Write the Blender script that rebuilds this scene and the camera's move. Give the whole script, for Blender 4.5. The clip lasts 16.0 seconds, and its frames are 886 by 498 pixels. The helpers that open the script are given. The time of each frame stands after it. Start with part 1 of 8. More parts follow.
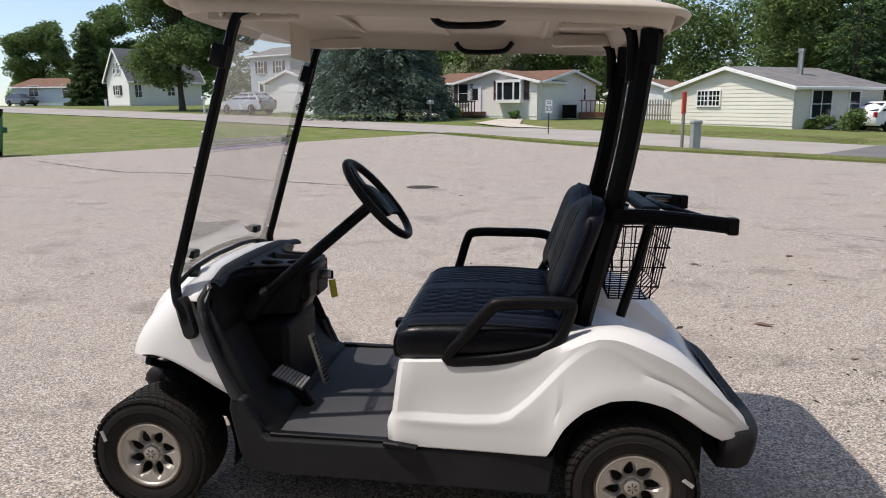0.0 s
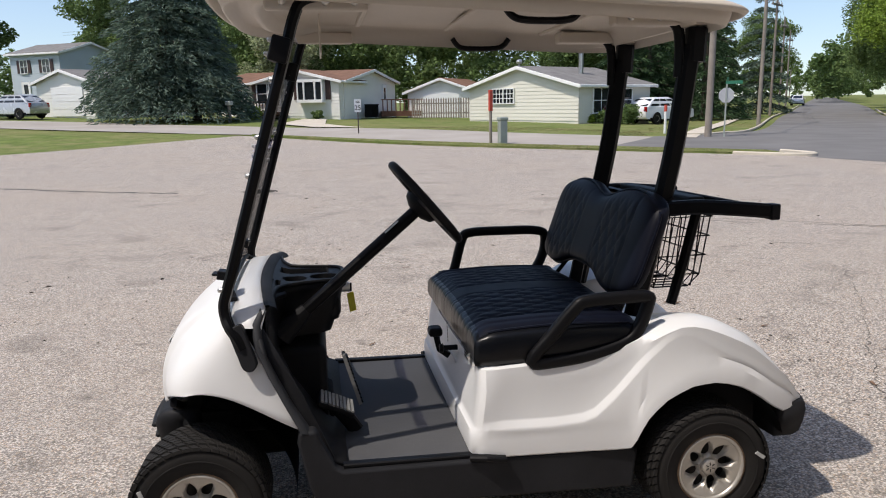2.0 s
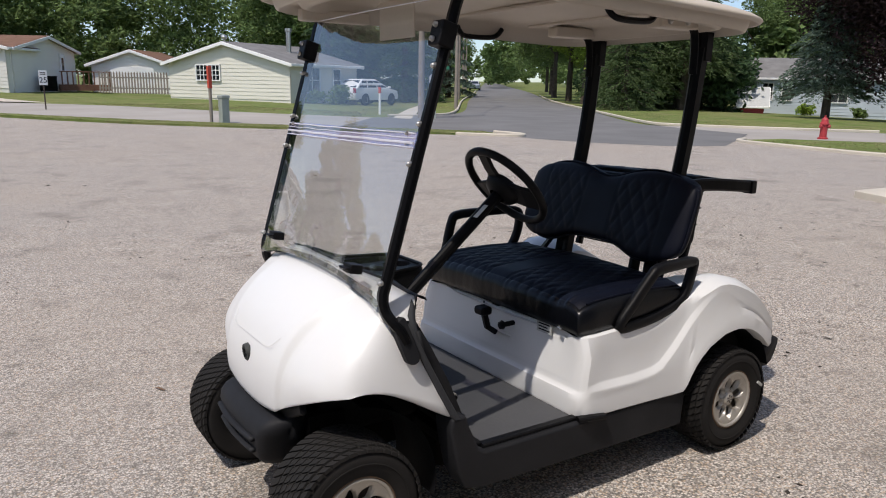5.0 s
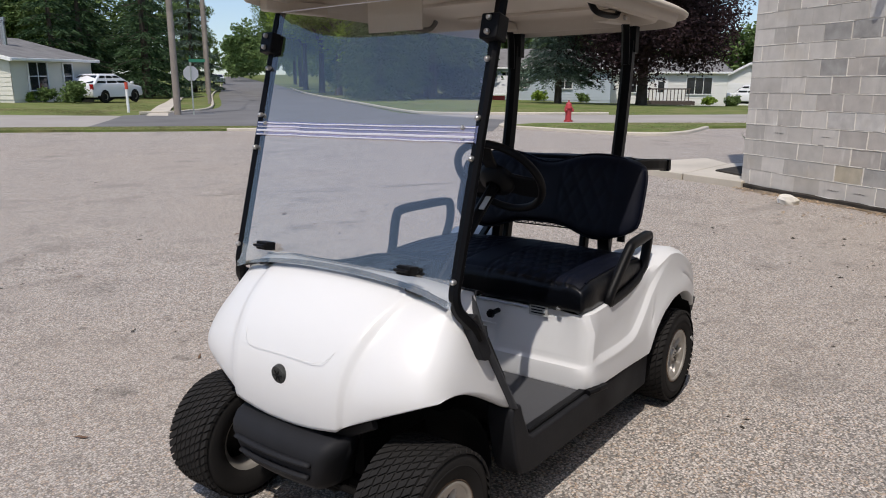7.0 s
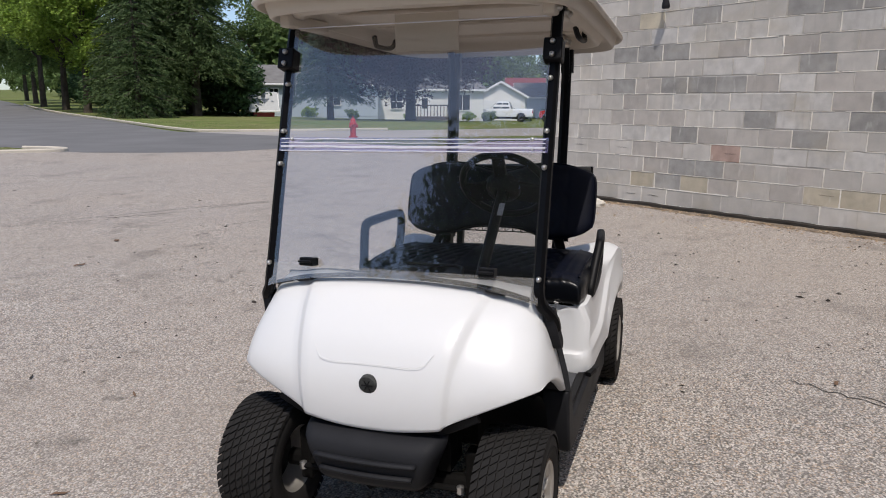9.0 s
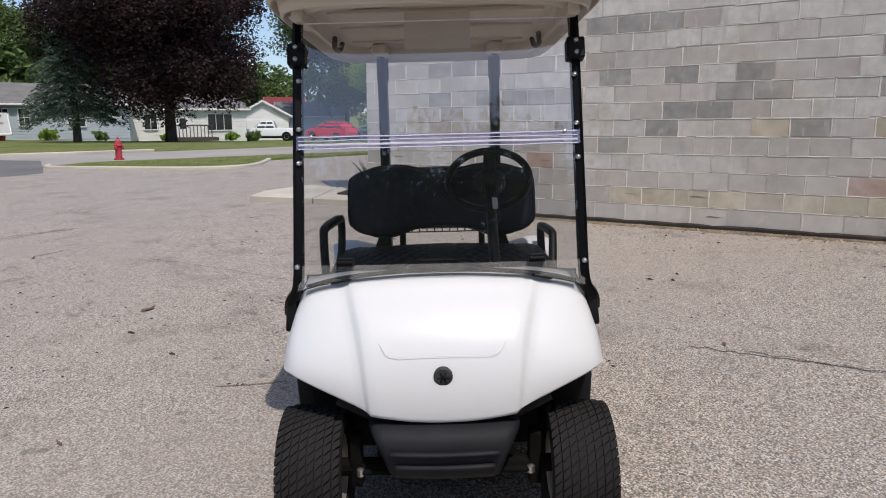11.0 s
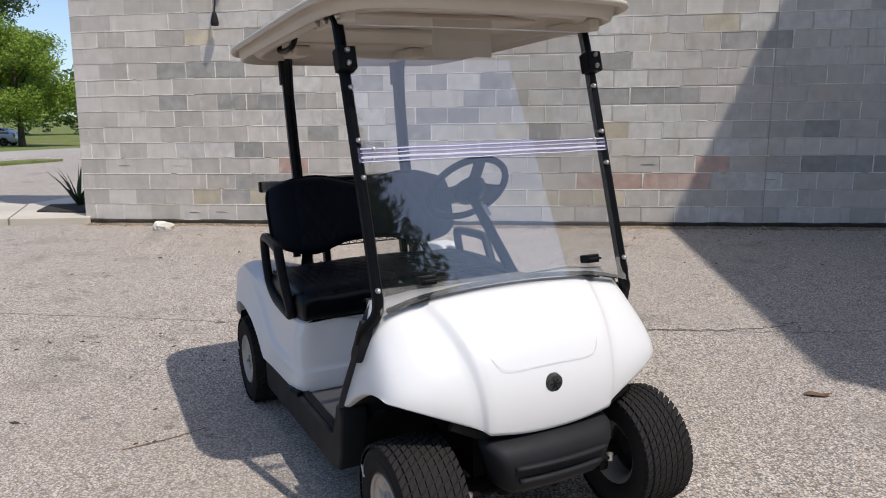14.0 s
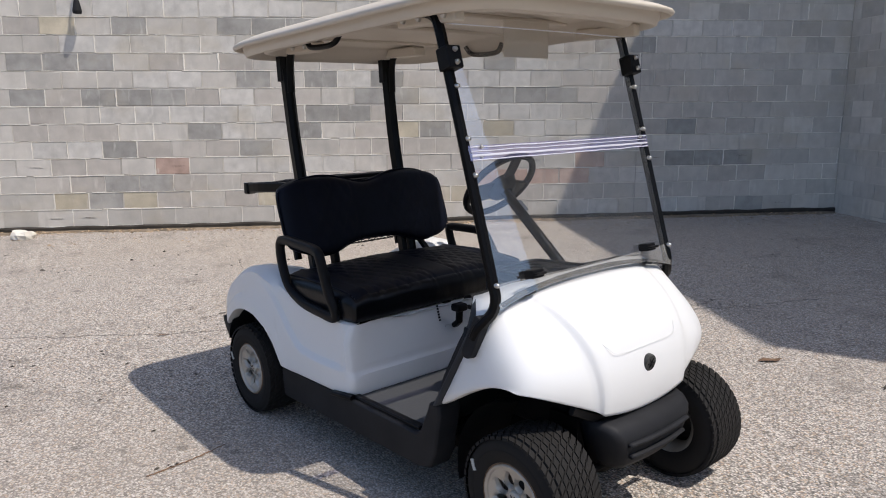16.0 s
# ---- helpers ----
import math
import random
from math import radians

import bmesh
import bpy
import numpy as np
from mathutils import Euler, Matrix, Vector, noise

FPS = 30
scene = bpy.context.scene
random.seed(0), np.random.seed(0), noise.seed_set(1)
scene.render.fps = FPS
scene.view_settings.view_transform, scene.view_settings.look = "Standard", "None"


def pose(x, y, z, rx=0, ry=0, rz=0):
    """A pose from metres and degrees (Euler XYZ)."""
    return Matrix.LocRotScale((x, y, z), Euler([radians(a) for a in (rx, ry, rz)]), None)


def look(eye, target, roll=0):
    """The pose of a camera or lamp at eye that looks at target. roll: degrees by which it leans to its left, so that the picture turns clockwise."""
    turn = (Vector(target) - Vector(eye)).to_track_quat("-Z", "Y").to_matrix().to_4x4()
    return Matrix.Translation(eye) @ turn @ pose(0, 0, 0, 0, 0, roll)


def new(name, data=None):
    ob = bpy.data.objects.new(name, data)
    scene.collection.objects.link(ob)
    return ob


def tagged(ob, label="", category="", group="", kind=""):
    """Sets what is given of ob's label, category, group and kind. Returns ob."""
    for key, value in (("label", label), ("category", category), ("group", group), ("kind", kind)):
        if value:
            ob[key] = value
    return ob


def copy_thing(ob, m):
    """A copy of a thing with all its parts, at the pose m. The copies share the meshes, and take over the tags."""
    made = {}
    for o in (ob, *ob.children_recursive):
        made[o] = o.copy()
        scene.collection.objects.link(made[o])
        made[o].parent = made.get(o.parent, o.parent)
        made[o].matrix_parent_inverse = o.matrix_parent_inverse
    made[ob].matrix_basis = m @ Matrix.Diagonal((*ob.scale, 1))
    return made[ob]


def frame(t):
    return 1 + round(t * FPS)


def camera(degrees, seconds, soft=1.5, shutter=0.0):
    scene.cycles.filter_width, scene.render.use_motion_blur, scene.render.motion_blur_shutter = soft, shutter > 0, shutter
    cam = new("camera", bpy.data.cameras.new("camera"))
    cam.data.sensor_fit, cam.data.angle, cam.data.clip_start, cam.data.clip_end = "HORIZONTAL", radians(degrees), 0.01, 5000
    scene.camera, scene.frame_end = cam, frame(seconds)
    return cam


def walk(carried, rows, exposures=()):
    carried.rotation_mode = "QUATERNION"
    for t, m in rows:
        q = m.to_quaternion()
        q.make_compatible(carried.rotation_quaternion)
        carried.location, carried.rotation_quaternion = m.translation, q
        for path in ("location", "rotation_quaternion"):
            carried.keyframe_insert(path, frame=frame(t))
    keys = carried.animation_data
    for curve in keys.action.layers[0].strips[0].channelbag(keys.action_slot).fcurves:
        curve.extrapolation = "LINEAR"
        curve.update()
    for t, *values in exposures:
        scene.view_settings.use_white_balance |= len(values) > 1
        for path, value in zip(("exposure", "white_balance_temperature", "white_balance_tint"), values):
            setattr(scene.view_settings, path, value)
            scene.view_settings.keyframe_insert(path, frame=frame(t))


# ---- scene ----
cam = camera(62.5, 16.0, soft=1.05)
PATH = [
    (0, (-0.451, 2.745, 1.415), (-0.237, 0.796, 1.024), -0.3),
    (0.5, (-0.19, 2.766, 1.422), (-0.107, 0.806, 1.032), -0.2),
    (1, (0.016, 2.724, 1.4), (-0.035, 0.763, 1.01), -0.5),
    (1.5, (0.21, 2.655, 1.415), (0.018, 0.704, 1.02), -0.8),
    (2, (0.417, 2.616, 1.418), (0.089, 0.684, 1.02), -1.0),
    (2.5, (0.647, 2.593, 1.427), (0.19, 0.688, 1.025), -1.0),
    (3, (0.818, 2.506, 1.414), (0.247, 0.634, 1.003), -0.8),
    (3.5, (0.997, 2.436, 1.428), (0.31, 0.607, 1.005), -0.3),
    (6, (2.032, 1.939, 1.447), (0.696, 0.524, 0.987), 0.9),
    (6.5, (2.15, 1.768, 1.423), (0.698, 0.472, 0.96), 0.5),
    (7, (2.268, 1.604, 1.443), (0.717, 0.43, 0.976), 0.1),
    (7.5, (2.446, 1.438, 1.438), (0.809, 0.385, 0.978), -0.1),
    (8, (2.562, 1.271, 1.421), (0.846, 0.345, 0.974), -0.2),
    (8.5, (2.665, 1.069, 1.44), (0.877, 0.287, 1.005), -0.0),
    (9, (2.835, 0.872, 1.44), (0.982, 0.247, 1.018), 0.4),
    (9.5, (2.959, 0.671, 1.443), (1.058, 0.217, 1.021), 0.8),
    (9.7, (2.985, 0.591, 1.429), (1.069, 0.206, 1.002), 0.9),
    (11.8, (3.043, -0.38, 1.355), (1.099, -0.102, 0.974), -0.6),
    (12, (3.012, -0.472, 1.39), (1.085, -0.114, 0.992), -0.5),
    (12.5, (2.968, -0.685, 1.39), (1.067, -0.191, 1.012), -0.2),
    (13, (2.898, -0.878, 1.373), (1.034, -0.251, 1.007), -0.0),
    (13.5, (2.773, -1.071, 1.382), (0.96, -0.308, 1.021), 0.1),
    (14, (2.687, -1.258, 1.377), (0.932, -0.368, 1.017), 0.2),
    (14.5, (2.608, -1.44, 1.369), (0.917, -0.434, 1.008), 0.4),
    (15, (2.481, -1.604, 1.355), (0.859, -0.491, 0.996), 0.7),
    (15.5, (2.372, -1.803, 1.367), (0.817, -0.598, 1.007), 0.8),
    (16, (2.242, -2.014, 1.376), (0.755, -0.727, 1.012), 0.4),
]
walk(cam, [(t, look(eye, target, roll)) for t, eye, target, roll in PATH],
     [(0.0, 0.35, 6850, 12.5), (3.5, 0.26, 6800, 12.5), (7.0, 0.06, 6650, 12.5), (9.5, 0.03, 6600, 12.5), (12.5, 0.05, 6570, 12), (14.0, 0.24, 6600, 11.5), (16.0, 0.37, 6640, 11.5)])

# ---- light ----
world = bpy.data.worlds.new("sky")
scene.world = world
world.use_nodes = True
sky_nodes = world.node_tree.nodes
sky_tex = sky_nodes.new("ShaderNodeTexSky")
sky_tex.sky_type = "NISHITA"
sky_tex.sun_disc = False
# the sun stands ahead of the cart and to its left
SUN_X, SUN_Y, SUN_Z = 0.51, 0.168, 1.0
sky_tex.sun_elevation = math.atan2(SUN_Z, math.hypot(SUN_X, SUN_Y))
sky_tex.sun_rotation = math.atan2(SUN_X, SUN_Y)
sky_tex.altitude = 200
sky_tex.air_density = 1.0
sky_tex.dust_density = 1.3
sky_tex.ozone_density = 2.0
# a light summer haze: even low down the sky keeps some blue
sky_way = sky_nodes.new("ShaderNodeTexCoord")
sky_lift = sky_nodes.new("ShaderNodeVectorMath")
sky_lift.operation = "ADD"
sky_lift.inputs[1].default_value = (0, 0, 0.04)
world.node_tree.links.new(sky_way.outputs["Generated"], sky_lift.inputs[0])
world.node_tree.links.new(sky_lift.outputs[0], sky_tex.inputs[0])
world.node_tree.links.new(sky_tex.outputs[0], sky_nodes["Background"].inputs[0])
sky_nodes["Background"].inputs[1].default_value = 0.15
sun_data = bpy.data.lights.new("sun", "SUN")
sun_data.energy = 3.2
sun_data.angle = radians(0.55)
sun_data.color = (1.0, 0.955, 0.89)
sun = new("sun", sun_data)
sun.matrix_world = look((SUN_X * 30, SUN_Y * 30, SUN_Z * 30), (0, 0, 0))


# ---- materials ----
def material(name, colour, rough=0.6, metal=0.0, spec=0.5, var=0.12, scale=6.0, fine=60.0, bump=0.1, bump_dist=0.004,
             colour2=None, coat=0.0, island=0.0, rnd=0.0):
    """A surface with a coarse and a fine variation of its colour, roughness and relief."""
    m = bpy.data.materials.new(name)
    m.use_nodes = True
    t = m.node_tree
    b = t.nodes["Principled BSDF"]
    geo = t.nodes.new("ShaderNodeTexCoord")
    n1 = t.nodes.new("ShaderNodeTexNoise")
    n1.inputs["Scale"].default_value = scale
    n1.inputs["Detail"].default_value = 6
    n2 = t.nodes.new("ShaderNodeTexNoise")
    n2.inputs["Scale"].default_value = fine
    n2.inputs["Detail"].default_value = 3
    t.links.new(geo.outputs["Object"], n1.inputs["Vector"])
    t.links.new(geo.outputs["Object"], n2.inputs["Vector"])
    if rnd:
        own = t.nodes.new("ShaderNodeObjectInfo")
        far = t.nodes.new("ShaderNodeVectorMath")
        far.operation = "MULTIPLY_ADD"
        far.inputs[1].default_value = (37.0, 53.0, 71.0)
        t.links.new(own.outputs["Random"], far.inputs[0])
        t.links.new(geo.outputs["Object"], far.inputs[2])
        t.links.new(far.outputs[0], n1.inputs["Vector"])
        t.links.new(far.outputs[0], n2.inputs["Vector"])
    mix = t.nodes.new("ShaderNodeMix")
    mix.data_type = "RGBA"
    c2 = colour2 or tuple(c * (1 - 2.2 * var) for c in colour)
    mix.inputs["A"].default_value = (*[min(1, c * (1 + var)) for c in colour], 1)
    mix.inputs["B"].default_value = (*c2, 1)
    add = t.nodes.new("ShaderNodeMath")
    add.operation = "MULTIPLY_ADD"
    add.inputs[1].default_value = 0.4
    t.links.new(n2.outputs["Fac"], add.inputs[0])
    ramp = t.nodes.new("ShaderNodeMapRange")
    ramp.inputs["From Min"].default_value = 0.3
    ramp.inputs["From Max"].default_value = 0.75
    t.links.new(n1.outputs["Fac"], ramp.inputs["Value"])
    sc = t.nodes.new("ShaderNodeMath")
    sc.operation = "MULTIPLY"
    sc.inputs[1].default_value = 0.7
    t.links.new(ramp.outputs["Result"], sc.inputs[0])
    t.links.new(sc.outputs[0], add.inputs[2])
    t.links.new(add.outputs[0], mix.inputs["Factor"])
    out = mix.outputs["Result"]
    if rnd or island:
        info = t.nodes.new("ShaderNodeObjectInfo" if rnd else "ShaderNodeNewGeometry")
        hsv = t.nodes.new("ShaderNodeHueSaturation")
        mr = t.nodes.new("ShaderNodeMapRange")
        amount = rnd or island
        mr.inputs["To Min"].default_value = 1 - amount
        mr.inputs["To Max"].default_value = 1 + amount
        t.links.new(info.outputs["Random" if rnd else "Random Per Island"], mr.inputs["Value"])
        t.links.new(mr.outputs["Result"], hsv.inputs["Value"])
        t.links.new(out, hsv.inputs["Color"])
        out = hsv.outputs["Color"]
    t.links.new(out, b.inputs["Base Color"])
    b.inputs["Metallic"].default_value = metal
    b.inputs["Specular IOR Level"].default_value = spec
    b.inputs["Coat Weight"].default_value = coat
    b.inputs["Coat Roughness"].default_value = 0.08
    rr = t.nodes.new("ShaderNodeMapRange")
    rr.inputs["To Min"].default_value = max(0.03, rough - 0.08)
    rr.inputs["To Max"].default_value = min(1, rough + 0.1)
    t.links.new(n1.outputs["Fac"], rr.inputs["Value"])
    t.links.new(rr.outputs["Result"], b.inputs["Roughness"])
    if bump:
        bp = t.nodes.new("ShaderNodeBump")
        bp.inputs["Strength"].default_value = bump
        bp.inputs["Distance"].default_value = bump_dist
        t.links.new(n2.outputs["Fac"], bp.inputs["Height"])
        t.links.new(bp.outputs["Normal"], b.inputs["Normal"])
    return m


def asphalt_material():
    """Old asphalt: pale and tan stones in a grey binder, broad worn and stained patches, hairline cracks."""
    m = bpy.data.materials.new("worn_asphalt")
    m.use_nodes = True
    t = m.node_tree
    b = t.nodes["Principled BSDF"]
    pos = t.nodes.new("ShaderNodeTexCoord").outputs["Object"]

    def noise_tex(s, detail=4, rough=0.55):
        n = t.nodes.new("ShaderNodeTexNoise")
        n.inputs["Scale"].default_value = s
        n.inputs["Detail"].default_value = detail
        n.inputs["Roughness"].default_value = rough
        t.links.new(pos, n.inputs["Vector"])
        return n.outputs["Fac"]

    def ramp(fac, a, c, lo, hi):
        r = t.nodes.new("ShaderNodeMapRange")
        for key, v in (("From Min", a), ("From Max", c), ("To Min", lo), ("To Max", hi)):
            r.inputs[key].default_value = v
        t.links.new(fac, r.inputs["Value"])
        return r.outputs["Result"]

    def mixed(fac, a, c, kind="MIX"):
        x = t.nodes.new("ShaderNodeMix")
        x.data_type, x.blend_type = "RGBA", kind
        for sock, v in (("A", a), ("B", c)):
            if isinstance(v, tuple):
                x.inputs[sock].default_value = (*v, 1)
            else:
                t.links.new(v, x.inputs[sock])
        if isinstance(fac, float):
            x.inputs["Factor"].default_value = fac
        else:
            t.links.new(fac, x.inputs["Factor"])
        return x.outputs["Result"]

    stones = t.nodes.new("ShaderNodeTexVoronoi")
    stones.inputs["Scale"].default_value = 120
    t.links.new(pos, stones.inputs["Vector"])
    bits = t.nodes.new("ShaderNodeSeparateColor")
    t.links.new(stones.outputs["Color"], bits.inputs["Color"])
    pebble = mixed(ramp(bits.outputs[0], 0.0, 1.0, 0, 1), ASPHALT_DARK, ASPHALT_PALE)
    pebble = mixed(ramp(bits.outputs[1], 0.78, 0.86, 0, 0.8), pebble, ASPHALT_TAN)
    pebble = mixed(ramp(stones.outputs["Distance"], 0.45, 0.75, 0, 0.75), pebble, ASPHALT_BINDER)
    grey = mixed(ramp(noise_tex(0.55, 6), 0.35, 0.68, 0.05, 0.35), pebble, ASPHALT_MID)
    worn = mixed(ramp(noise_tex(0.22, 5), 0.47, 0.66, 0, 0.36), grey, (0.36, 0.305, 0.25))
    stained = mixed(ramp(noise_tex(1.7, 6, 0.65), 0.54, 0.74, 0, 0.5), worn, (0.1, 0.092, 0.083))
    spots = mixed(ramp(noise_tex(7.0, 3, 0.5), 0.66, 0.74, 0, 0.45), stained, (0.06, 0.055, 0.05))
    t.links.new(spots, b.inputs["Base Color"])
    b.inputs["Roughness"].default_value = 0.9
    b.inputs["Specular IOR Level"].default_value = 0.25
    bp = t.nodes.new("ShaderNodeBump")
    bp.inputs["Strength"].default_value = 0.7
    bp.inputs["Distance"].default_value = 0.004
    t.links.new(ramp(stones.outputs["Distance"], 0.0, 0.8, 1, 0), bp.inputs["Height"])
    t.links.new(bp.outputs["Normal"], b.inputs["Normal"])
    return m


def lawn_material():
    """Mown summer lawn: green and olive blades, straw patches, bare spots."""
    m = material("lawn", (0.135, 0.172, 0.05), 0.95, spec=0.1, scale=1.6, fine=24, var=0.3, colour2=(0.075, 0.108, 0.03), bump=0.8, bump_dist=0.03)
    t = m.node_tree
    b = t.nodes["Principled BSDF"]
    was = b.inputs["Base Color"].links[0].from_socket
    pos = t.nodes.new("ShaderNodeTexCoord").outputs["Object"]
    for size, lo, hi, amount, colour in ((0.14, 0.44, 0.7, 0.6, (0.215, 0.19, 0.09)), (0.7, 0.49, 0.71, 0.6, (0.26, 0.22, 0.125)), (5.0, 0.58, 0.72, 0.2, (0.06, 0.07, 0.025))):
        n = t.nodes.new("ShaderNodeTexNoise")
        n.inputs["Scale"].default_value = size
        n.inputs["Detail"].default_value = 7
        n.inputs["Roughness"].default_value = 0.65
        t.links.new(pos, n.inputs["Vector"])
        r = t.nodes.new("ShaderNodeMapRange")
        for key, v in (("From Min", lo), ("From Max", hi), ("To Min", 0.0), ("To Max", amount)):
            r.inputs[key].default_value = v
        t.links.new(n.outputs["Fac"], r.inputs["Value"])
        x = t.nodes.new("ShaderNodeMix")
        x.data_type = "RGBA"
        x.inputs["B"].default_value = (*colour, 1)
        t.links.new(r.outputs["Result"], x.inputs["Factor"])
        t.links.new(was, x.inputs["A"])
        was = x.outputs["Result"]
    t.links.new(was, b.inputs["Base Color"])
    return m


ASPHALT_DARK, ASPHALT_MID, ASPHALT_PALE = (0.1, 0.091, 0.082), (0.315, 0.285, 0.257), (0.76, 0.695, 0.625)
ASPHALT_TAN, ASPHALT_BINDER = (0.5, 0.375, 0.27), (0.07, 0.064, 0.058)
ASPHALT = asphalt_material()
ROAD = material("street_asphalt", (0.172, 0.168, 0.164), 0.9, spec=0.2, scale=0.5, fine=30, var=0.12)
LANE = material("pale_street", (0.36, 0.332, 0.3), 0.9, spec=0.2, scale=0.4, fine=20, var=0.1)
CONCRETE = material("concrete", (0.54, 0.485, 0.4), 0.85, scale=1.2, fine=40, var=0.1, bump=0.2)
GRASS = lawn_material()
BLOCK = material("concrete_block", (0.525, 0.488, 0.437), 0.92, spec=0.2, scale=6, fine=110, var=0.15, bump=0.5, bump_dist=0.003, rnd=0.1, colour2=(0.43, 0.405, 0.37))
BLOCK_PALE = material("pale_concrete_block", (0.61, 0.58, 0.535), 0.92, spec=0.2, scale=9, fine=110, var=0.12, bump=0.5, bump_dist=0.003, rnd=0.08)
BLOCK_DARK = material("dark_concrete_block", (0.365, 0.35, 0.325), 0.92, spec=0.2, scale=9, fine=110, var=0.14, bump=0.5, bump_dist=0.003, rnd=0.1)
BLOCK_WARM = material("brownish_concrete_block", (0.487, 0.449, 0.402), 0.92, spec=0.2, scale=7, fine=110, var=0.13, bump=0.5, bump_dist=0.003, rnd=0.1, colour2=(0.40, 0.365, 0.33))
MORTAR_PALE = material("pale_smeared_mortar", (0.84, 0.8, 0.72), 0.95, spec=0.2, scale=2.2, fine=60, var=0.1, colour2=(0.56, 0.525, 0.47), bump=0.3)
SLIT = material("dark_slit", (0.07, 0.055, 0.045), 0.95, spec=0.1, scale=9, fine=70, var=0.2, bump=0)
BLOCK_TAN = material("tan_concrete_block", (0.555, 0.49, 0.375), 0.92, spec=0.2, scale=6, fine=110, var=0.14, bump=0.5, bump_dist=0.003, rnd=0.1)
BLOCK_RED = material("reddish_concrete_block", (0.508, 0.363, 0.302), 0.92, spec=0.2, scale=9, fine=110, var=0.14, bump=0.5, bump_dist=0.003, rnd=0.1)
BLOCK_FAR = material("joined_concrete_block", (0.551, 0.515, 0.464), 0.92, spec=0.2, scale=7, fine=90, var=0.08, bump=0.3, island=0.18)
MORTAR = material("mortar", (0.62, 0.58, 0.515), 0.95, spec=0.2, scale=1.7, fine=70, var=0.12, colour2=(0.38, 0.355, 0.32), bump=0.3)
# near-black: paints the shadow gap under the wall; also soil, iron, bark scraps
FOOTING = material("shade_line_and_soil", (0.055, 0.048, 0.04), 0.95, spec=0.2, scale=6, fine=50, var=0.3, bump=0.4)
DIRT = material("dry_dirt", (0.23, 0.185, 0.14), 0.95, spec=0.15, scale=4, fine=60, var=0.3, bump=0.5)
CART_WHITE = material("white_gelcoat", (0.68, 0.682, 0.68), 0.36, spec=0.4, coat=0.12, scale=2, fine=25, var=0.012, bump=0.012)
ROOF_CREAM = material("cream_plastic", (0.56, 0.5, 0.425), 0.5, spec=0.4, scale=3, fine=60, var=0.04, bump=0.06)
BLACK_PLASTIC = material("black_plastic", (0.005, 0.005, 0.006), 0.48, spec=0.16, scale=8, fine=180, var=0.15, bump=0.12, bump_dist=0.002)
GREY_PLASTIC = material("weathered_black_plastic", (0.017, 0.0175, 0.02), 0.6, spec=0.16, scale=7, fine=200, var=0.15, bump=0.15, bump_dist=0.002)
TRIM_GREY = material("sun_greyed_plastic", (0.04, 0.042, 0.047), 0.6, spec=0.2, scale=7, fine=160, var=0.2, bump=0.15, bump_dist=0.002)
BLACK_STEEL = material("black_steel", (0.0035, 0.0035, 0.0042), 0.36, spec=0.12, scale=9, fine=120, var=0.15, bump=0.04)
MAT_RUBBER = material("dusty_floor_mat", (0.044, 0.045, 0.049), 0.8, spec=0.25, scale=4, fine=70, var=0.3, colour2=(0.075, 0.076, 0.08), bump=0.15)
RUBBER = material("tyre_rubber", (0.011, 0.0108, 0.0105), 0.82, spec=0.16, scale=9, fine=110, var=0.25, colour2=(0.022, 0.02, 0.019), bump=0.12)
ALLOY = material("cast_alloy", (0.43, 0.405, 0.365), 0.42, metal=0.55, scale=12, fine=120, var=0.06, bump=0.05)
ALLOY_DARK = material("alloy_recess", (0.05, 0.045, 0.042), 0.7, metal=0.2, scale=12, fine=90, var=0.3)
BADGE = material("grey_badge", (0.05, 0.052, 0.05), 0.6, spec=0.3, scale=40, fine=260, var=0.4, bump=0.3)
RUST = material("rusty_bead", (0.2, 0.13, 0.08), 0.75, metal=0.3, scale=20, fine=120, var=0.3)
VINYL = material("navy_black_vinyl", (0.003, 0.0042, 0.0105), 0.5, spec=0.15, scale=10, fine=240, var=0.2, bump=0.1, bump_dist=0.001)
VINYL_SIDE = material("glossy_black_vinyl", (0.003, 0.0036, 0.0055), 0.3, spec=0.24, scale=11, fine=60, var=0.15, bump=0.25, bump_dist=0.003)
STEEL = material("zinc_steel", (0.55, 0.54, 0.52), 0.3, metal=0.9, scale=10, fine=100, var=0.1, bump=0)
CHASSIS = material("dirty_chassis", (0.007, 0.0065, 0.006), 0.85, spec=0.15, metal=0.2, scale=8, fine=70, var=0.3)
PEDAL_GREY = material("pedal_rubber", (0.26, 0.255, 0.24), 0.7, scale=10, fine=90, var=0.12)
YELLOW_TAG = material("yellow_plastic", (0.62, 0.55, 0.03), 0.4, scale=10, fine=50, var=0.05)
LABEL_PALE = material("pale_label", (0.42, 0.43, 0.42), 0.4, scale=10, fine=60, var=0.08)
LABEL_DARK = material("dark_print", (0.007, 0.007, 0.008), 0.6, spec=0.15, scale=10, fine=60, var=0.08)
WOOD_POLE = material("weathered_pole_wood", (0.27, 0.235, 0.2), 0.9, spec=0.2, scale=2, fine=30, var=0.15, bump=0.3)
SIDING = material("cream_vinyl_siding", (0.68, 0.66, 0.58), 0.6, scale=0.6, fine=12, var=0.03, bump=0)
SIDING_WHITE = material("white_siding", (0.78, 0.765, 0.72), 0.6, scale=0.6, fine=12, var=0.03, bump=0)
SIDING_BLUE = material("blue_grey_siding", (0.47, 0.53, 0.58), 0.6, scale=0.6, fine=12, var=0.03, bump=0)
TRIM_WHITE = material("white_trim", (0.8, 0.8, 0.79), 0.5, scale=2, fine=20, var=0.02, bump=0)
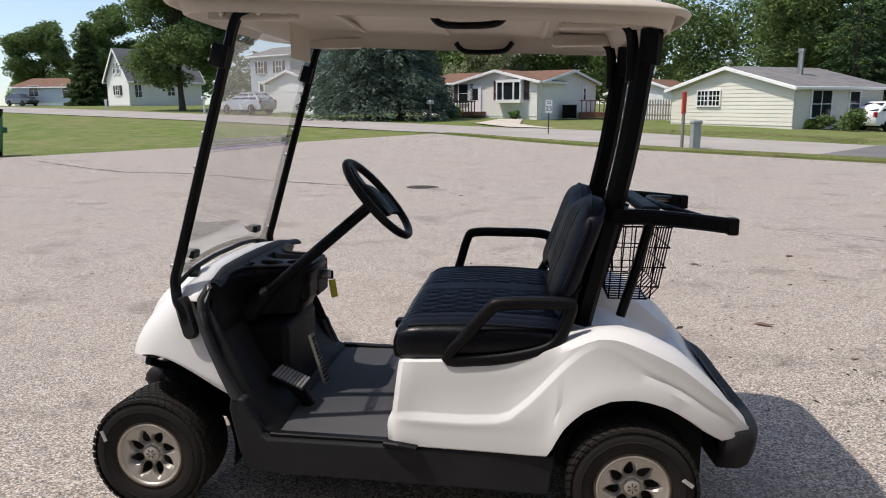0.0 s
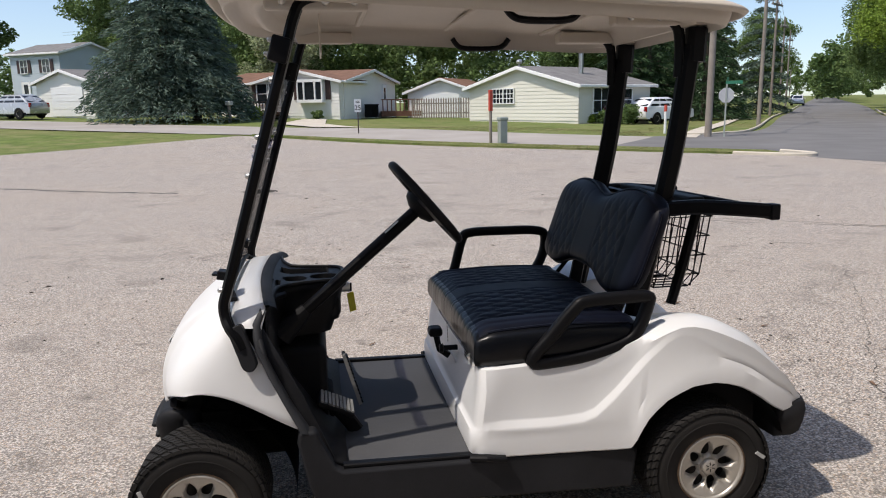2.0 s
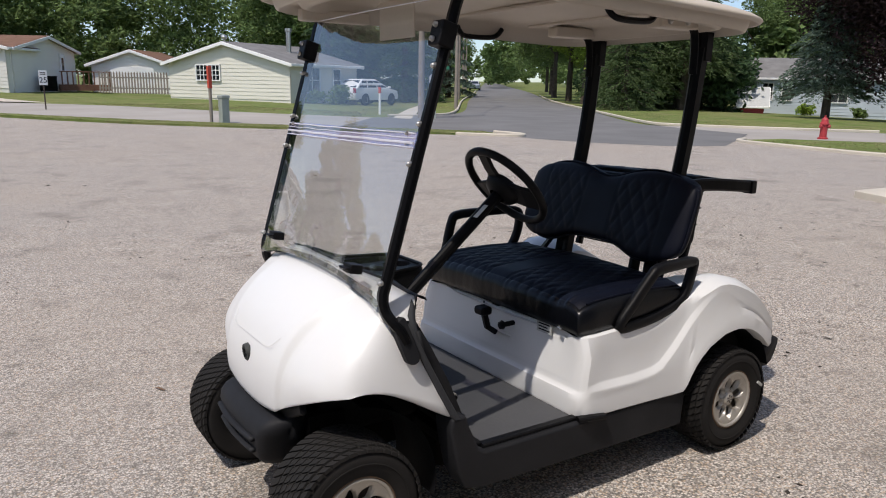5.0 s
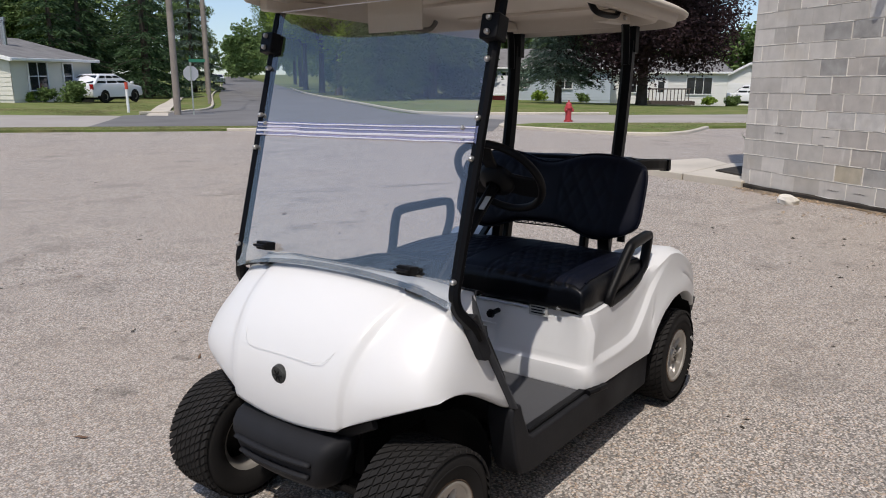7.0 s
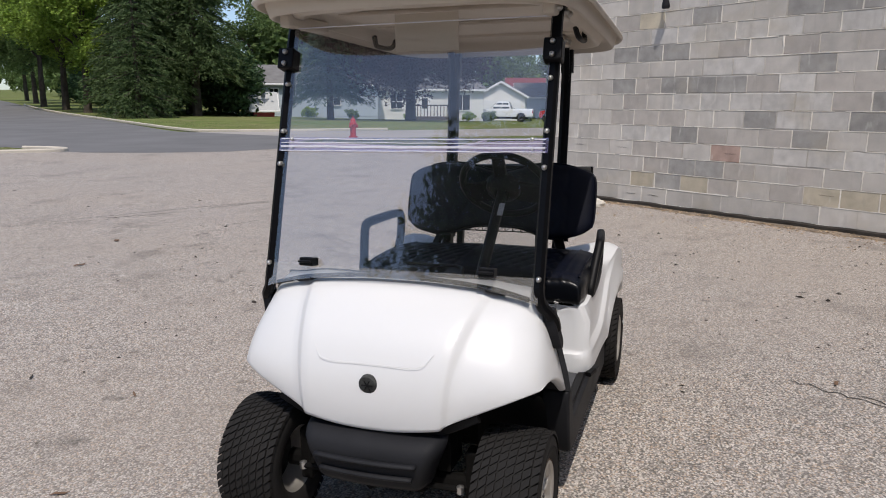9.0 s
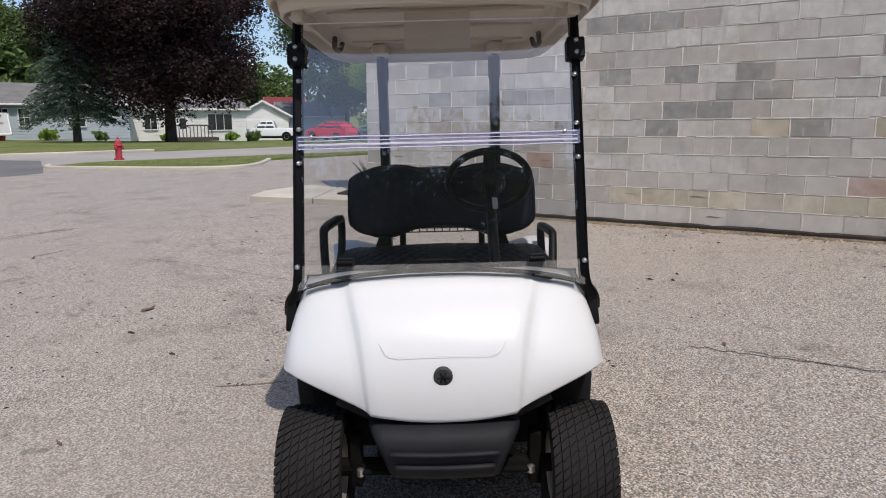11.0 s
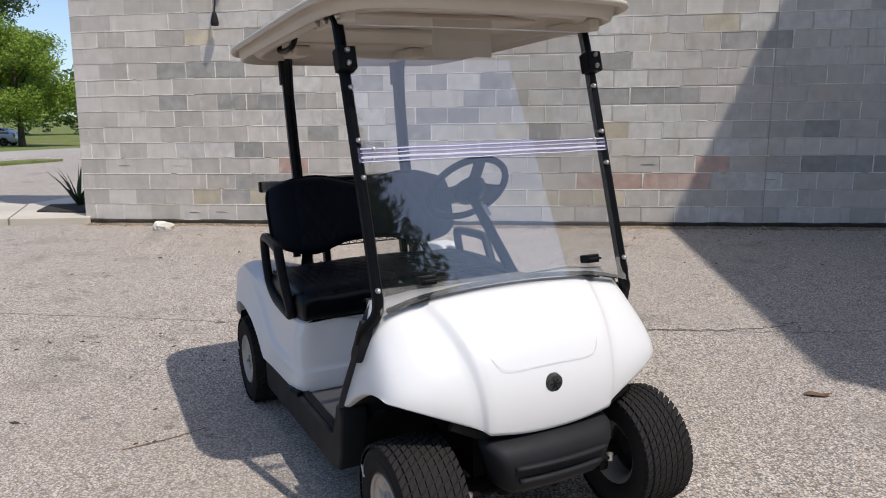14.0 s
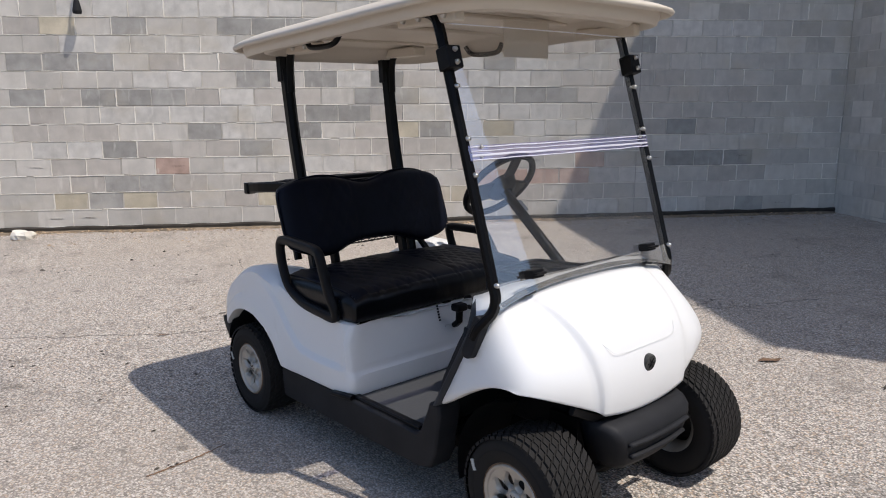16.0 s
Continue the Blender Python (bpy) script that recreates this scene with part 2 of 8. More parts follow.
SHINGLE_BROWN = material("brown_shingles", (0.2, 0.115, 0.08), 0.9, spec=0.2, scale=1.5, fine=14, var=0.15, bump=0.4, bump_dist=0.02)
SHINGLE_GREY = material("grey_shingles", (0.2, 0.195, 0.19), 0.9, spec=0.2, scale=1.5, fine=14, var=0.15, bump=0.4, bump_dist=0.02)
SHINGLE_RED = material("red_metal_roof", (0.2, 0.04, 0.036), 0.6, spec=0.3, scale=1.5, fine=14, var=0.1, bump=0)
DARK_WOOD = material("dark_stained_wood", (0.08, 0.06, 0.05), 0.8, scale=3, fine=30, var=0.2)
REDWOOD = material("redwood_deck", (0.2, 0.09, 0.055), 0.8, scale=3, fine=30, var=0.2)
SHUTTER = material("dark_shutter", (0.05, 0.025, 0.022), 0.6, scale=3, fine=30, var=0.1, bump=0)
HYDRANT_RED = material("faded_red_paint", (0.42, 0.04, 0.045), 0.55, scale=8, fine=60, var=0.15)
CAR_WHITE = material("white_car_paint", (0.78, 0.79, 0.8), 0.2, coat=0.8, scale=2, fine=20, var=0.01, bump=0)
CAR_RED = material("red_car_paint", (0.6, 0.012, 0.02), 0.2, coat=0.8, scale=2, fine=20, var=0.03, bump=0)
CAR_GREY = material("silver_car_paint", (0.45, 0.46, 0.47), 0.25, metal=0.3, coat=0.7, scale=2, fine=20, var=0.03, bump=0)
CAR_DARK = material("dark_car_paint", (0.04, 0.045, 0.055), 0.25, coat=0.7, scale=2, fine=20, var=0.05, bump=0)
GLASS_DARK = material("dark_window", (0.02, 0.024, 0.028), 0.08, spec=0.6, scale=2, fine=8, var=0.2, bump=0)
TAIL_RED = material("tail_lamp", (0.35, 0.01, 0.01), 0.2, scale=5, fine=30, var=0.05, bump=0)
BIN_GREEN = material("green_dumpster_paint", (0.02, 0.13, 0.04), 0.5, scale=2, fine=30, var=0.12)
SIGN_BACK = material("bare_aluminium_sign", (0.5, 0.51, 0.52), 0.45, metal=0.5, scale=3, fine=40, var=0.06, bump=0)
SIGN_GREEN = material("green_street_sign", (0.02, 0.16, 0.09), 0.5, scale=3, fine=40, var=0.05, bump=0)
MARKER_RED = material("red_marker", (0.55, 0.07, 0.04), 0.6, scale=5, fine=40, var=0.1)
UTILITY = material("grey_green_utility_paint", (0.3, 0.33, 0.3), 0.6, scale=4, fine=40, var=0.08)
BARK = material("bark", (0.085, 0.07, 0.055), 0.95, spec=0.2, scale=3, fine=22, var=0.25, bump=0.6, bump_dist=0.03)
WIRE = material("black_wire", (0.03, 0.03, 0.03), 0.6, var=0.05, bump=0)
PEBBLE = material("loose_grit", (0.3, 0.26, 0.21), 0.9, spec=0.2, scale=3, fine=60, var=0.2, bump=0.2, island=0.6)
STONE = material("white_stone", (0.7, 0.66, 0.58), 0.9, scale=8, fine=50, var=0.12, bump=0.3)


def weathered(m):
    """Broad lime bloom, ochre stains and upright run marks that pass over the joints from block to block."""
    t = m.node_tree
    b = t.nodes["Principled BSDF"]
    was = b.inputs["Base Color"].links[0].from_socket
    place = t.nodes.new("ShaderNodeNewGeometry").outputs["Position"]
    for stretch, size, lo, hi, amount, colour in (((1, 1, 1), 0.9, 0.52, 0.72, 0.35, (0.66, 0.63, 0.58)), ((1, 1, 1.4), 1.6, 0.55, 0.74, 0.4, (0.47, 0.4, 0.29)),
                                                  ((1, 1, 0.22), 9.0, 0.58, 0.74, 0.4, (0.34, 0.315, 0.285)), ((1, 1, 0.3), 13.0, 0.62, 0.76, 0.5, (0.7, 0.67, 0.61))):
        scaled = t.nodes.new("ShaderNodeVectorMath")
        scaled.operation = "MULTIPLY"
        scaled.inputs[1].default_value = stretch
        t.links.new(place, scaled.inputs[0])
        n = t.nodes.new("ShaderNodeTexNoise")
        n.inputs["Scale"].default_value = size
        n.inputs["Detail"].default_value = 5
        t.links.new(scaled.outputs[0], n.inputs["Vector"])
        r = t.nodes.new("ShaderNodeMapRange")
        for key, v in (("From Min", lo), ("From Max", hi), ("To Min", 0.0), ("To Max", amount)):
            r.inputs[key].default_value = v
        t.links.new(n.outputs["Fac"], r.inputs["Value"])
        x = t.nodes.new("ShaderNodeMix")
        x.data_type = "RGBA"
        x.inputs["B"].default_value = (*colour, 1)
        t.links.new(r.outputs["Result"], x.inputs["Factor"])
        t.links.new(was, x.inputs["A"])
        was = x.outputs["Result"]
    t.links.new(was, b.inputs["Base Color"])


for block_mat in (BLOCK, BLOCK_PALE, BLOCK_DARK, BLOCK_WARM, BLOCK_TAN, BLOCK_RED, BLOCK_FAR):
    weathered(block_mat)


def leaf_material(name, colour, colour2):
    m = material(name, colour, 0.7, spec=0.3, scale=0.5, fine=3, var=0.15, colour2=colour2, bump=0, island=0.45)
    t = m.node_tree
    b = t.nodes["Principled BSDF"]
    glow = t.nodes.new("ShaderNodeBsdfTranslucent")
    t.links.new(b.inputs["Base Color"].links[0].from_socket, glow.inputs["Color"])
    both = t.nodes.new("ShaderNodeMixShader")
    both.inputs[0].default_value = 0.32
    t.links.new(b.outputs[0], both.inputs[1])
    t.links.new(glow.outputs[0], both.inputs[2])
    t.links.new(both.outputs[0], t.nodes["Material Output"].inputs["Surface"])
    return m


GRASS_BLADE = leaf_material("grass_blades", (0.19, 0.2, 0.075), (0.23, 0.2, 0.095))
LEAF = leaf_material("green_leaves", (0.15, 0.21, 0.068), (0.09, 0.148, 0.048))
LEAF_BRIGHT = leaf_material("sunny_leaves", (0.25, 0.335, 0.052), (0.15, 0.24, 0.038))
LEAF_DARK = leaf_material("spruce_needles", (0.05, 0.095, 0.036), (0.034, 0.066, 0.028))
LEAF_FIR = leaf_material("fir_needles", (0.085, 0.125, 0.042), (0.045, 0.075, 0.028))
LEAF_BLUE = leaf_material("blue_spruce_needles", (0.12, 0.165, 0.125), (0.07, 0.11, 0.08))
LEAF_PURPLE = leaf_material("purple_maple_leaves", (0.042, 0.02, 0.023), (0.026, 0.016, 0.017))
LEAF_BLOOM = leaf_material("catalpa_bloom", (0.4, 0.42, 0.28), (0.16, 0.22, 0.06))


def clear_material(name, tint, haze, dirt=(0.75, 0.78, 0.82)):
    """A clear sheet: see-through, a mirror towards grazing angles, and a faint dusty haze."""
    m = bpy.data.materials.new(name)
    m.use_nodes = True
    t = m.node_tree
    t.nodes.remove(t.nodes["Principled BSDF"])
    thin = t.nodes.new("ShaderNodeBsdfTransparent")
    thin.inputs["Color"].default_value = (*tint, 1)
    dust = t.nodes.new("ShaderNodeBsdfDiffuse")
    dust.inputs["Color"].default_value = (*dirt, 1)
    gloss = t.nodes.new("ShaderNodeBsdfGlossy")
    gloss.inputs["Roughness"].default_value = 0.025
    coord = t.nodes.new("ShaderNodeTexCoord")
    n = t.nodes.new("ShaderNodeTexNoise")
    n.inputs["Scale"].default_value = 7
    n.inputs["Detail"].default_value = 6
    t.links.new(coord.outputs["Object"], n.inputs["Vector"])
    amount = t.nodes.new("ShaderNodeMapRange")
    amount.inputs["From Min"].default_value = 0.3
    amount.inputs["From Max"].default_value = 0.8
    amount.inputs["To Min"].default_value = haze * 0.6
    amount.inputs["To Max"].default_value = haze * 1.7
    t.links.new(n.outputs["Fac"], amount.inputs["Value"])
    mix1 = t.nodes.new("ShaderNodeMixShader")
    t.links.new(amount.outputs["Result"], mix1.inputs[0])
    t.links.new(thin.outputs[0], mix1.inputs[1])
    t.links.new(dust.outputs[0], mix1.inputs[2])
    facing = t.nodes.new("ShaderNodeLayerWeight")
    facing.inputs["Blend"].default_value = 0.5
    power = t.nodes.new("ShaderNodeMath")
    power.operation = "POWER"
    power.inputs[1].default_value = 3.5
    t.links.new(facing.outputs["Facing"], power.inputs[0])
    scale = t.nodes.new("ShaderNodeMath")
    scale.operation = "MULTIPLY_ADD"
    scale.inputs[1].default_value = 0.75
    scale.inputs[2].default_value = 0.18
    t.links.new(power.outputs[0], scale.inputs[0])
    mix2 = t.nodes.new("ShaderNodeMixShader")
    t.links.new(scale.outputs[0], mix2.inputs[0])
    t.links.new(mix1.outputs[0], mix2.inputs[1])
    t.links.new(gloss.outputs[0], mix2.inputs[2])
    t.links.new(mix2.outputs[0], t.nodes["Material Output"].inputs["Surface"])
    return m


ACRYLIC = clear_material("clear_acrylic", (0.93, 0.94, 0.95), 0.007)
ACRYLIC_SKIRT = clear_material("dusty_acrylic_skirt", (0.76, 0.76, 0.75), 0.17, (0.8, 0.78, 0.74))
ACRYLIC_TINT = clear_material("violet_clear_sleeve", (0.74, 0.72, 0.94), 0.14, (0.45, 0.43, 0.8))
ACRYLIC_EDGE = material("violet_acrylic_hinge", (0.72, 0.72, 0.8), 0.2, scale=8, fine=60, var=0.08, bump=0)


# ---- mesh helpers ----
def mesh_from(name, verts, faces, mat, smooth=False):
    me = bpy.data.meshes.new(name)
    me.from_pydata([tuple(v) for v in verts], [], faces)
    me.materials.append(mat)
    if smooth:
        me.shade_smooth()
    me.update()
    return me


def part(name, bm, mat, parent=None, label="", smooth=False, bevel=0.0, kind="", category="", group=""):
    """Links a bmesh as one mesh object, under parent if given."""
    me = bpy.data.meshes.new(name)
    bmesh.ops.recalc_face_normals(bm, faces=bm.faces)
    bm.to_mesh(me)
    bm.free()
    for one in mat if isinstance(mat, (list, tuple)) else [mat]:
        me.materials.append(one)
    if smooth:
        me.shade_smooth()
    ob = new(name, me)
    if parent is not None:
        ob.parent = parent
    if bevel:
        mod = ob.modifiers.new("bevel", "BEVEL")
        mod.width, mod.segments, mod.limit_method, mod.angle_limit = bevel, 2, "ANGLE", radians(35)
        me.shade_smooth()
        mod.harden_normals = True
    return tagged(ob, label=label, kind=kind, category=category, group=group)


def thing(name, m, label, category, group="", kind=""):
    ob = new(name)
    ob.empty_display_size = 0.2
    ob.matrix_world = m
    return tagged(ob, label, category, group, kind)


def box(bm, x0, x1, y0, y1, z0, z1, m=None):
    vs = [bm.verts.new((x, y, z)) for z in (z0, z1) for y in (y0, y1) for x in (x0, x1)]
    if m is not None:
        for v in vs:
            v.co = m @ v.co
    for f in ((0, 2, 3, 1), (4, 5, 7, 6), (0, 1, 5, 4), (2, 6, 7, 3), (0, 4, 6, 2), (1, 3, 7, 5)):
        bm.faces.new([vs[i] for i in f])
    return bm


def boxes(*rows):
    bm = bmesh.new()
    for r in rows:
        box(bm, *r)
    return bm


def grid(points, close_u=False, close_v=False):
    """A sheet of quads over rows of points."""
    bm = bmesh.new()
    sheet(bm, points, close_u, close_v)
    return bm


def sheet(bm, points, close_u=False, close_v=False):
    vs = [[bm.verts.new(p) for p in row] for row in points]
    nu, nv = len(vs), len(vs[0])
    for i in range(nu if close_u else nu - 1):
        for j in range(nv if close_v else nv - 1):
            a, b, c, d = vs[i][j], vs[(i + 1) % nu][j], vs[(i + 1) % nu][(j + 1) % nv], vs[i][(j + 1) % nv]
            bm.faces.new((a, b, c, d))
    return vs


def frames_along(path, closed=False):
    """For each point of a path: the point and two directions across it."""
    pts = [Vector(p) for p in path]
    out = []
    side = None
    n = len(pts)
    for i, p in enumerate(pts):
        a = pts[(i - 1) % n] if closed or i else p
        b = pts[(i + 1) % n] if closed or i < n - 1 else p
        t = (b - a).normalized()
        if side is None:
            side = t.cross(Vector((0, 0, 1)) if abs(t.z) < 0.9 else Vector((0, 1, 0))).normalized()
        side = (side - t * side.dot(t)).normalized()
        out.append((p, side, t.cross(side)))
    return out


def tube(bm, path, r, n=10, closed=False, flat=1.0, radii=None, caps=True):
    """A round or oval bar along a path."""
    rings = []
    for i, (p, a, b) in enumerate(frames_along(path, closed)):
        rr = radii[i] if radii else r
        rings.append([p + a * rr * math.cos(2 * math.pi * k / n) + b * rr * flat * math.sin(2 * math.pi * k / n) for k in range(n)])
    vs = sheet(bm, rings, closed, True)
    if caps and not closed:
        bm.faces.new(vs[0])
        bm.faces.new(vs[-1])
    return bm


def bar(bm, path, w, h, closed=False, c=0.25):
    """A rounded rectangular bar along a path; w lies across, h along the second direction."""
    rings = []
    for p, a, b in frames_along(path, closed):
        k = min(w, h) * c
        prof = [(w / 2, h / 2 - k), (w / 2 - k, h / 2), (-w / 2 + k, h / 2), (-w / 2, h / 2 - k),
                (-w / 2, -h / 2 + k), (-w / 2 + k, -h / 2), (w / 2 - k, -h / 2), (w / 2, -h / 2 + k)]
        rings.append([p + a * u + b * v for u, v in prof])
    vs = sheet(bm, rings, closed, True)
    if not closed:
        bm.faces.new(vs[0])
        bm.faces.new(vs[-1])
    return bm


def spline(pts, n=6, closed=False):
    """Catmull-Rom points through the given ones."""
    pts = [Vector(p) for p in pts]
    out = []
    m = len(pts)
    for i in range(m if closed else m - 1):
        p0 = pts[(i - 1) % m] if closed or i else pts[0] * 2 - pts[1]
        p1, p2 = pts[i], pts[(i + 1) % m]
        p3 = pts[(i + 2) % m] if closed or i < m - 2 else pts[-1] * 2 - pts[-2]
        for k in range(n):
            t = k / n
            out.append(0.5 * ((2 * p1) + (p2 - p0) * t + (2 * p0 - 5 * p1 + 4 * p2 - p3) * t * t + (3 * p1 - p0 - 3 * p2 + p3) * t ** 3))
    if not closed:
        out.append(pts[-1])
    return out


def lathe(bm, prof, n, axis="y", m=None):
    """Turns (radius, along) pairs about an axis."""
    rows = []
    for k in range(n):
        a = 2 * math.pi * k / n
        row = []
        for r, s in prof:
            v = Vector((r * math.cos(a), s, r * math.sin(a))) if axis == "y" else Vector((r * math.cos(a), r * math.sin(a), s))
            row.append(m @ v if m is not None else v)
        rows.append(row)
    sheet(bm, rows, True, False)
    return bm


def subsurf(ob, levels=2):
    mod = ob.modifiers.new("smooth", "SUBSURF")
    mod.levels = mod.render_levels = levels
    ob.data.shade_smooth()
    return ob


def solid(ob, thick, offset=-1.0):
    mod = ob.modifiers.new("thickness", "SOLIDIFY")
    mod.thickness, mod.offset = thick, offset
    return ob


def interp(table, x):
    """Linear interpolation in rows of (x, value), x rising."""
    if x <= table[0][0]:
        return table[0][1]
    for (a, u), (b, v) in zip(table, table[1:]):
        if x <= b:
            return u + (v - u) * (x - a) / (b - a)
    return table[-1][1]


def sstep(a, b, x):
    t = min(1, max(0, (x - a) / (b - a)))
    return t * t * (3 - 2 * t)


def ground_z(x, y):
    """The lie of the land: the lot falls gently to the street, the far lawns rise a little."""
    p = 0.0052 * x + 0.01745 * y
    if p < -0.12:
        p = -0.12 - 0.16 * (1 - math.exp((p + 0.12) / 0.16))
    p = min(p, 0.2)
    p -= 1.25 * sstep(32, 80, -x) * sstep(-48, -24, y)
    p += 1.3 * min(1.0, max(0.0, (0.6 * x - 0.8 * y - 32) / 48)) * sstep(-12, 2, x)
    return p + 0.36 * sstep(24, 40, -y) * sstep(-24, -13, x)

# ---- ground, streets ----
def patch(poly, off, step, mat, name, label, category, kind="structure", parent=None, curb=0.0):
    """A sheet over a plan outline that follows the lie of the land, with a skirt where it stands proud."""
    bm = bmesh.new()
    f = bm.faces.new([bm.verts.new((x, y, 0)) for x, y in poly])
    xs, ys = [p[0] for p in poly], [p[1] for p in poly]
    for axis, lo, hi in ((0, min(xs), max(xs)), (1, min(ys), max(ys))):
        k = math.floor(lo / step) + 1
        while k * step < hi:
            no = (1, 0, 0) if axis == 0 else (0, 1, 0)
            co = (k * step, 0, 0) if axis == 0 else (0, k * step, 0)
            bmesh.ops.bisect_plane(bm, geom=bm.verts[:] + bm.edges[:] + bm.faces[:], plane_co=co, plane_no=no)
            k += 1
    if curb:
        edge = [e for e in bm.edges if e.is_boundary]
        made = bmesh.ops.extrude_edge_only(bm, edges=edge)["geom"]
        low = {v for v in made if isinstance(v, bmesh.types.BMVert)}
    else:
        low = set()
    for v in bm.verts:
        v.co.z = ground_z(v.co.x, v.co.y) + off - (curb if v in low else 0)
    me_ob = part(name, bm, mat, parent, kind=kind, smooth=not curb)
    return tagged(me_ob, label, category)


def strip(edge_a, edge_b, off, mat, name, label, category, n=8, across=3):
    """A street between two edge lines of equal length."""
    a, b = spline([(*p, 0) for p in edge_a], n), spline([(*p, 0) for p in edge_b], n)
    rows = []
    for p, q in zip(a, b):
        row = [p.lerp(q, k / across) for k in range(across + 1)]
        for v in row:
            v.z = ground_z(v.x, v.y) + off
        rows.append(row)
    ob = part(name, grid(rows), mat, kind="structure", smooth=True)
    return tagged(ob, label, category)


def land():
    """One wide sheet, fine near the lot and coarse far off."""
    ticks = [-900, -600, -400, -300, -220, -160, -130, -110] + list(range(-100, 61, 4)) + [80, 110, 160, 260, 400, 600, 900]
    rows = [[(x, y, ground_z(x, y) - 0.05) for y in ticks] for x in ticks]
    ob = part("ground", grid(rows), GRASS, kind="structure", smooth=True)
    tagged(ob, "mown green lawn reaching to the far woods", "lawn")


land()
LOT = patch([(3.9, -33.4), (-12.9, -15.4), (-15.2, -16.1), (-40, 8.6), (-40, 40), (45, 40), (45, -2), (16.1, -19), (13.2, -24.5), (8.6, -29)],
            0.0, 2.0, ASPHALT, "parking_lot", "worn pale asphalt parking lot with fine cracks and tan stones", "parking lot")
STREET_NEAR = [(-62, 32.0), (-40, 9.0), (-23.6, -6.2), (-15.0, -15.6), (-9.8, -22), (-5, -26.8), (3.3, -34.0), (13.7, -38.7), (32.4, -47.2), (150, -95), (300, -155)]
STREET_FAR = [(-66, 27.0), (-45, 6.0), (-30.2, -8.2), (-20.5, -21.5), (-14.0, -27), (-9, -31.3), (-2.5, -37), (10.4, -44.3), (30.0, -54.6), (146, -104), (296, -165)]
strip(STREET_NEAR, STREET_FAR, -0.012, LANE, "street", "pale sun-bleached asphalt street beside the lot", "street")
strip([(-14.2, -16.5), (-16.2, -27.2), (-21.2, -30.6), (-35.8, -50.5), (-52, -72), (-75, -103), (-140, -190), (-260, -350)],
      [(-20.6, -13.4), (-22.6, -19.2), (-30.0, -29.6), (-43.0, -48.2), (-58.5, -68), (-81.5, -98), (-146, -185), (-266, -345)], -0.004, ROAD,
      "road", "dark grey asphalt side road running straight away", "road")
patch([(-12.75, -14.6), (-13.3, -12.8), (-14.4, -11.1), (-16.0, -10.4), (-18.2, -11.6), (-21.4, -13.4), (-22.6, -19.2), (-16.2, -27.0), (-13.9, -27.0), (-9.9, -22.1), (-12.9, -17.8)],
      0.004, 2.0, ROAD, "road", "dark grey asphalt mouth of the side road", "road")
patch([(3.4, -33.6), (-12.6, -16.0), (-13.0, -17.6), (-9.6, -21.4), (-5, -26.2), (2.6, -33.2)], 0.05, 2.0, GRASS, "verge",
      "narrow dry grass strip between lot and street", "grass strip", curb=0.1)
patch([(-17.7, -11.2), (-17.3, -9.1), (-16.9, -7), (-17.2, -5.9), (-18.3, -5.5), (-20.6, -5.7), (-24.5, -1.5), (-25.2, -2.2), (-21.6, -8.0), (-19.4, -10.9)],
      0.07, 2.0, GRASS, "verge", "kerbed grass island beside the driveway", "grass island", curb=0.12)


def kerb(path, name, label, w=0.13, h=0.09):
    pts = spline([(*p, 0) for p in path], 5)
    for v in pts:
        v.z = ground_z(v.x, v.y) + h / 2 - 0.02
    ob = part(name, bar(bmesh.new(), pts, w, h + 0.04, c=0.2), CONCRETE, kind="structure")
    return tagged(ob, label, "kerb")


kerb([(-11.5, -16.95), (-11.9, -16.4), (-12.5, -15.7), (-13.0, -15.5), (-13.3, -16.0), (-13.2, -17.2)], "kerb", "pale concrete kerb round the end of the grass strip")
kerb([(-18.6, -11.6), (-17.7, -11.1), (-17.25, -9.1), (-16.85, -7), (-17.15, -5.8), (-18.3, -5.4), (-20.6, -5.6)], "kerb", "pale concrete kerb round a grass island")
kerb([(-15.0, -27.6), (-16.4, -27.4), (-17.6, -27.9), (-20.9, -30.8), (-35.5, -51), (-52, -72.5), (-75, -103.5)], "kerb", "worn concrete kerb along the side road")
kerb([(-58.5, -67.5), (-43.0, -47.8), (-30.0, -29.2), (-24.0, -20.4), (-23.4, -18.2), (-24.6, -15.8), (-27.5, -12.0)], "kerb", "broken concrete kerb along the side road and lawn")
patch([(-14.4, -26.1), (-15.0, -25.5), (-16.3, -27.5), (-34.3, -52.9), (-33.8, -53.4), (-15.9, -28.3)], 0.02, 2.0, CONCRETE, "pavement", "pale concrete pavement running back from the corner", "pavement")
patch([(-2.2, -37.6), (0.4, -39.4), (2.6, -43.4), (1.2, -50), (-0.4, -50), (-0.2, -43.4)], 0.015, 2.0, CONCRETE, "driveway", "pale concrete path to the front door", "path")

# ---- block building ----
WALL_O, WALL_D, WALL_N = Vector((-8.1, -1.14, 0)), Vector((0.568, 0.823, 0)), Vector((0.823, -0.568, 0))
WALL_LEN, WALL_TOP, COURSE, BLOCK_L = 11.35, 9.0, 0.2, 0.392
WALL_FRAME = Matrix(((WALL_D.x, -WALL_N.x, 0, WALL_O.x), (WALL_D.y, -WALL_N.y, 0, WALL_O.y), (0, 0, 1, 0), (0, 0, 0, 1)))
RETURN_FRAME = Matrix(((WALL_N.x, WALL_D.x, 0, WALL_O.x + WALL_D.x * WALL_LEN), (WALL_N.y, WALL_D.y, 0, WALL_O.y + WALL_D.y * WALL_LEN), (0, 0, 1, 0), (0, 0, 0, 1)))
RETURN_LEN = 8.0


COURSE_BASE = 0.2


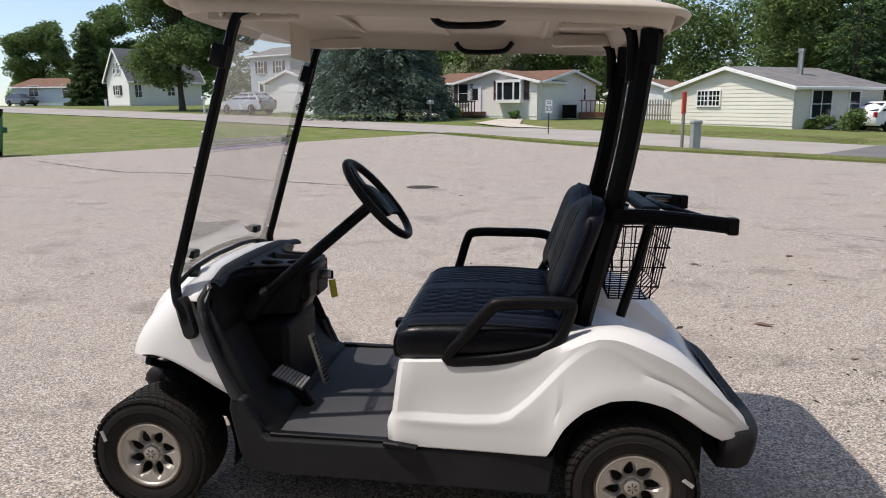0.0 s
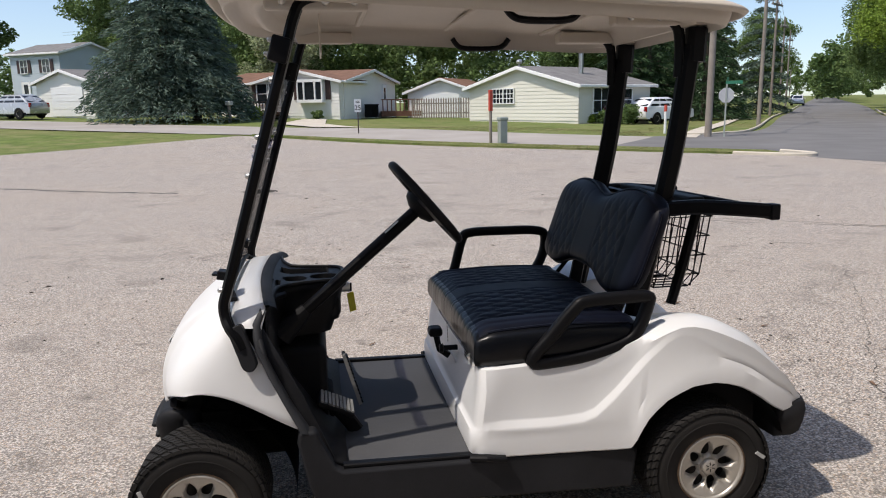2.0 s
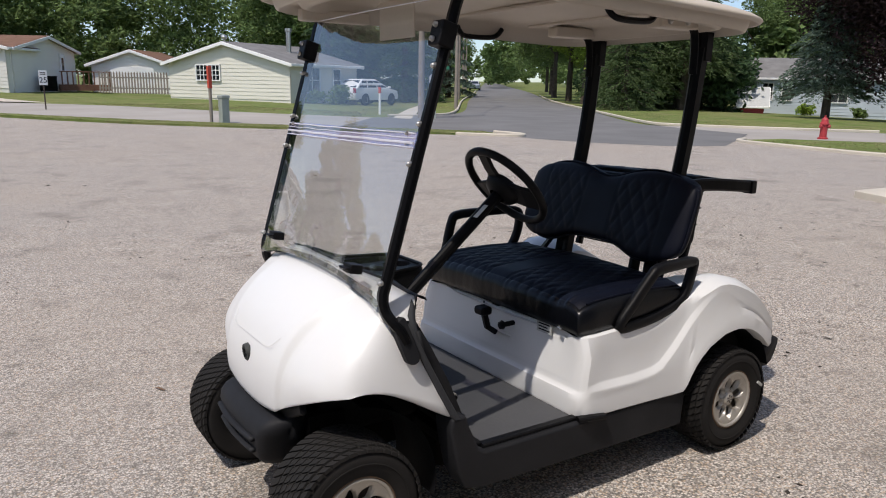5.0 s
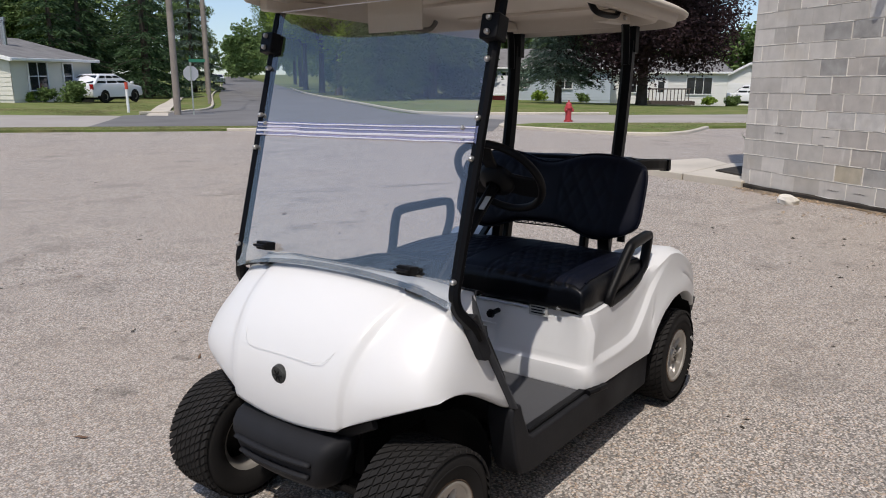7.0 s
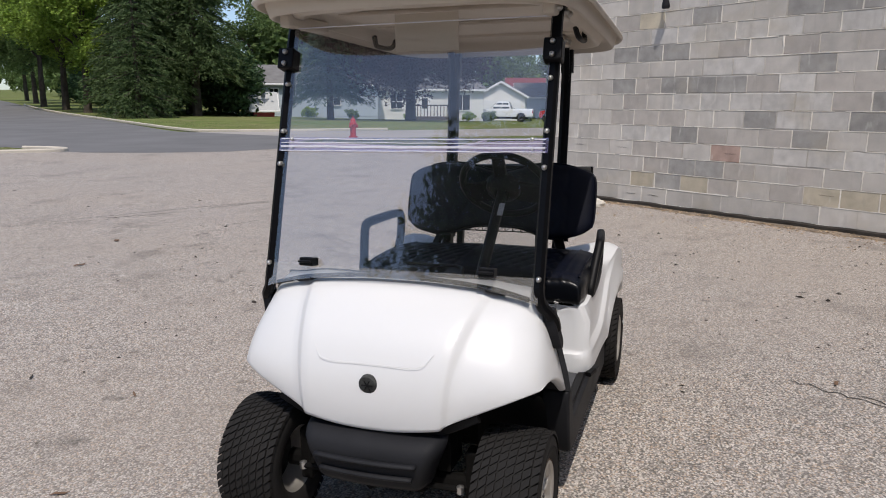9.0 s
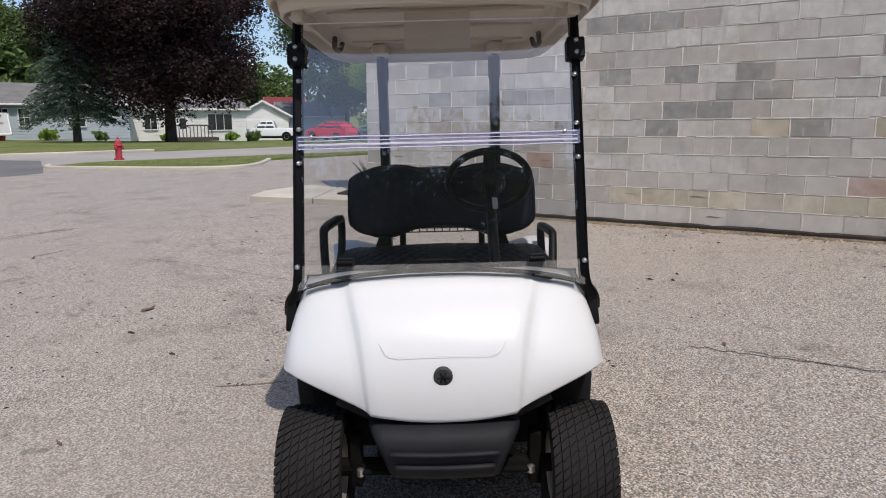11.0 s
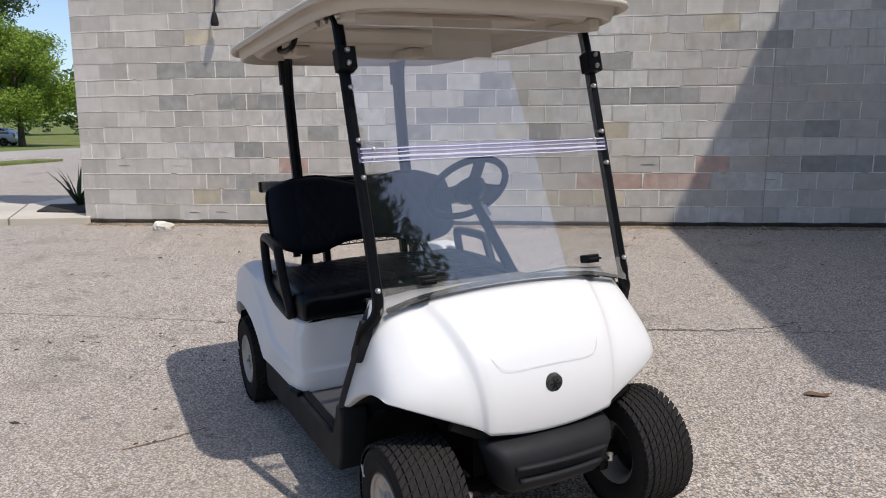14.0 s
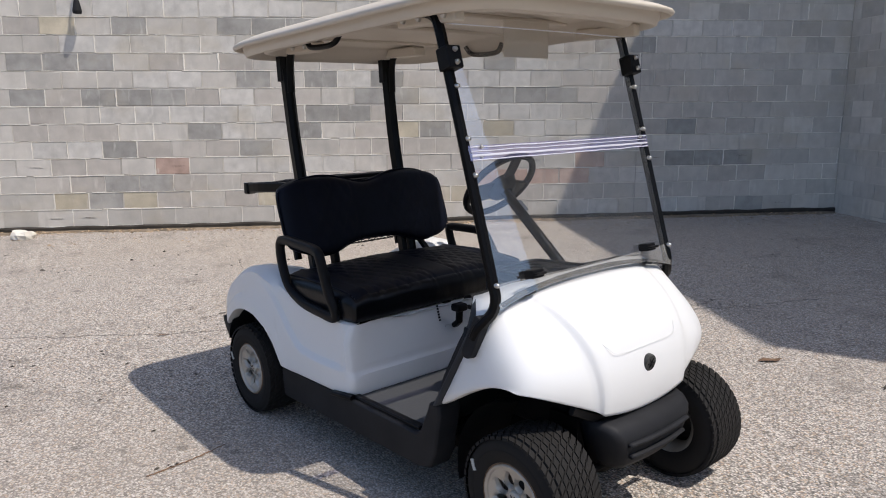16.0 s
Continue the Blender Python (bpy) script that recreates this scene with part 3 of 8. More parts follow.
def course_lift(name, s):
    """The courses run with the fall of the lot: they climb along the long wall and sink along the return."""
    return 0.0155 * s if name == "wall_1" else 0.0155 * WALL_LEN - 0.0056 * s


def block_mesh(w, h, mat):
    """One block: front face with worn, chamfered edges."""
    c, dep = 0.006, 0.03
    vs = [(0, dep, 0), (w, dep, 0), (w, dep, h), (0, dep, h), (0, c, 0), (w, c, 0), (w, c, h), (0, c, h),
          (c, 0, c), (w - c, 0, c), (w - c, 0, h - c), (c, 0, h - c)]
    fs = [(0, 1, 5, 4), (1, 2, 6, 5), (2, 3, 7, 6), (3, 0, 4, 7), (4, 5, 9, 8), (5, 6, 10, 9), (6, 7, 11, 10), (7, 4, 8, 11), (8, 9, 10, 11)]
    return mesh_from("block", vs, fs, mat)


def block_wall(name, m, length, lowest, special, near, label):
    """A wall of running-bond blocks on a recessed mortar body: those within near are single parts, the rest one joined part."""
    body = part(name, boxes((0, length + (0.45 if name == "wall_1" else 0.0), 0.0045, 0.4, -0.6, WALL_TOP)), MORTAR, kind="structure")
    body.matrix_world = m
    tagged(body, label, "wall")
    rng = random.Random(5)
    meshes = {}
    rest_v, rest_f = [], []
    row = -2
    while COURSE_BASE + COURSE * row < WALL_TOP - 0.3:
        course_z = COURSE_BASE + COURSE * row
        s = (0.16 if row % 2 else 0.355) - BLOCK_L
        while s < length:
            a, b = max(s, 0.0) + 0.005, min(s + BLOCK_L, length) - 0.005
            s += BLOCK_L
            if b - a < 0.05:
                continue
            h = COURSE - 0.01
            mid = (a + b) / 2
            z = course_z + course_lift(name, mid)
            if z + COURSE < lowest(mid):
                continue
            if near(mid, z):
                mat = special(row, mid, rng)
                key = (round(b - a, 3), mat.name)
                if key not in meshes:
                    meshes[key] = block_mesh(b - a, h, mat)
                ob = new("block", meshes[key])
                ob.parent = body
                ob.location = (a, rng.uniform(-0.0025, 0.0015), z + 0.005)
            else:
                n = len(rest_v)
                rest_v += [(a, 0, z + 0.005), (b, 0, z + 0.005), (b, 0, z + 0.005 + h), (a, 0, z + 0.005 + h),
                           (a, 0.012, z + 0.005), (b, 0.012, z + 0.005), (b, 0.012, z + 0.005 + h), (a, 0.012, z + 0.005 + h)]
                rest_f += [(n, n + 1, n + 2, n + 3), (n, n + 4, n + 5, n + 1), (n + 1, n + 5, n + 6, n + 2), (n + 2, n + 6, n + 7, n + 3), (n + 3, n + 7, n + 4, n)]
        row += 1
    rest = new("block_courses", mesh_from("block_courses", rest_v, rest_f, BLOCK_FAR))
    rest.parent = body
    tagged(rest, kind="stuff")
    return body


DARK_RUNS = ((10, 2.3, 2.7), (10, 3.5, 3.85), (8, 1.55, 2.3), (7, 3.7, 4.05), (7, 4.5, 4.85), (8, 6.6, 7.0), (6, 1.15, 3.45), (6, 3.9, 4.6), (6, 5.1, 5.85), (6, 6.6, 7.8),
             (4, 1.15, 1.5), (4, 3.1, 3.45), (4, 4.3, 4.65), (4, 5.1, 6.2), (3, 3.7, 4.05), (2, 1.95, 2.3), (0, 1.95, 2.3), (7, 8.4, 8.75), (5, 10.8, 11.1),
             (4, 10.6, 10.9), (2, 9.4, 9.75), (1, 10.0, 10.3))
PALE_RUNS = ((9, 4.1, 5.25), (8, 1.55, 1.9), (7, 2.55, 2.9), (7, 4.9, 5.25), (6, 0.0, 1.1), (6, 3.5, 3.85), (6, 5.9, 6.55), (7, 6.45, 7.2), (5, 2.1, 4.1), (5, 5.6, 7.8), (3, 1.35, 2.1))


def wall_blocks(row, s, rng):
    """Which kind of block lies where: pale and dark runs, tan blocks low down, a few red ones."""
    chance = rng.random()
    if row == 1 and 6.43 < s < 8.0 or row == 2 and (2.7 < s < 3.1 or 7.9 < s < 8.3):
        return BLOCK_RED
    if row == 4 and (6.6 < s < 7.0 or 5.45 < s < 5.85) or row == 0 and (5.45 < s < 5.85 or 6.25 < s < 7.0) or row == 10 and (7.8 < s < 8.2 or 1.55 < s < 1.9):
        return BLOCK_TAN
    if any(row == r and lo < s < hi for r, lo, hi in DARK_RUNS):
        return BLOCK_DARK if chance < 0.75 else BLOCK_WARM
    if any(row == r and lo < s < hi for r, lo, hi in PALE_RUNS):
        return BLOCK_PALE
    if row <= 0 and s < 6.5:
        return BLOCK_TAN if chance < (0.7 if row < 0 else 0.35) else BLOCK_WARM if chance < 0.7 else BLOCK
    run = 0.5 * math.sin(1.7 * s + 12.9 * row) + 0.5 * math.sin(0.63 * s + 78.2 * row) + rng.uniform(-0.35, 0.35)
    if row >= 9:
        return BLOCK_PALE if run > 0.1 else BLOCK_DARK if run < -0.75 else BLOCK_WARM if run < -0.35 else BLOCK
    if s < 0.8:
        return BLOCK_PALE if chance < 0.5 else BLOCK
    return BLOCK_PALE if run > 0.55 else BLOCK_DARK if run < -0.85 else BLOCK_WARM if run < -0.15 else BLOCK


# ---- small builders for the neighbourhood ----
def wheel_pair(root, x, y, r, w):
    for sx in (-1, 1):
        for sy in (-1, 1):
            tyre = part("wheel", lathe(bmesh.new(), [(r * 0.55, -w / 2), (r * 0.95, -w / 2), (r, -w / 3), (r, w / 3), (r * 0.95, w / 2), (r * 0.55, w / 2)], 20), RUBBER, root)
            tyre.location = (sx * x, sy * y, r)
            rim = part("rim", lathe(bmesh.new(), [(0.001, sy * w * 0.3), (r * 0.3, sy * w * 0.36), (r * 0.56, sy * w * 0.42), (r * 0.6, sy * w * 0.5)], 16), ALLOY, tyre)


def car(m, name, mat, length, width, height, profile, cabin, label, category, r=0.34):
    """A parked car: body from side sections, glass, wheels, lamps, mirrors."""
    root = thing(name, m, label, category)
    rows = []
    for x, z0, z1 in profile:
        w = width / 2 * (0.9 if abs(x) > 0.46 * length else 1.0)
        rows.append([(x, -w, z0), (x, -w * 1.0, z0 + (z1 - z0) * 0.55), (x, -w * 0.93, z1 - 0.03), (x, -w * 0.8, z1), (x, w * 0.8, z1), (x, w * 0.93, z1 - 0.03), (x, w, z0 + (z1 - z0) * 0.55), (x, w, z0)])
    bm = bmesh.new()
    vs = sheet(bm, rows, False, True)
    bm.faces.new(vs[0])
    bm.faces.new(vs[-1])
    part("body", bm, mat, root, bevel=0.03)
    x0, x1, x2, x3, zb, zt = cabin
    wb, wt = width / 2 * 0.9, width / 2 * 0.72
    zm = zb + (zt - zb) * 0.5
    levels = [(x0, x3, wb, zb), (x0 + (x1 - x0) * 0.42, x3 + (x2 - x3) * 0.52, wb * 0.6 + wt * 0.4, zm), (x1, x2, wt, zt), (x1 + 0.12, x2 - 0.12, wt * 0.86, zt + 0.06)]
    bm = bmesh.new()
    vs = sheet(bm, [[(a, -w, z), ((a + b) / 2, -w, z), (b, -w, z), (b + 0.05, 0, z), (b, w, z), ((a + b) / 2, w, z), (a, w, z), (a - 0.04, 0, z)] for a, b, w, z in levels], False, True)
    bm.faces.new(vs[-1])
    part("cabin", bm, mat, root, bevel=0.03)

    def at_level(f, u, w_out):
        a, b = x0 + (x1 - x0) * f, x3 + (x2 - x3) * f
        return a + (b - a) * u, (wb + (wt - wb) * f) + w_out, zb + (zt - zb) * f

    for sy in (-1, 1):
        for u0, u1 in ((0.04, 0.3), (0.33, 0.62), (0.65, 0.93)) if x3 - x0 > 2.6 else ((0.08, 0.48), (0.52, 0.92)):
            corners = [at_level(0.1, u0, 0.012), at_level(0.1, u1, 0.012), at_level(0.9, u1 - 0.01, 0.012), at_level(0.9, u0 + 0.01, 0.012)]
            bm = bmesh.new()
            bm.faces.new([bm.verts.new((x, sy * y, z)) for x, y, z in corners])
            part("side_window", bm, GLASS_DARK, root)
    for name_w, xa, xb, d in (("windscreen", x3, x2, 0.065), ("rear_window", x0, x1, -0.055)):
        bm = bmesh.new()
        quad = [(xa + (xb - xa) * f + d * 0.6, sy * (wb + (wt - wb) * f) * 0.86, zb + (zt - zb) * f + 0.012) for f, sy in ((0.1, -1), (0.1, 1), (0.92, 1), (0.92, -1))]
        bm.faces.new([bm.verts.new(q) for q in quad])
        part(name_w, bm, GLASS_DARK, root)
    for sy in (-1, 1):
        part("headlamp", boxes((length / 2 - 0.25, length / 2 - 0.02, sy * width * 0.36 - 0.14, sy * width * 0.36 + 0.14, 0.68, 0.84)), LABEL_PALE, root, bevel=0.02)
        part("tail_lamp", boxes((-length / 2 + 0.0, -length / 2 + 0.1, sy * width * 0.4 - 0.1, sy * width * 0.4 + 0.1, 0.75, 1.05)), TAIL_RED, root, bevel=0.02)
        part("mirror", boxes((x3 - 0.35, x3 - 0.2, sy * (width / 2 + 0.1) - 0.08, sy * (width / 2 + 0.1) + 0.08, zb, zb + 0.14)), mat, root, bevel=0.02)
        part("wheel_arch", lathe(bmesh.new(), [(0.001, sy * width * 0.505), (r * 1.16, sy * width * 0.505)], 18, "y", Matrix.Translation((length * 0.3, 0, r))), LABEL_DARK, root)
        part("wheel_arch", lathe(bmesh.new(), [(0.001, sy * width * 0.505), (r * 1.16, sy * width * 0.505)], 18, "y", Matrix.Translation((-length * 0.3, 0, r))), LABEL_DARK, root)
    part("sill", boxes((-length * 0.42, length * 0.42, -width * 0.47, width * 0.47, 0.22, 0.4)), LABEL_DARK, root)
    wheel_pair(root, length * 0.3, width / 2 - 0.08, r, 0.22)
    return root


def suv_car(m, mat, label, name="suv"):
    l = 4.6
    return car(m, name, mat, l, 1.85, 1.7, [(-2.3, 0.45, 0.95), (-2.22, 0.32, 1.08), (-1.0, 0.3, 1.1), (0.8, 0.3, 1.08), (1.3, 0.3, 1.04), (2.1, 0.34, 0.92), (2.3, 0.42, 0.72)],
               (-2.12, -1.4, 0.1, 1.3, 1.04, 1.56), label, "suv")


def at_ground(x, y, yaw, dz=0.0):
    return pose(x, y, ground_z(x, y) + dz, 0, 0, yaw)


def window_unit(root, w, h, m, panes=(2, 2), shutters=False, frame_mat=None):
    """A window set in a wall: glass, frame, glazing bars, sill and perhaps shutters. Local x across, y out of the wall."""
    fm = frame_mat or TRIM_WHITE
    f = part("window", boxes((-w / 2 - 0.07, -w / 2, 0, 0.07, -h / 2 - 0.07, h / 2 + 0.07), (w / 2, w / 2 + 0.07, 0, 0.07, -h / 2 - 0.07, h / 2 + 0.07),
                             (-w / 2, w / 2, 0, 0.07, h / 2, h / 2 + 0.07), (-w / 2, w / 2, 0, 0.09, -h / 2 - 0.07, -h / 2)), fm, root)
    f.matrix_local = m
    part("pane", boxes((-w / 2, w / 2, 0.004, 0.02, -h / 2, h / 2)), GLASS_DARK, f)
    bars = []
    for k in range(1, panes[0]):
        x = -w / 2 + w * k / panes[0]
        bars.append((x - 0.02, x + 0.02, 0.02, 0.045, -h / 2, h / 2))
    for k in range(1, panes[1]):
        z = -h / 2 + h * k / panes[1]
        bars.append((-w / 2, w / 2, 0.02, 0.04, z - 0.02, z + 0.02))
    if bars:
        part("glazing_bar", boxes(*bars), fm, f)
    if shutters:
        for sx in (-1, 1):
            x = sx * (w / 2 + 0.27)
            part("shutter", boxes((x - 0.18, x + 0.18, 0, 0.05, -h / 2, h / 2)), SHUTTER, f)
    return f


def house(name, m, w, d, eave, ridge, wall_mat, roof_mat, label, units=(), along="y", over=0.35, board=0.22):
    """A house whose front lies at local y = 0 facing +y, w wide and d deep behind it. along: the ridge's direction."""
    root = thing(name, m, label, "house")
    half = w / 2

    bm = bmesh.new()
    if along == "y":
        prof = [(-half, 0), (half, 0), (half, eave), (0, ridge), (-half, eave)]
        a = [bm.verts.new((x, 0, z - (0.5 if z == 0 else 0))) for x, z in prof]
        b = [bm.verts.new((x, -d, z - (0.5 if z == 0 else 0))) for x, z in prof]
    else:
        prof = [(0, 0), (-d, 0), (-d, eave), (-d / 2, ridge), (0, eave)]
        a = [bm.verts.new((-half, y, z - (0.5 if z == 0 else 0))) for y, z in prof]
        b = [bm.verts.new((half, y, z - (0.5 if z == 0 else 0))) for y, z in prof]
    bm.faces.new(a)
    bm.faces.new(b)
    for k in range(5):
        bm.faces.new((a[k], a[(k + 1) % 5], b[(k + 1) % 5], b[k]))
    part("wall", bm, wall_mat, root)
    # lap boards on the front and on both ends
    lap = bmesh.new()

    def course(p0, p1, z0, z1, out):
        o = Vector(out)
        q = [Vector((*p0, z0)) + o * 0.03, Vector((*p1, z0)) + o * 0.03, Vector((*p1, z1)) + o * 0.012, Vector((*p0, z1)) + o * 0.012]
        vs = [lap.verts.new(v) for v in q] + [lap.verts.new(v - o * 0.035) for v in q[:2]]
        lap.faces.new(vs[:4])
        lap.faces.new((vs[0], vs[4], vs[5], vs[1]))

    z = 0.05
    while z < (ridge if along == "y" else eave):
        z1 = z + board
        if along == "y":
            u = half if z1 <= eave else max(0.0, half * (ridge - z1) / (ridge - eave))
            if u > 0.2:
                course((-u, 0), (u, 0), z, z1, (0, 1, 0))
        elif z1 <= eave:
            course((-half, 0), (half, 0), z, z1, (0, 1, 0))
        z = z1
    z = 0.05
    while z < (eave if along == "y" else ridge):
        z1 = z + board
        for sx in (-1, 1):
            if along == "y":
                if z1 <= eave:
                    course((sx * half, 0), (sx * half, -d), z, z1, (sx, 0, 0))
            else:
                u = d / 2 if z1 <= eave else max(0.0, d / 2 * (ridge - z1) / (ridge - eave))
                if u > 0.2:
                    course((sx * half, -d / 2 + u), (sx * half, -d / 2 - u), z, z1, (sx, 0, 0))
        z = z1
    part("siding", lap, wall_mat, root)
    # roof slabs with an overhang, fascia boards along the edges
    t = 0.12
    for s in (-1, 1):
        if along == "y":
            k = (ridge - eave) / half
            x1, z1 = s * (half + over), eave - k * over
            quad = [(0, over, ridge), (x1, over, z1), (x1, -d - over, z1), (0, -d - over, ridge)]
            gut = [(x1, over, z1), (x1, -d - over, z1)]
        else:
            k = (ridge - eave) / (d / 2)
            y1, z1 = (over if s > 0 else -d - over), eave - k * over
            quad = [(-half - over, -d / 2, ridge), (half + over, -d / 2, ridge), (half + over, y1, z1), (-half - over, y1, z1)]
            gut = [(half + over, y1, z1), (-half - over, y1, z1)]
        bm = bmesh.new()
        up = [bm.verts.new((x, y, z + t)) for x, y, z in quad]
        dn = [bm.verts.new((x, y, z + 0.004)) for x, y, z in quad]
        bm.faces.new(up)
        bm.faces.new(dn)
        for i in range(4):
            bm.faces.new((up[i], up[(i + 1) % 4], dn[(i + 1) % 4], dn[i]))
        part("roof", bm, roof_mat, root)
        part("gutter", bar(bmesh.new(), [Vector(g) + Vector((0, 0, 0.02)) for g in gut], 0.1, 0.16), TRIM_WHITE, root)
        ends = ((0, 1), (3, 2)) if along == "y" else ((0, 3), (1, 2))
        for i, j in ends:
            part("fascia", bar(bmesh.new(), [Vector(quad[i]) + Vector((0, 0, 0.0)), Vector(quad[j])], 0.06, 0.2), TRIM_WHITE, root)
    for face, x, z, uw, uh, kw in units:
        if face == "front":
            mm = pose(-x, 0.045, z)
        elif face == "left":
            mm = pose(half + 0.045, -x, z, 0, 0, -90)
        else:
            mm = pose(-half - 0.045, -x, z, 0, 0, 90)
        if kw == "door":
            dr = part("door", boxes((-uw / 2, uw / 2, 0, 0.05, -uh / 2, uh / 2), (-uw / 2 - 0.08, -uw / 2, 0, 0.08, -uh / 2, uh / 2 + 0.08), (uw / 2, uw / 2 + 0.08, 0, 0.08, -uh / 2, uh / 2 + 0.08)), TRIM_WHITE, root)
            dr.matrix_local = mm
            part("pane", boxes((-uw * 0.28, uw * 0.28, 0.05, 0.056, -uh * 0.05, uh * 0.38)), GLASS_DARK, dr)
        elif kw == "garage":
            dr = part("garage_door", boxes(*[(-uw / 2, uw / 2, 0, 0.05, -uh / 2 + uh * k / 4 + 0.012, -uh / 2 + uh * (k + 1) / 4 - 0.012) for k in range(4)]), TRIM_WHITE, root)
            dr.matrix_local = mm
        else:
            window_unit(root, uw, uh, mm, **kw)
    return root


# ---- trees ----
def leaf_cloud(centres, per, spread, size, rng, squash=0.8, droop=0.0):
    """Many small leaf clumps, each a bent pair of faces, scattered round the centres."""
    n = len(centres) * per
    c = np.repeat(np.array(centres), per, axis=0)
    u = rng.normal(size=(n, 3))
    u /= np.linalg.norm(u, axis=1)[:, None]
    p = c + u * (rng.random((n, 1)) ** 0.4) * spread * np.array([1, 1, squash])
    a = rng.normal(size=(n, 3))
    a[:, 2] = a[:, 2] * 0.6 - droop
    a /= np.linalg.norm(a, axis=1)[:, None]
    b = np.cross(a, rng.normal(size=(n, 3)))
    b /= np.linalg.norm(b, axis=1)[:, None]
    s = size * rng.uniform(0.55, 1.25, (n, 1))
    lift = np.cross(a, b) * s * 0.25
    quad = np.stack([p - a * s, p - b * s * 0.5 + lift, p + a * s, p + b * s * 0.5 + lift], 1).reshape(-1, 3)
    idx = np.arange(n) * 4
    tri = np.concatenate([np.stack([idx, idx + 1, idx + 2], 1), np.stack([idx, idx + 2, idx + 3], 1)])
    return quad, tri


def cloud_mesh(name, verts, tris, mat):
    me = bpy.data.meshes.new(name)
    me.from_pydata(verts.tolist(), [], tris.tolist())
    me.materials.append(mat)
    return me


def limb(bm, a, b, r0, r1, rng, bend=0.12, n=6):
    a, b = Vector(a), Vector(b)
    k = (b - a).length
    mids = [a.lerp(b, f) + Vector(rng.normal(size=3)) * bend * k * (0 if f in (0, 1) else 0.5) for f in (0, 0.35, 0.7, 1)]
    pts = spline(mids, 3)
    tube(bm, pts, 0, n, radii=[r0 + (r1 - r0) * i / (len(pts) - 1) for i in range(len(pts))])


def broadleaf(name, m, height, radius, mat, label, seed, bare=0.22, trunk_r=0.28, clumps=120, per=34, leaf=0.2, lobes=7):
    """A trunk, limbs and a crown of lobes with gaps."""
    rng = np.random.default_rng(seed)
    root = thing(name, m, label, "tree")
    bm = bmesh.new()
    base = height * bare
    tube(bm, [(0, 0, -0.4), (0, 0, 0.15), (0.05, 0.02, base), (0.1, -0.05, height * 0.55), (0, 0, height * 0.85)], 0, 9,
         radii=[trunk_r * 1.5, trunk_r * 1.1, trunk_r * 0.85, trunk_r * 0.5, trunk_r * 0.15])
    centres = []
    for k in range(lobes):
        ang = 2 * math.pi * (k + rng.uniform(-0.3, 0.3)) / lobes * 1.9
        f = (k + 0.5) / lobes
        z = height * (bare + 0.12 + (0.9 - bare - 0.12) * f)
        rr = radius * math.sin(math.pi * (0.2 + 0.72 * f)) * rng.uniform(0.45, 0.7)
        hub = np.array([math.cos(ang) * rr, math.sin(ang) * rr, z])
        branch = bmesh.new()
        limb(branch, (0, 0, base + (z - base) * 0.45), tuple(hub), trunk_r * 0.4, 0.04, rng)
        part("limb", branch, BARK, root)
        lr = radius * rng.uniform(0.42, 0.6)
        for _ in range(clumps // lobes):
            d = rng.normal(size=3)
            d /= np.linalg.norm(d)
            centres.append(hub + d * lr * rng.uniform(0.25, 1.0) * np.array([1, 1, 0.75]))
    part("trunk", bm, BARK, root)
    v, t = leaf_cloud(centres, int(per * 5.2), radius * 0.22, leaf * 0.56, rng)
    crown = new("crown", cloud_mesh("crown", v, t, mat))
    crown.parent = root
    return root


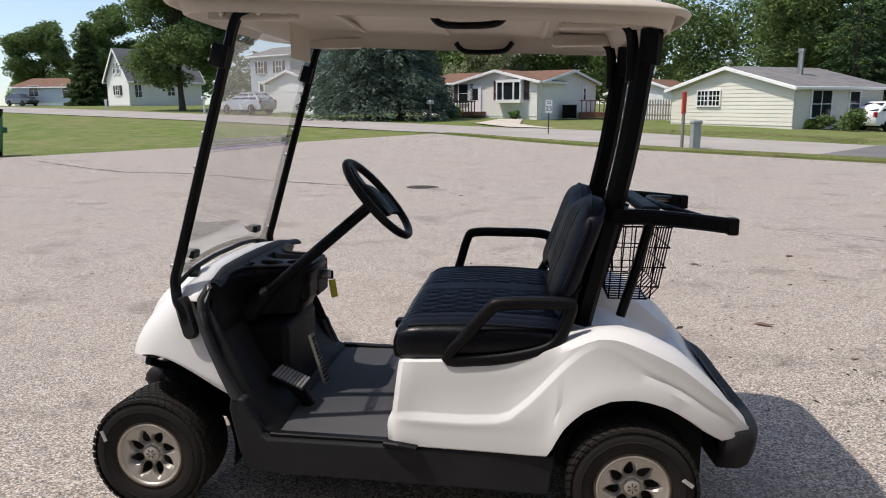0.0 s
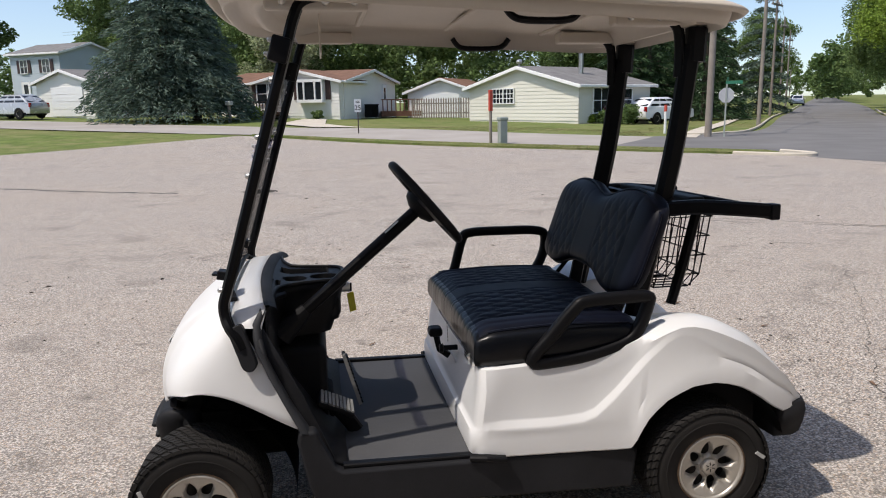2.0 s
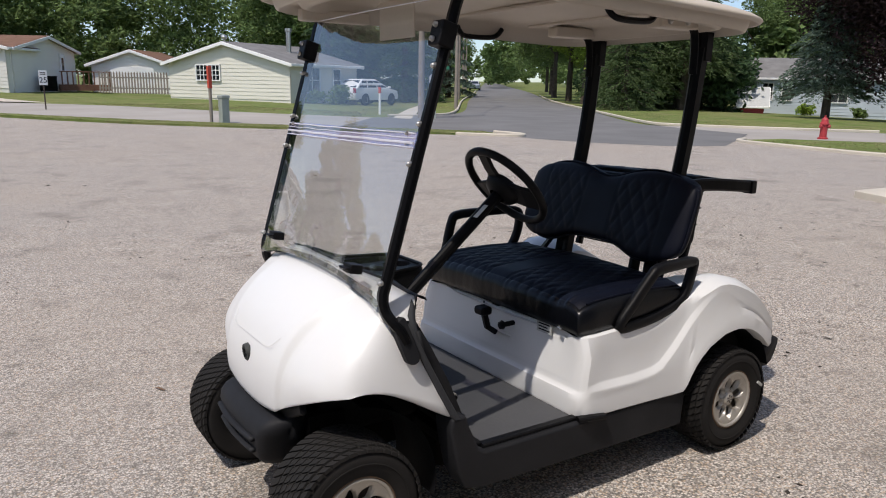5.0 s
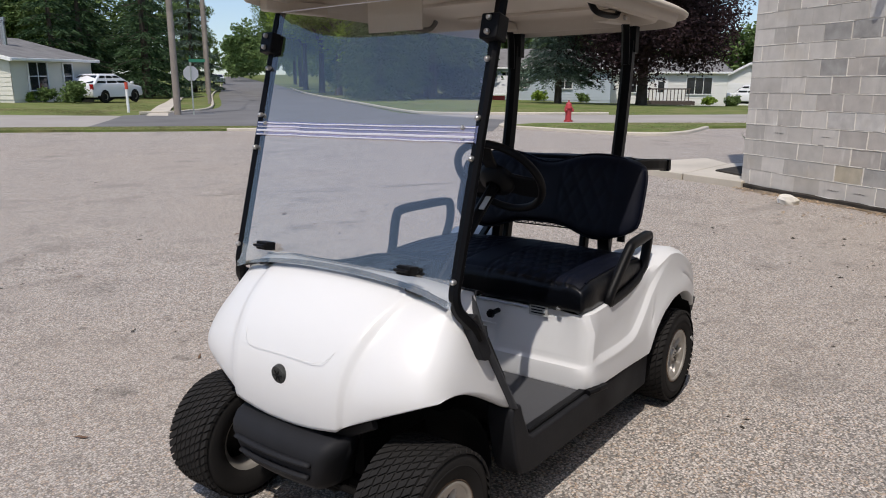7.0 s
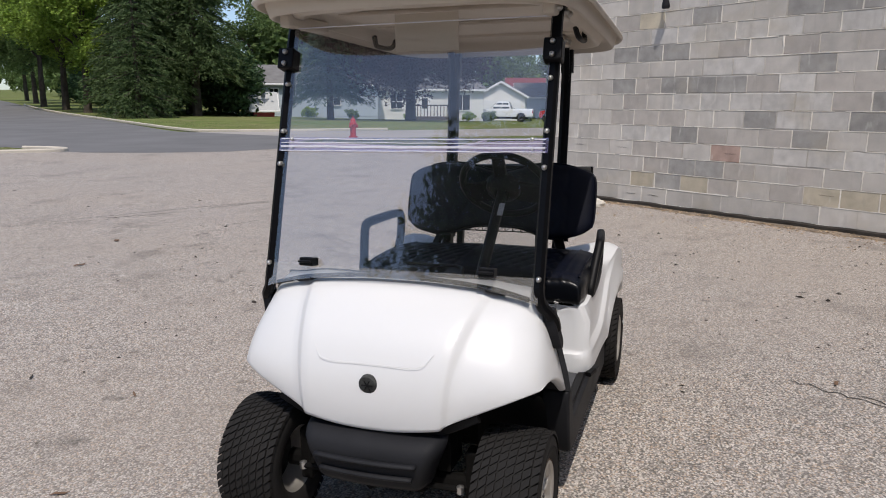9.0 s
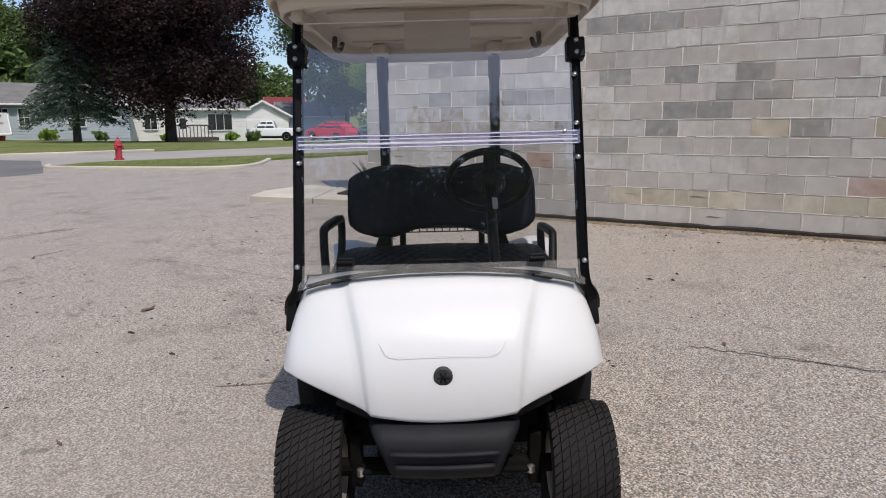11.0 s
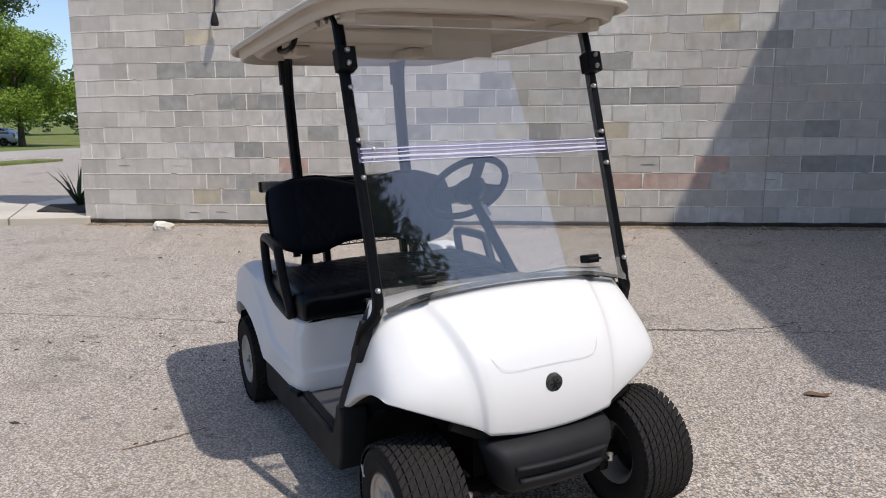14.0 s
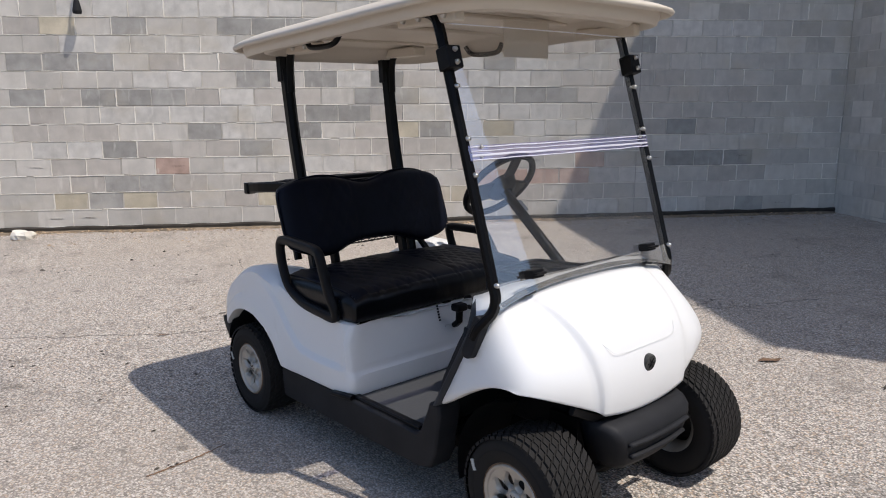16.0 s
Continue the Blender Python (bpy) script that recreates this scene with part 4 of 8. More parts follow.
def conifer(name, m, height, radius, mat, label, seed, skirt=0.08, per=46, leaf=0.2, tiers=13, droop=0.25):
    """A spruce: tapered trunk, tiers of drooping boughs with needles along them."""
    rng = np.random.default_rng(seed)
    root = thing(name, m, label, "tree")
    bm = bmesh.new()
    tube(bm, [(0, 0, -0.4), (0, 0, height * 0.5), (0, 0, height)], 0, 8, radii=[0.02 * height + 0.08, 0.012 * height, 0.01])
    quads = []
    for i in range(tiers):
        f = i / (tiers - 1)
        z = height * (skirt + (0.96 - skirt) * f)
        r = radius * (1 - f) ** 0.8 + 0.15
        n = max(5, int(6 + r * 3.2))
        for k in range(n):
            ang = 2 * math.pi * (k + rng.uniform(-0.35, 0.35)) / n + i
            rr = r * rng.uniform(0.72, 1.12)
            tip = np.array([math.cos(ang) * rr, math.sin(ang) * rr, z - droop * rr + rng.uniform(-0.15, 0.15)])
            if i % 2 == 0 and k % 2 == 0:
                limb(bm, (0, 0, z), tuple(tip), 0.05, 0.012, rng, 0.05, 4)
            m_n = int(per * 0.85 * max(0.6, rr))
            e = rng.uniform(0.08, 1.0, (m_n, 1)) ** 0.75
            out = np.array([math.cos(ang), math.sin(ang), 0.0])
            side = np.array([-math.sin(ang), math.cos(ang), 0.0])
            wide = (0.16 + 0.34 * (1 - e)) * rr * 0.55 + 0.08
            lat = rng.uniform(-1, 1, (m_n, 1))
            p = np.concatenate([tip[0] * e, tip[1] * e, z + (tip[2] - z) * e * e], 1) + side * lat * wide
            p[:, 2] += rng.uniform(-0.22, 0.06, m_n) * (0.5 + rr * 0.25) - 0.12 * np.abs(lat[:, 0])
            a = out * rng.uniform(0.4, 1.0, (m_n, 1)) + side * (lat * 0.9 + rng.normal(size=(m_n, 1)) * 0.35)
            a[:, 2] -= rng.uniform(0.1, 0.9, m_n) * (0.4 + droop)
            a /= np.linalg.norm(a, axis=1)[:, None]
            b = np.cross(a, rng.normal(size=(m_n, 3)))
            b /= np.linalg.norm(b, axis=1)[:, None]
            s = leaf * rng.uniform(0.5, 1.1, (m_n, 1))
            quads.append(np.stack([p - a * s * 0.4, p + b * s * 0.2, p + a * s, p - b * s * 0.2], 1).reshape(-1, 3))
    part("trunk", bm, BARK, root)
    v = np.concatenate(quads)
    idx = np.arange(len(v) // 4) * 4
    t = np.concatenate([np.stack([idx, idx + 1, idx + 2], 1), np.stack([idx, idx + 2, idx + 3], 1)])
    crown = new("crown", cloud_mesh("crown", v, t, mat))
    crown.parent = root
    return root


def woods(name, spots, mat, label, seed, leaf=0.45):
    """A far row of trees, uneven along its top, as one mass of leaf clumps."""
    rng = np.random.default_rng(seed)
    centres = []
    for x, y, h, r in spots:
        g = ground_z(x, y)
        for _ in range(46):
            d = rng.normal(size=3)
            d /= np.linalg.norm(d)
            f = rng.uniform(0.45, 1.0)
            zz = 0.5 + 0.5 * d[2] * f
            centres.append((x + d[0] * r * f * (1.15 - 0.6 * zz), y + d[1] * r * f * (1.15 - 0.6 * zz), g + h * (0.04 + 0.94 * zz)))
    v, t = leaf_cloud(centres, 72 if leaf < 0.55 else 46, 1.3, leaf * (0.5 if leaf < 0.55 else 0.66), rng)
    ob = new(name, cloud_mesh(name, v, t, mat))
    return tagged(ob, label, "trees", kind="stuff")

# ---- houses across the street ----
def front_frame(xl, yl, xr, yr):
    """A house frame whose front runs from its left end to its right end as the street sees it; local +y looks out."""
    cx, cy = (xl + xr) / 2, (yl + yr) / 2
    yaw = math.degrees(math.atan2(yl - yr, xl - xr))
    return pose(cx, cy, ground_z(cx, cy), 0, 0, yaw), math.hypot(xr - xl, yr - yl)


# cream gabled house with its gable to the street
GABLE_M, GABLE_W = front_frame(-9.9, -46.4, -14.65, -38.4)
gable_house = house("house", GABLE_M, GABLE_W, 7.0, 2.1, 3.25, SIDING, SHINGLE_GREY, "cream vinyl-sided bungalow with a low gable and grey roof",
                    units=[("front", -1.9, 1.55, 0.85, 0.85, dict(panes=(3, 3))), ("front", -0.95, 1.55, 0.85, 0.85, dict(panes=(3, 3))),
                           ("right", 2.0, 1.2, 1.5, 1.4, dict(panes=(2, 2))), ("right", 4.6, 1.2, 0.8, 1.3, dict(panes=(1, 2)))])
part("chimney", lathe(bmesh.new(), [(0.16, 2.6), (0.16, 4.1), (0.22, 4.12), (0.22, 4.3), (0.001, 4.32)], 14, "z", Matrix.Translation((-2.0, -3.4, 0))), STEEL, gable_house)
part("vent_ball", lathe(bmesh.new(), [(0.001, 0.36), (0.16, 0.3), (0.2, 0.2), (0.16, 0.1), (0.06, 0.06), (0.06, -0.1)], 14, "z", Matrix.Translation((0, 0.1, 3.4))), STEEL, gable_house)
# small garage behind it
GM, GW = front_frame(-7.3, -58.9, -12.4, -55.9)
house("garage", GM, GW, 6.5, 2.05, 3.05, SIDING_WHITE, SHINGLE_BROWN, "small white garage with a brown gable roof", units=[("front", 0, 0.95, 3.2, 1.9, "garage")])
# ranch house with a bay window
RM, RW = front_frame(7.75, -57.1, -1.75, -51.6)
ranch = house("house", RM, RW, 9.0, 2.5, 3.35, SIDING_WHITE, SHINGLE_BROWN, "white ranch house with brown roof and dark shutters", along="x",
              units=[("right", 6.8, 1.3, 0.6, 2.0, "door")])
bay = house("bay", RM @ pose(-1.95, 0.55, 0), 6.9, 3.5, 2.5, 3.3, SIDING_WHITE, SHINGLE_BROWN, "", along="y",
            units=[("front", -1.85, 1.3, 0.9, 2.0, "door"), ("front", -2.95, 1.7, 0.85, 1.4, dict(panes=(1, 2), shutters=True))])
bay.parent = ranch
bay.matrix_parent_inverse = ranch.matrix_world.inverted()
for child in list(bay.children):
    own_place = child.matrix_basis.copy()
    child.parent = ranch
    child.matrix_parent_inverse.identity()
    child.matrix_basis = pose(-1.95, 0.55, 0) @ own_place
bpy.data.objects.remove(bay)
for piece, span in (("jamb", (-2.3, -2.2, 0.6, 1.05, 1.2, 2.5)), ("jamb", (-4.3, -4.2, 0.6, 1.05, 1.2, 2.5)), ("lintel", (-4.3, -2.2, 0.6, 1.1, 2.45, 2.65)),
                   ("sill", (-4.3, -2.2, 0.6, 1.1, 1.0, 1.22)), ("mullion", (-2.85, -2.75, 0.95, 1.1, 1.2, 2.5)), ("mullion", (-3.75, -3.65, 0.95, 1.1, 1.2, 2.5))):
    part(piece, boxes(span), TRIM_WHITE, ranch)
part("bay_glass", boxes((-4.2, -2.3, 0.7, 1.0, 1.2, 2.45)), GLASS_DARK, ranch)
for sx in (-1.95, -4.55):
    part("shutter", boxes((sx - 0.2, sx + 0.2, 0.6, 0.66, 1.2, 2.6)), SHUTTER, ranch)
deck = thing("deck", RM @ pose(0.3, 1.65, 0), "low redwood entry deck with a railing", "deck")
part("platform", boxes((-1.4, 1.9, -1.0, 0.6, 0.1, 0.35)), REDWOOD, deck)
for k in range(9):
    part("baluster", boxes((-1.4 + k * 0.26, -1.34 + k * 0.26, 0.5, 0.56, 0.35, 1.1)), DARK_WOOD, deck)
part("rail", boxes((-1.45, 0.8, 0.48, 0.58, 1.08, 1.16)), DARK_WOOD, deck)
deck2 = thing("deck", pose(-6.4, -56.8, ground_z(-6.4, -56.8)), "redwood side deck with an open railing", "deck")
part("platform", boxes((-1.6, 1.6, -1.2, 1.2, 0.1, 0.5)), REDWOOD, deck2)
for k in range(10):
    part("baluster", boxes((-1.6 + k * 0.34, -1.52 + k * 0.34, 1.1, 1.18, 0.5, 1.4)), REDWOOD, deck2)
part("rail", boxes((-1.65, 1.65, 1.08, 1.2, 1.36, 1.44)), REDWOOD, deck2)
# two-storey house, its garage wing, white farmhouse and the low red house
M2, W2 = front_frame(28.9, -75.5, 23.4, -72.1)
house("house", M2, W2, 7, 5.2, 6.2, SIDING_BLUE, SHINGLE_GREY, "two-storey grey-blue house behind the trees", along="x",
      units=[("front", -1.4, 4.0, 0.9, 1.2, dict(shutters=True)), ("front", 1.5, 4.0, 0.9, 1.2, dict(shutters=True)), ("front", -1.4, 1.6, 1.0, 2.0, "door")])
M3, W3 = front_frame(20.6, -57.06, 15.63, -53.35)
house("garage", M3, W3, 10.5, 2.45, 3.3, SIDING_WHITE, SHINGLE_GREY, "long white garage wing with a closed door", along="y", units=[("front", 0.3, 1.1, 3.4, 2.1, "garage")])
M4, W4 = front_frame(44.95, -74.7, 41.3, -72.6)
house("house", M4, W4, 9, 2.9, 5.9, SIDING_WHITE, SHINGLE_GREY, "tall narrow white farmhouse with a steep gable",
      units=[("front", -0.3, 3.9, 0.45, 1.1, {}), ("front", 0.45, 3.9, 0.45, 1.1, {}), ("front", 0, 1.6, 0.7, 1.0, dict(shutters=True)), ("right", 1.0, 1.5, 0.8, 1.3, {}), ("right", 5, 1.5, 0.9, 0.9, {})])
M5, W5 = front_frame(43.2, -78.8, 37.4, -81.1)
house("house", M5, W5, 7, 2.6, 3.4, SIDING_BLUE, SHINGLE_GREY, "low pale wing beside the farmhouse", along="x", units=[("front", 0.5, 1.7, 0.9, 1.0, {})])
M6, W6 = front_frame(69.1, -92.6, 58.9, -92.2)
house("house", M6, W6, 9, 2.5, 3.7, SIDING_BLUE, SHINGLE_BROWN, "low grey house with a brown-red roof", along="x", units=[("front", -2, 2.0, 1.4, 1.4, {}), ("front", 3, 2.0, 1.4, 1.4, {})])
# houses west of the street
M7, W7 = front_frame(-57.6, -25.8, -63.2, -17.6)
house("house", M7, W7, 9, 2.7, 3.9, SIDING_WHITE, SHINGLE_GREY, "white bungalow with a picture window and grey roof", along="x",
      units=[("front", 2.6, 1.55, 2.1, 1.35, dict(panes=(3, 1))), ("front", -0.6, 1.1, 0.95, 2.1, "door"), ("front", -3.2, 1.6, 1.0, 1.2, {})])
M8, W8 = front_frame(-72.4, -20.9, -73.4, -15.9)
house("garage", M8, W8, 7, 2.5, 3.9, SIDING_WHITE, SHINGLE_GREY, "white gabled garage with a closed panel door", units=[("front", 0, 1.0, 4.0, 2.1, "garage")])
M9, W9 = front_frame(-49.6, -32.4, -56.5, -25.2)
house("house", M9, W9, 8, 2.75, 4.2, SIDING_BLUE, SHINGLE_GREY, "pale grey-blue house in the shade of trees", along="x",
      units=[("front", -4.0, 1.7, 0.7, 1.2, {}), ("front", -2.6, 1.7, 0.7, 1.2, {}), ("front", 1.0, 1.6, 1.2, 1.2, {})])
M10, W10 = front_frame(-46.3, -31.0, -47.2, -29.8)
house("shed", M10, W10, 1.7, 0.75, 1.7, HYDRANT_RED, LABEL_PALE, "small red garden shed with a steep pale roof", along="x", board=0.3)
M11, W11 = front_frame(-103.8, -25.4, -105.1, -20.0)
house("barn", M11, W11, 14, 2.6, 5.0, SIDING_WHITE, SHINGLE_RED, "far building with a red metal roof", along="x")
M12, W12 = front_frame(-85.0, -19.5, -87.0, -11.5)
house("house", M12, W12, 9, 2.4, 4.0, SIDING_BLUE, SHINGLE_GREY, "far low house with a dark roof", along="x")
porch = thing("porch_railing", at_ground(-58.9, -21.0, 124), "dark porch railing before the white bungalow", "railing")
for k in range(12):
    part("baluster", boxes((-1.7 + k * 0.3, -1.64 + k * 0.3, -0.03, 0.03, 0.3, 1.25)), DARK_WOOD, porch)
part("rail", boxes((-1.75, 1.75, -0.05, 0.05, 1.2, 1.3)), DARK_WOOD, porch)
part("platform", boxes((-1.75, 1.75, -1.5, 0.05, 0.0, 0.3)), DARK_WOOD, porch)

# ---- fence, posts, boxes ----
fence = thing("picket_fence", pose(-6.8, -52.9, ground_z(-6.8, -52.9), 0, 0, math.degrees(math.atan2(2.7, -3.9))), "weathered grey picket fence by the garage", "fence")
pick = mesh_from("picket", [(0, 0, 0), (0.1, 0, 0), (0.1, 0, 1.35), (0.05, 0, 1.45), (0, 0, 1.35), (0, 0.03, 0), (0.1, 0.03, 0), (0.1, 0.03, 1.35), (0.05, 0.03, 1.45), (0, 0.03, 1.35)],
                 [(0, 1, 2, 3, 4), (9, 8, 7, 6, 5), (0, 5, 6, 1), (1, 6, 7, 2), (2, 7, 8, 3), (3, 8, 9, 4), (4, 9, 5, 0)], WOOD_POLE)
for k in range(24):
    p = new("picket", pick)
    p.parent = fence
    p.location = (k * 0.2, 0, 0.05)
for z in (0.35, 1.05):
    part("rail", boxes((0, 4.8, 0.03, 0.08, z, z + 0.09)), WOOD_POLE, fence)


def utility_pole(x, y, h, arms, label, r=0.16):
    root = thing("utility_pole", at_ground(x, y, 38), label, "utility pole")
    part("pole", tube(bmesh.new(), [(0, 0, -0.5), (0, 0, h * 0.5), (0.05, 0, h)], 0, 12, radii=[r, r * 0.85, r * 0.65]), WOOD_POLE, root)
    for z in arms:
        part("crossarm", boxes((-1.2, 1.2, -0.07, 0.07, z, z + 0.13)), WOOD_POLE, root)
        for x2 in (-1.05, -0.4, 0.4, 1.05):
            part("insulator", lathe(bmesh.new(), [(0.03, 0), (0.06, 0.05), (0.045, 0.12), (0.06, 0.16), (0.001, 0.2)], 8, "z", Matrix.Translation((x2, 0, z + 0.13))), LABEL_PALE, root)
    return root


utility_pole(-15.85, -26.1, 9.5, (), "grey wooden utility pole at the street corner", 0.15)
POLES = [(-24.8, -36.4), (-37.5, -54.5), (-50.5, -72.5), (-64, -91), (-82, -117), (-104, -148)]
for k, (px, py) in enumerate(POLES):
    utility_pole(px, py, 10.0 + 0.3 * (k % 2), (8.9,) if k else (9.2,), "wooden power pole with a crossarm along the side road", 0.12)
for k in range(len(POLES) - 1):
    for off in (-1.0, 0.0, 1.0):
        (ax, ay), (bx, by) = POLES[k], POLES[k + 1]
        a, b = Vector((ax + off * 0.79, ay + off * 0.61, ground_z(ax, ay) + 9.2)), Vector((bx + off * 0.79, by + off * 0.61, ground_z(bx, by) + 9.2))
        mid = (a + b) / 2 - Vector((0, 0, 0.5))
        ob = part("power_line", tube(bmesh.new(), spline([a, mid, b], 6), 0.012, 5), WIRE)
        tagged(ob, "thin black power line between the wooden poles", "cable", "power lines")
far_wires = [((-24.8, -36.4), (30.0, -96.0)), ((-15.85, -26.1), (-24.8, -36.4))]
for (ax, ay), (bx, by) in far_wires:
    for dz in (0.0, 0.35):
        a, b = Vector((ax, ay, ground_z(ax, ay) + 8.6 + dz)), Vector((bx, by, ground_z(bx, by) + 8.6 + dz))
        ob = part("power_line", tube(bmesh.new(), spline([a, (a + b) / 2 - Vector((0, 0, 0.7)), b], 8), 0.012, 5), WIRE)
        tagged(ob, "thin black power line between the wooden poles", "cable", "power lines")

stop_sign = thing("stop_sign", at_ground(-16.35, -25.7, 143), "stop sign seen from its bare metal back", "sign")
part("post", boxes((-0.03, 0.03, -0.02, 0.02, -0.3, 2.15)), UTILITY, stop_sign)
part("plate", lathe(bmesh.new(), [(0.001, 0.02), (0.32, 0.02), (0.32, 0.026), (0.001, 0.026)], 8, "y", Matrix.Translation((0, 0, 1.7)) @ Matrix.Rotation(radians(22.5), 4, "Y")), SIGN_BACK, stop_sign)
part("street_name_plate", boxes((-0.05, 0.6, -0.01, 0.01, 2.15, 2.28)), SIGN_GREEN, stop_sign)
part("street_name_plate", boxes((-0.01, 0.01, -0.05, 0.55, 2.3, 2.43)), SIGN_GREEN, stop_sign)

speed = thing("speed_limit_sign", at_ground(-1.64, -33.3, 8), "small white speed limit sign on a thin post", "sign")
part("post", boxes((-0.025, 0.025, -0.02, 0.02, -0.3, 1.05)), DARK_WOOD, speed)
part("plate", boxes((-0.16, 0.16, 0.02, 0.03, 1.0, 1.6)), TRIM_WHITE, speed)
for x0, x1, z0, z1 in ((-0.1, 0.1, 1.5, 1.53), (-0.1, 0.1, 1.43, 1.46)):
    part("print", boxes((x0, x1, 0.03, 0.034, z0, z1)), LABEL_DARK, speed)
txt = bpy.data.curves.new("numerals", "FONT")
txt.body, txt.size, txt.align_x, txt.extrude = "25", 0.32, "CENTER", 0.002
num = new("numerals", txt)
num.data.materials.append(LABEL_DARK)
num.parent = speed
num.matrix_local = pose(0, 0.034, 1.1, 90, 0, 180)

marker = thing("marker_post", at_ground(-6.3, -25.4, 20), "grey post with a red reflective marker top", "marker post")
part("post", tube(bmesh.new(), [(0, 0, -0.3), (0, 0, 1.25)], 0.06, 10), WOOD_POLE, marker)
part("marker", boxes((-0.08, 0.08, -0.05, 0.05, 1.25, 2.05)), MARKER_RED, marker, bevel=0.02)
util = thing("utility_pedestal", at_ground(-6.75, -25.3, 15), "grey-green utility pedestal with a domed cap", "utility box")
part("body", boxes((-0.16, 0.16, -0.13, 0.13, -0.1, 0.9)), UTILITY, util, bevel=0.03)
part("cap", boxes((-0.19, 0.19, -0.16, 0.16, 0.88, 1.02)), UTILITY, util, bevel=0.05)
post2 = thing("marker_post", at_ground(-15.5, -29.3, 20), "short white post with a red top", "marker post")
part("post", tube(bmesh.new(), [(0, 0, -0.2), (0, 0, 0.95)], 0.06, 10), TRIM_WHITE, post2)
part("marker", tube(bmesh.new(), [(0, 0, 0.95), (0, 0, 1.25)], 0.07, 10), MARKER_RED, post2)



def mailbox(x, y, yaw, post_mat, label):
    root = thing("mailbox", at_ground(x, y, yaw), label, "mailbox")
    part("post", boxes((-0.07, 0.07, -0.07, 0.07, -0.2, 1.05)), post_mat, root)
    part("box", boxes((-0.14, 0.14, -0.27, 0.27, 1.05, 1.32)), TRIM_WHITE, root, bevel=0.06)
    part("box_door", boxes((-0.13, 0.13, 0.265, 0.28, 1.06, 1.3)), LABEL_PALE, root, bevel=0.03)


mailbox(5.75, -46.3, 40, WOOD_POLE, "white mailbox on a wooden post")
mailbox(24.2, -52.6, 30, TRIM_WHITE, "white mailbox on a white post by the drive")
lawn_post = thing("marker_post", at_ground(35.2, -57.6, 30), "short white post on the lawn by the street", "marker post")
part("post", boxes((-0.1, 0.1, -0.1, 0.1, -0.2, 0.75)), TRIM_WHITE, lawn_post, bevel=0.02)
part("cap", boxes((-0.13, 0.13, -0.13, 0.13, 0.75, 0.85)), TRIM_WHITE, lawn_post, bevel=0.03)

hyd = thing("fire_hydrant", at_ground(-21.9, -11.0, 20), "faded red fire hydrant on the grass strip", "hydrant")
part("barrel", lathe(bmesh.new(), [(0.16, -0.1), (0.16, 0.04), (0.11, 0.05), (0.11, 0.45), (0.15, 0.46), (0.15, 0.5), (0.12, 0.52), (0.1, 0.62), (0.05, 0.68), (0.001, 0.69)], 18, "z"), HYDRANT_RED, hyd)
for rz in (0, 120, 240):
    cap = part("outlet_cap", lathe(bmesh.new(), [(0.06, 0.08), (0.06, 0.17), (0.045, 0.19), (0.001, 0.19)], 12, "y"), HYDRANT_RED, hyd)
    cap.matrix_local = pose(0, 0, 0.4, 0, 0, rz)
part("top_nut", lathe(bmesh.new(), [(0.03, 0.68), (0.03, 0.75), (0.001, 0.75)], 6, "z"), HYDRANT_RED, hyd)

dump = thing("dumpster", at_ground(17.6, -19.6, 38), "green steel dumpster with a black lid", "dumpster")
bm = bmesh.new()
low = [bm.verts.new(p) for p in ((-0.9, -0.6, 0.15), (0.9, -0.6, 0.15), (0.9, 0.6, 0.15), (-0.9, 0.6, 0.15))]
top = [bm.verts.new(p) for p in ((-1.0, -0.95, 1.45), (1.0, -0.95, 1.45), (1.0, 0.75, 1.25), (-1.0, 0.75, 1.25))]
bm.faces.new(low)
bm.faces.new(top)
for k in range(4):
    bm.faces.new((low[k], low[(k + 1) % 4], top[(k + 1) % 4], top[k]))
part("body", bm, BIN_GREEN, dump, bevel=0.03)
part("lid", boxes((-1.03, 1.03, -0.98, 0.8, 0, 0.06)), BLACK_PLASTIC, dump).matrix_local = pose(0, 0, 1.37, 6.7)
for sx in (-0.8, 0.8):
    part("foot", boxes((sx - 0.08, sx + 0.08, -0.5, 0.5, 0, 0.16)), CHASSIS, dump)
    part("fork_pocket", boxes((sx * 1.28 - 0.07, sx * 1.28 + 0.07, -0.5, 0.5, 0.75, 0.92)), BIN_GREEN, dump, bevel=0.01)

for k, (bx, by) in enumerate(((-3.6, -53.6), (-4.1, -54.3))):
    binn = thing("wheelie_bin", at_ground(bx, by, 10 * k), "dark wheeled refuse bin beside the house", "bin", "bins")
    part("body", boxes((-0.27, 0.27, -0.3, 0.3, 0.05, 0.95)), CHASSIS, binn, bevel=0.04)
    part("lid", boxes((-0.3, 0.3, -0.33, 0.33, 0.95, 1.03)), CHASSIS, binn, bevel=0.03)

# ---- cars ----
suv_car(at_ground(20.9, -53.2, 332), CAR_GREY, "silver suv parked before the garage")
suv_car(at_ground(-60.5, -9.6, 236), CAR_RED, "bright red suv parked on the drive")
suv_car(at_ground(-20.9, -40.9, 205), CAR_WHITE, "white suv parked beside the cream house")
suv_car(at_ground(-75.2, -104.2, 52), CAR_WHITE, "white suv parked along the side road")
suv_car(at_ground(-93.5, -131.0, 52), CAR_DARK, "dark car far down the side road")
suv_car(at_ground(-77.0, -7.6, 250), CAR_GREY, "pale van parked among the trees", "van")
suv_car(at_ground(66.5, -90.5, 160), CAR_DARK, "dark suv parked by the low house")
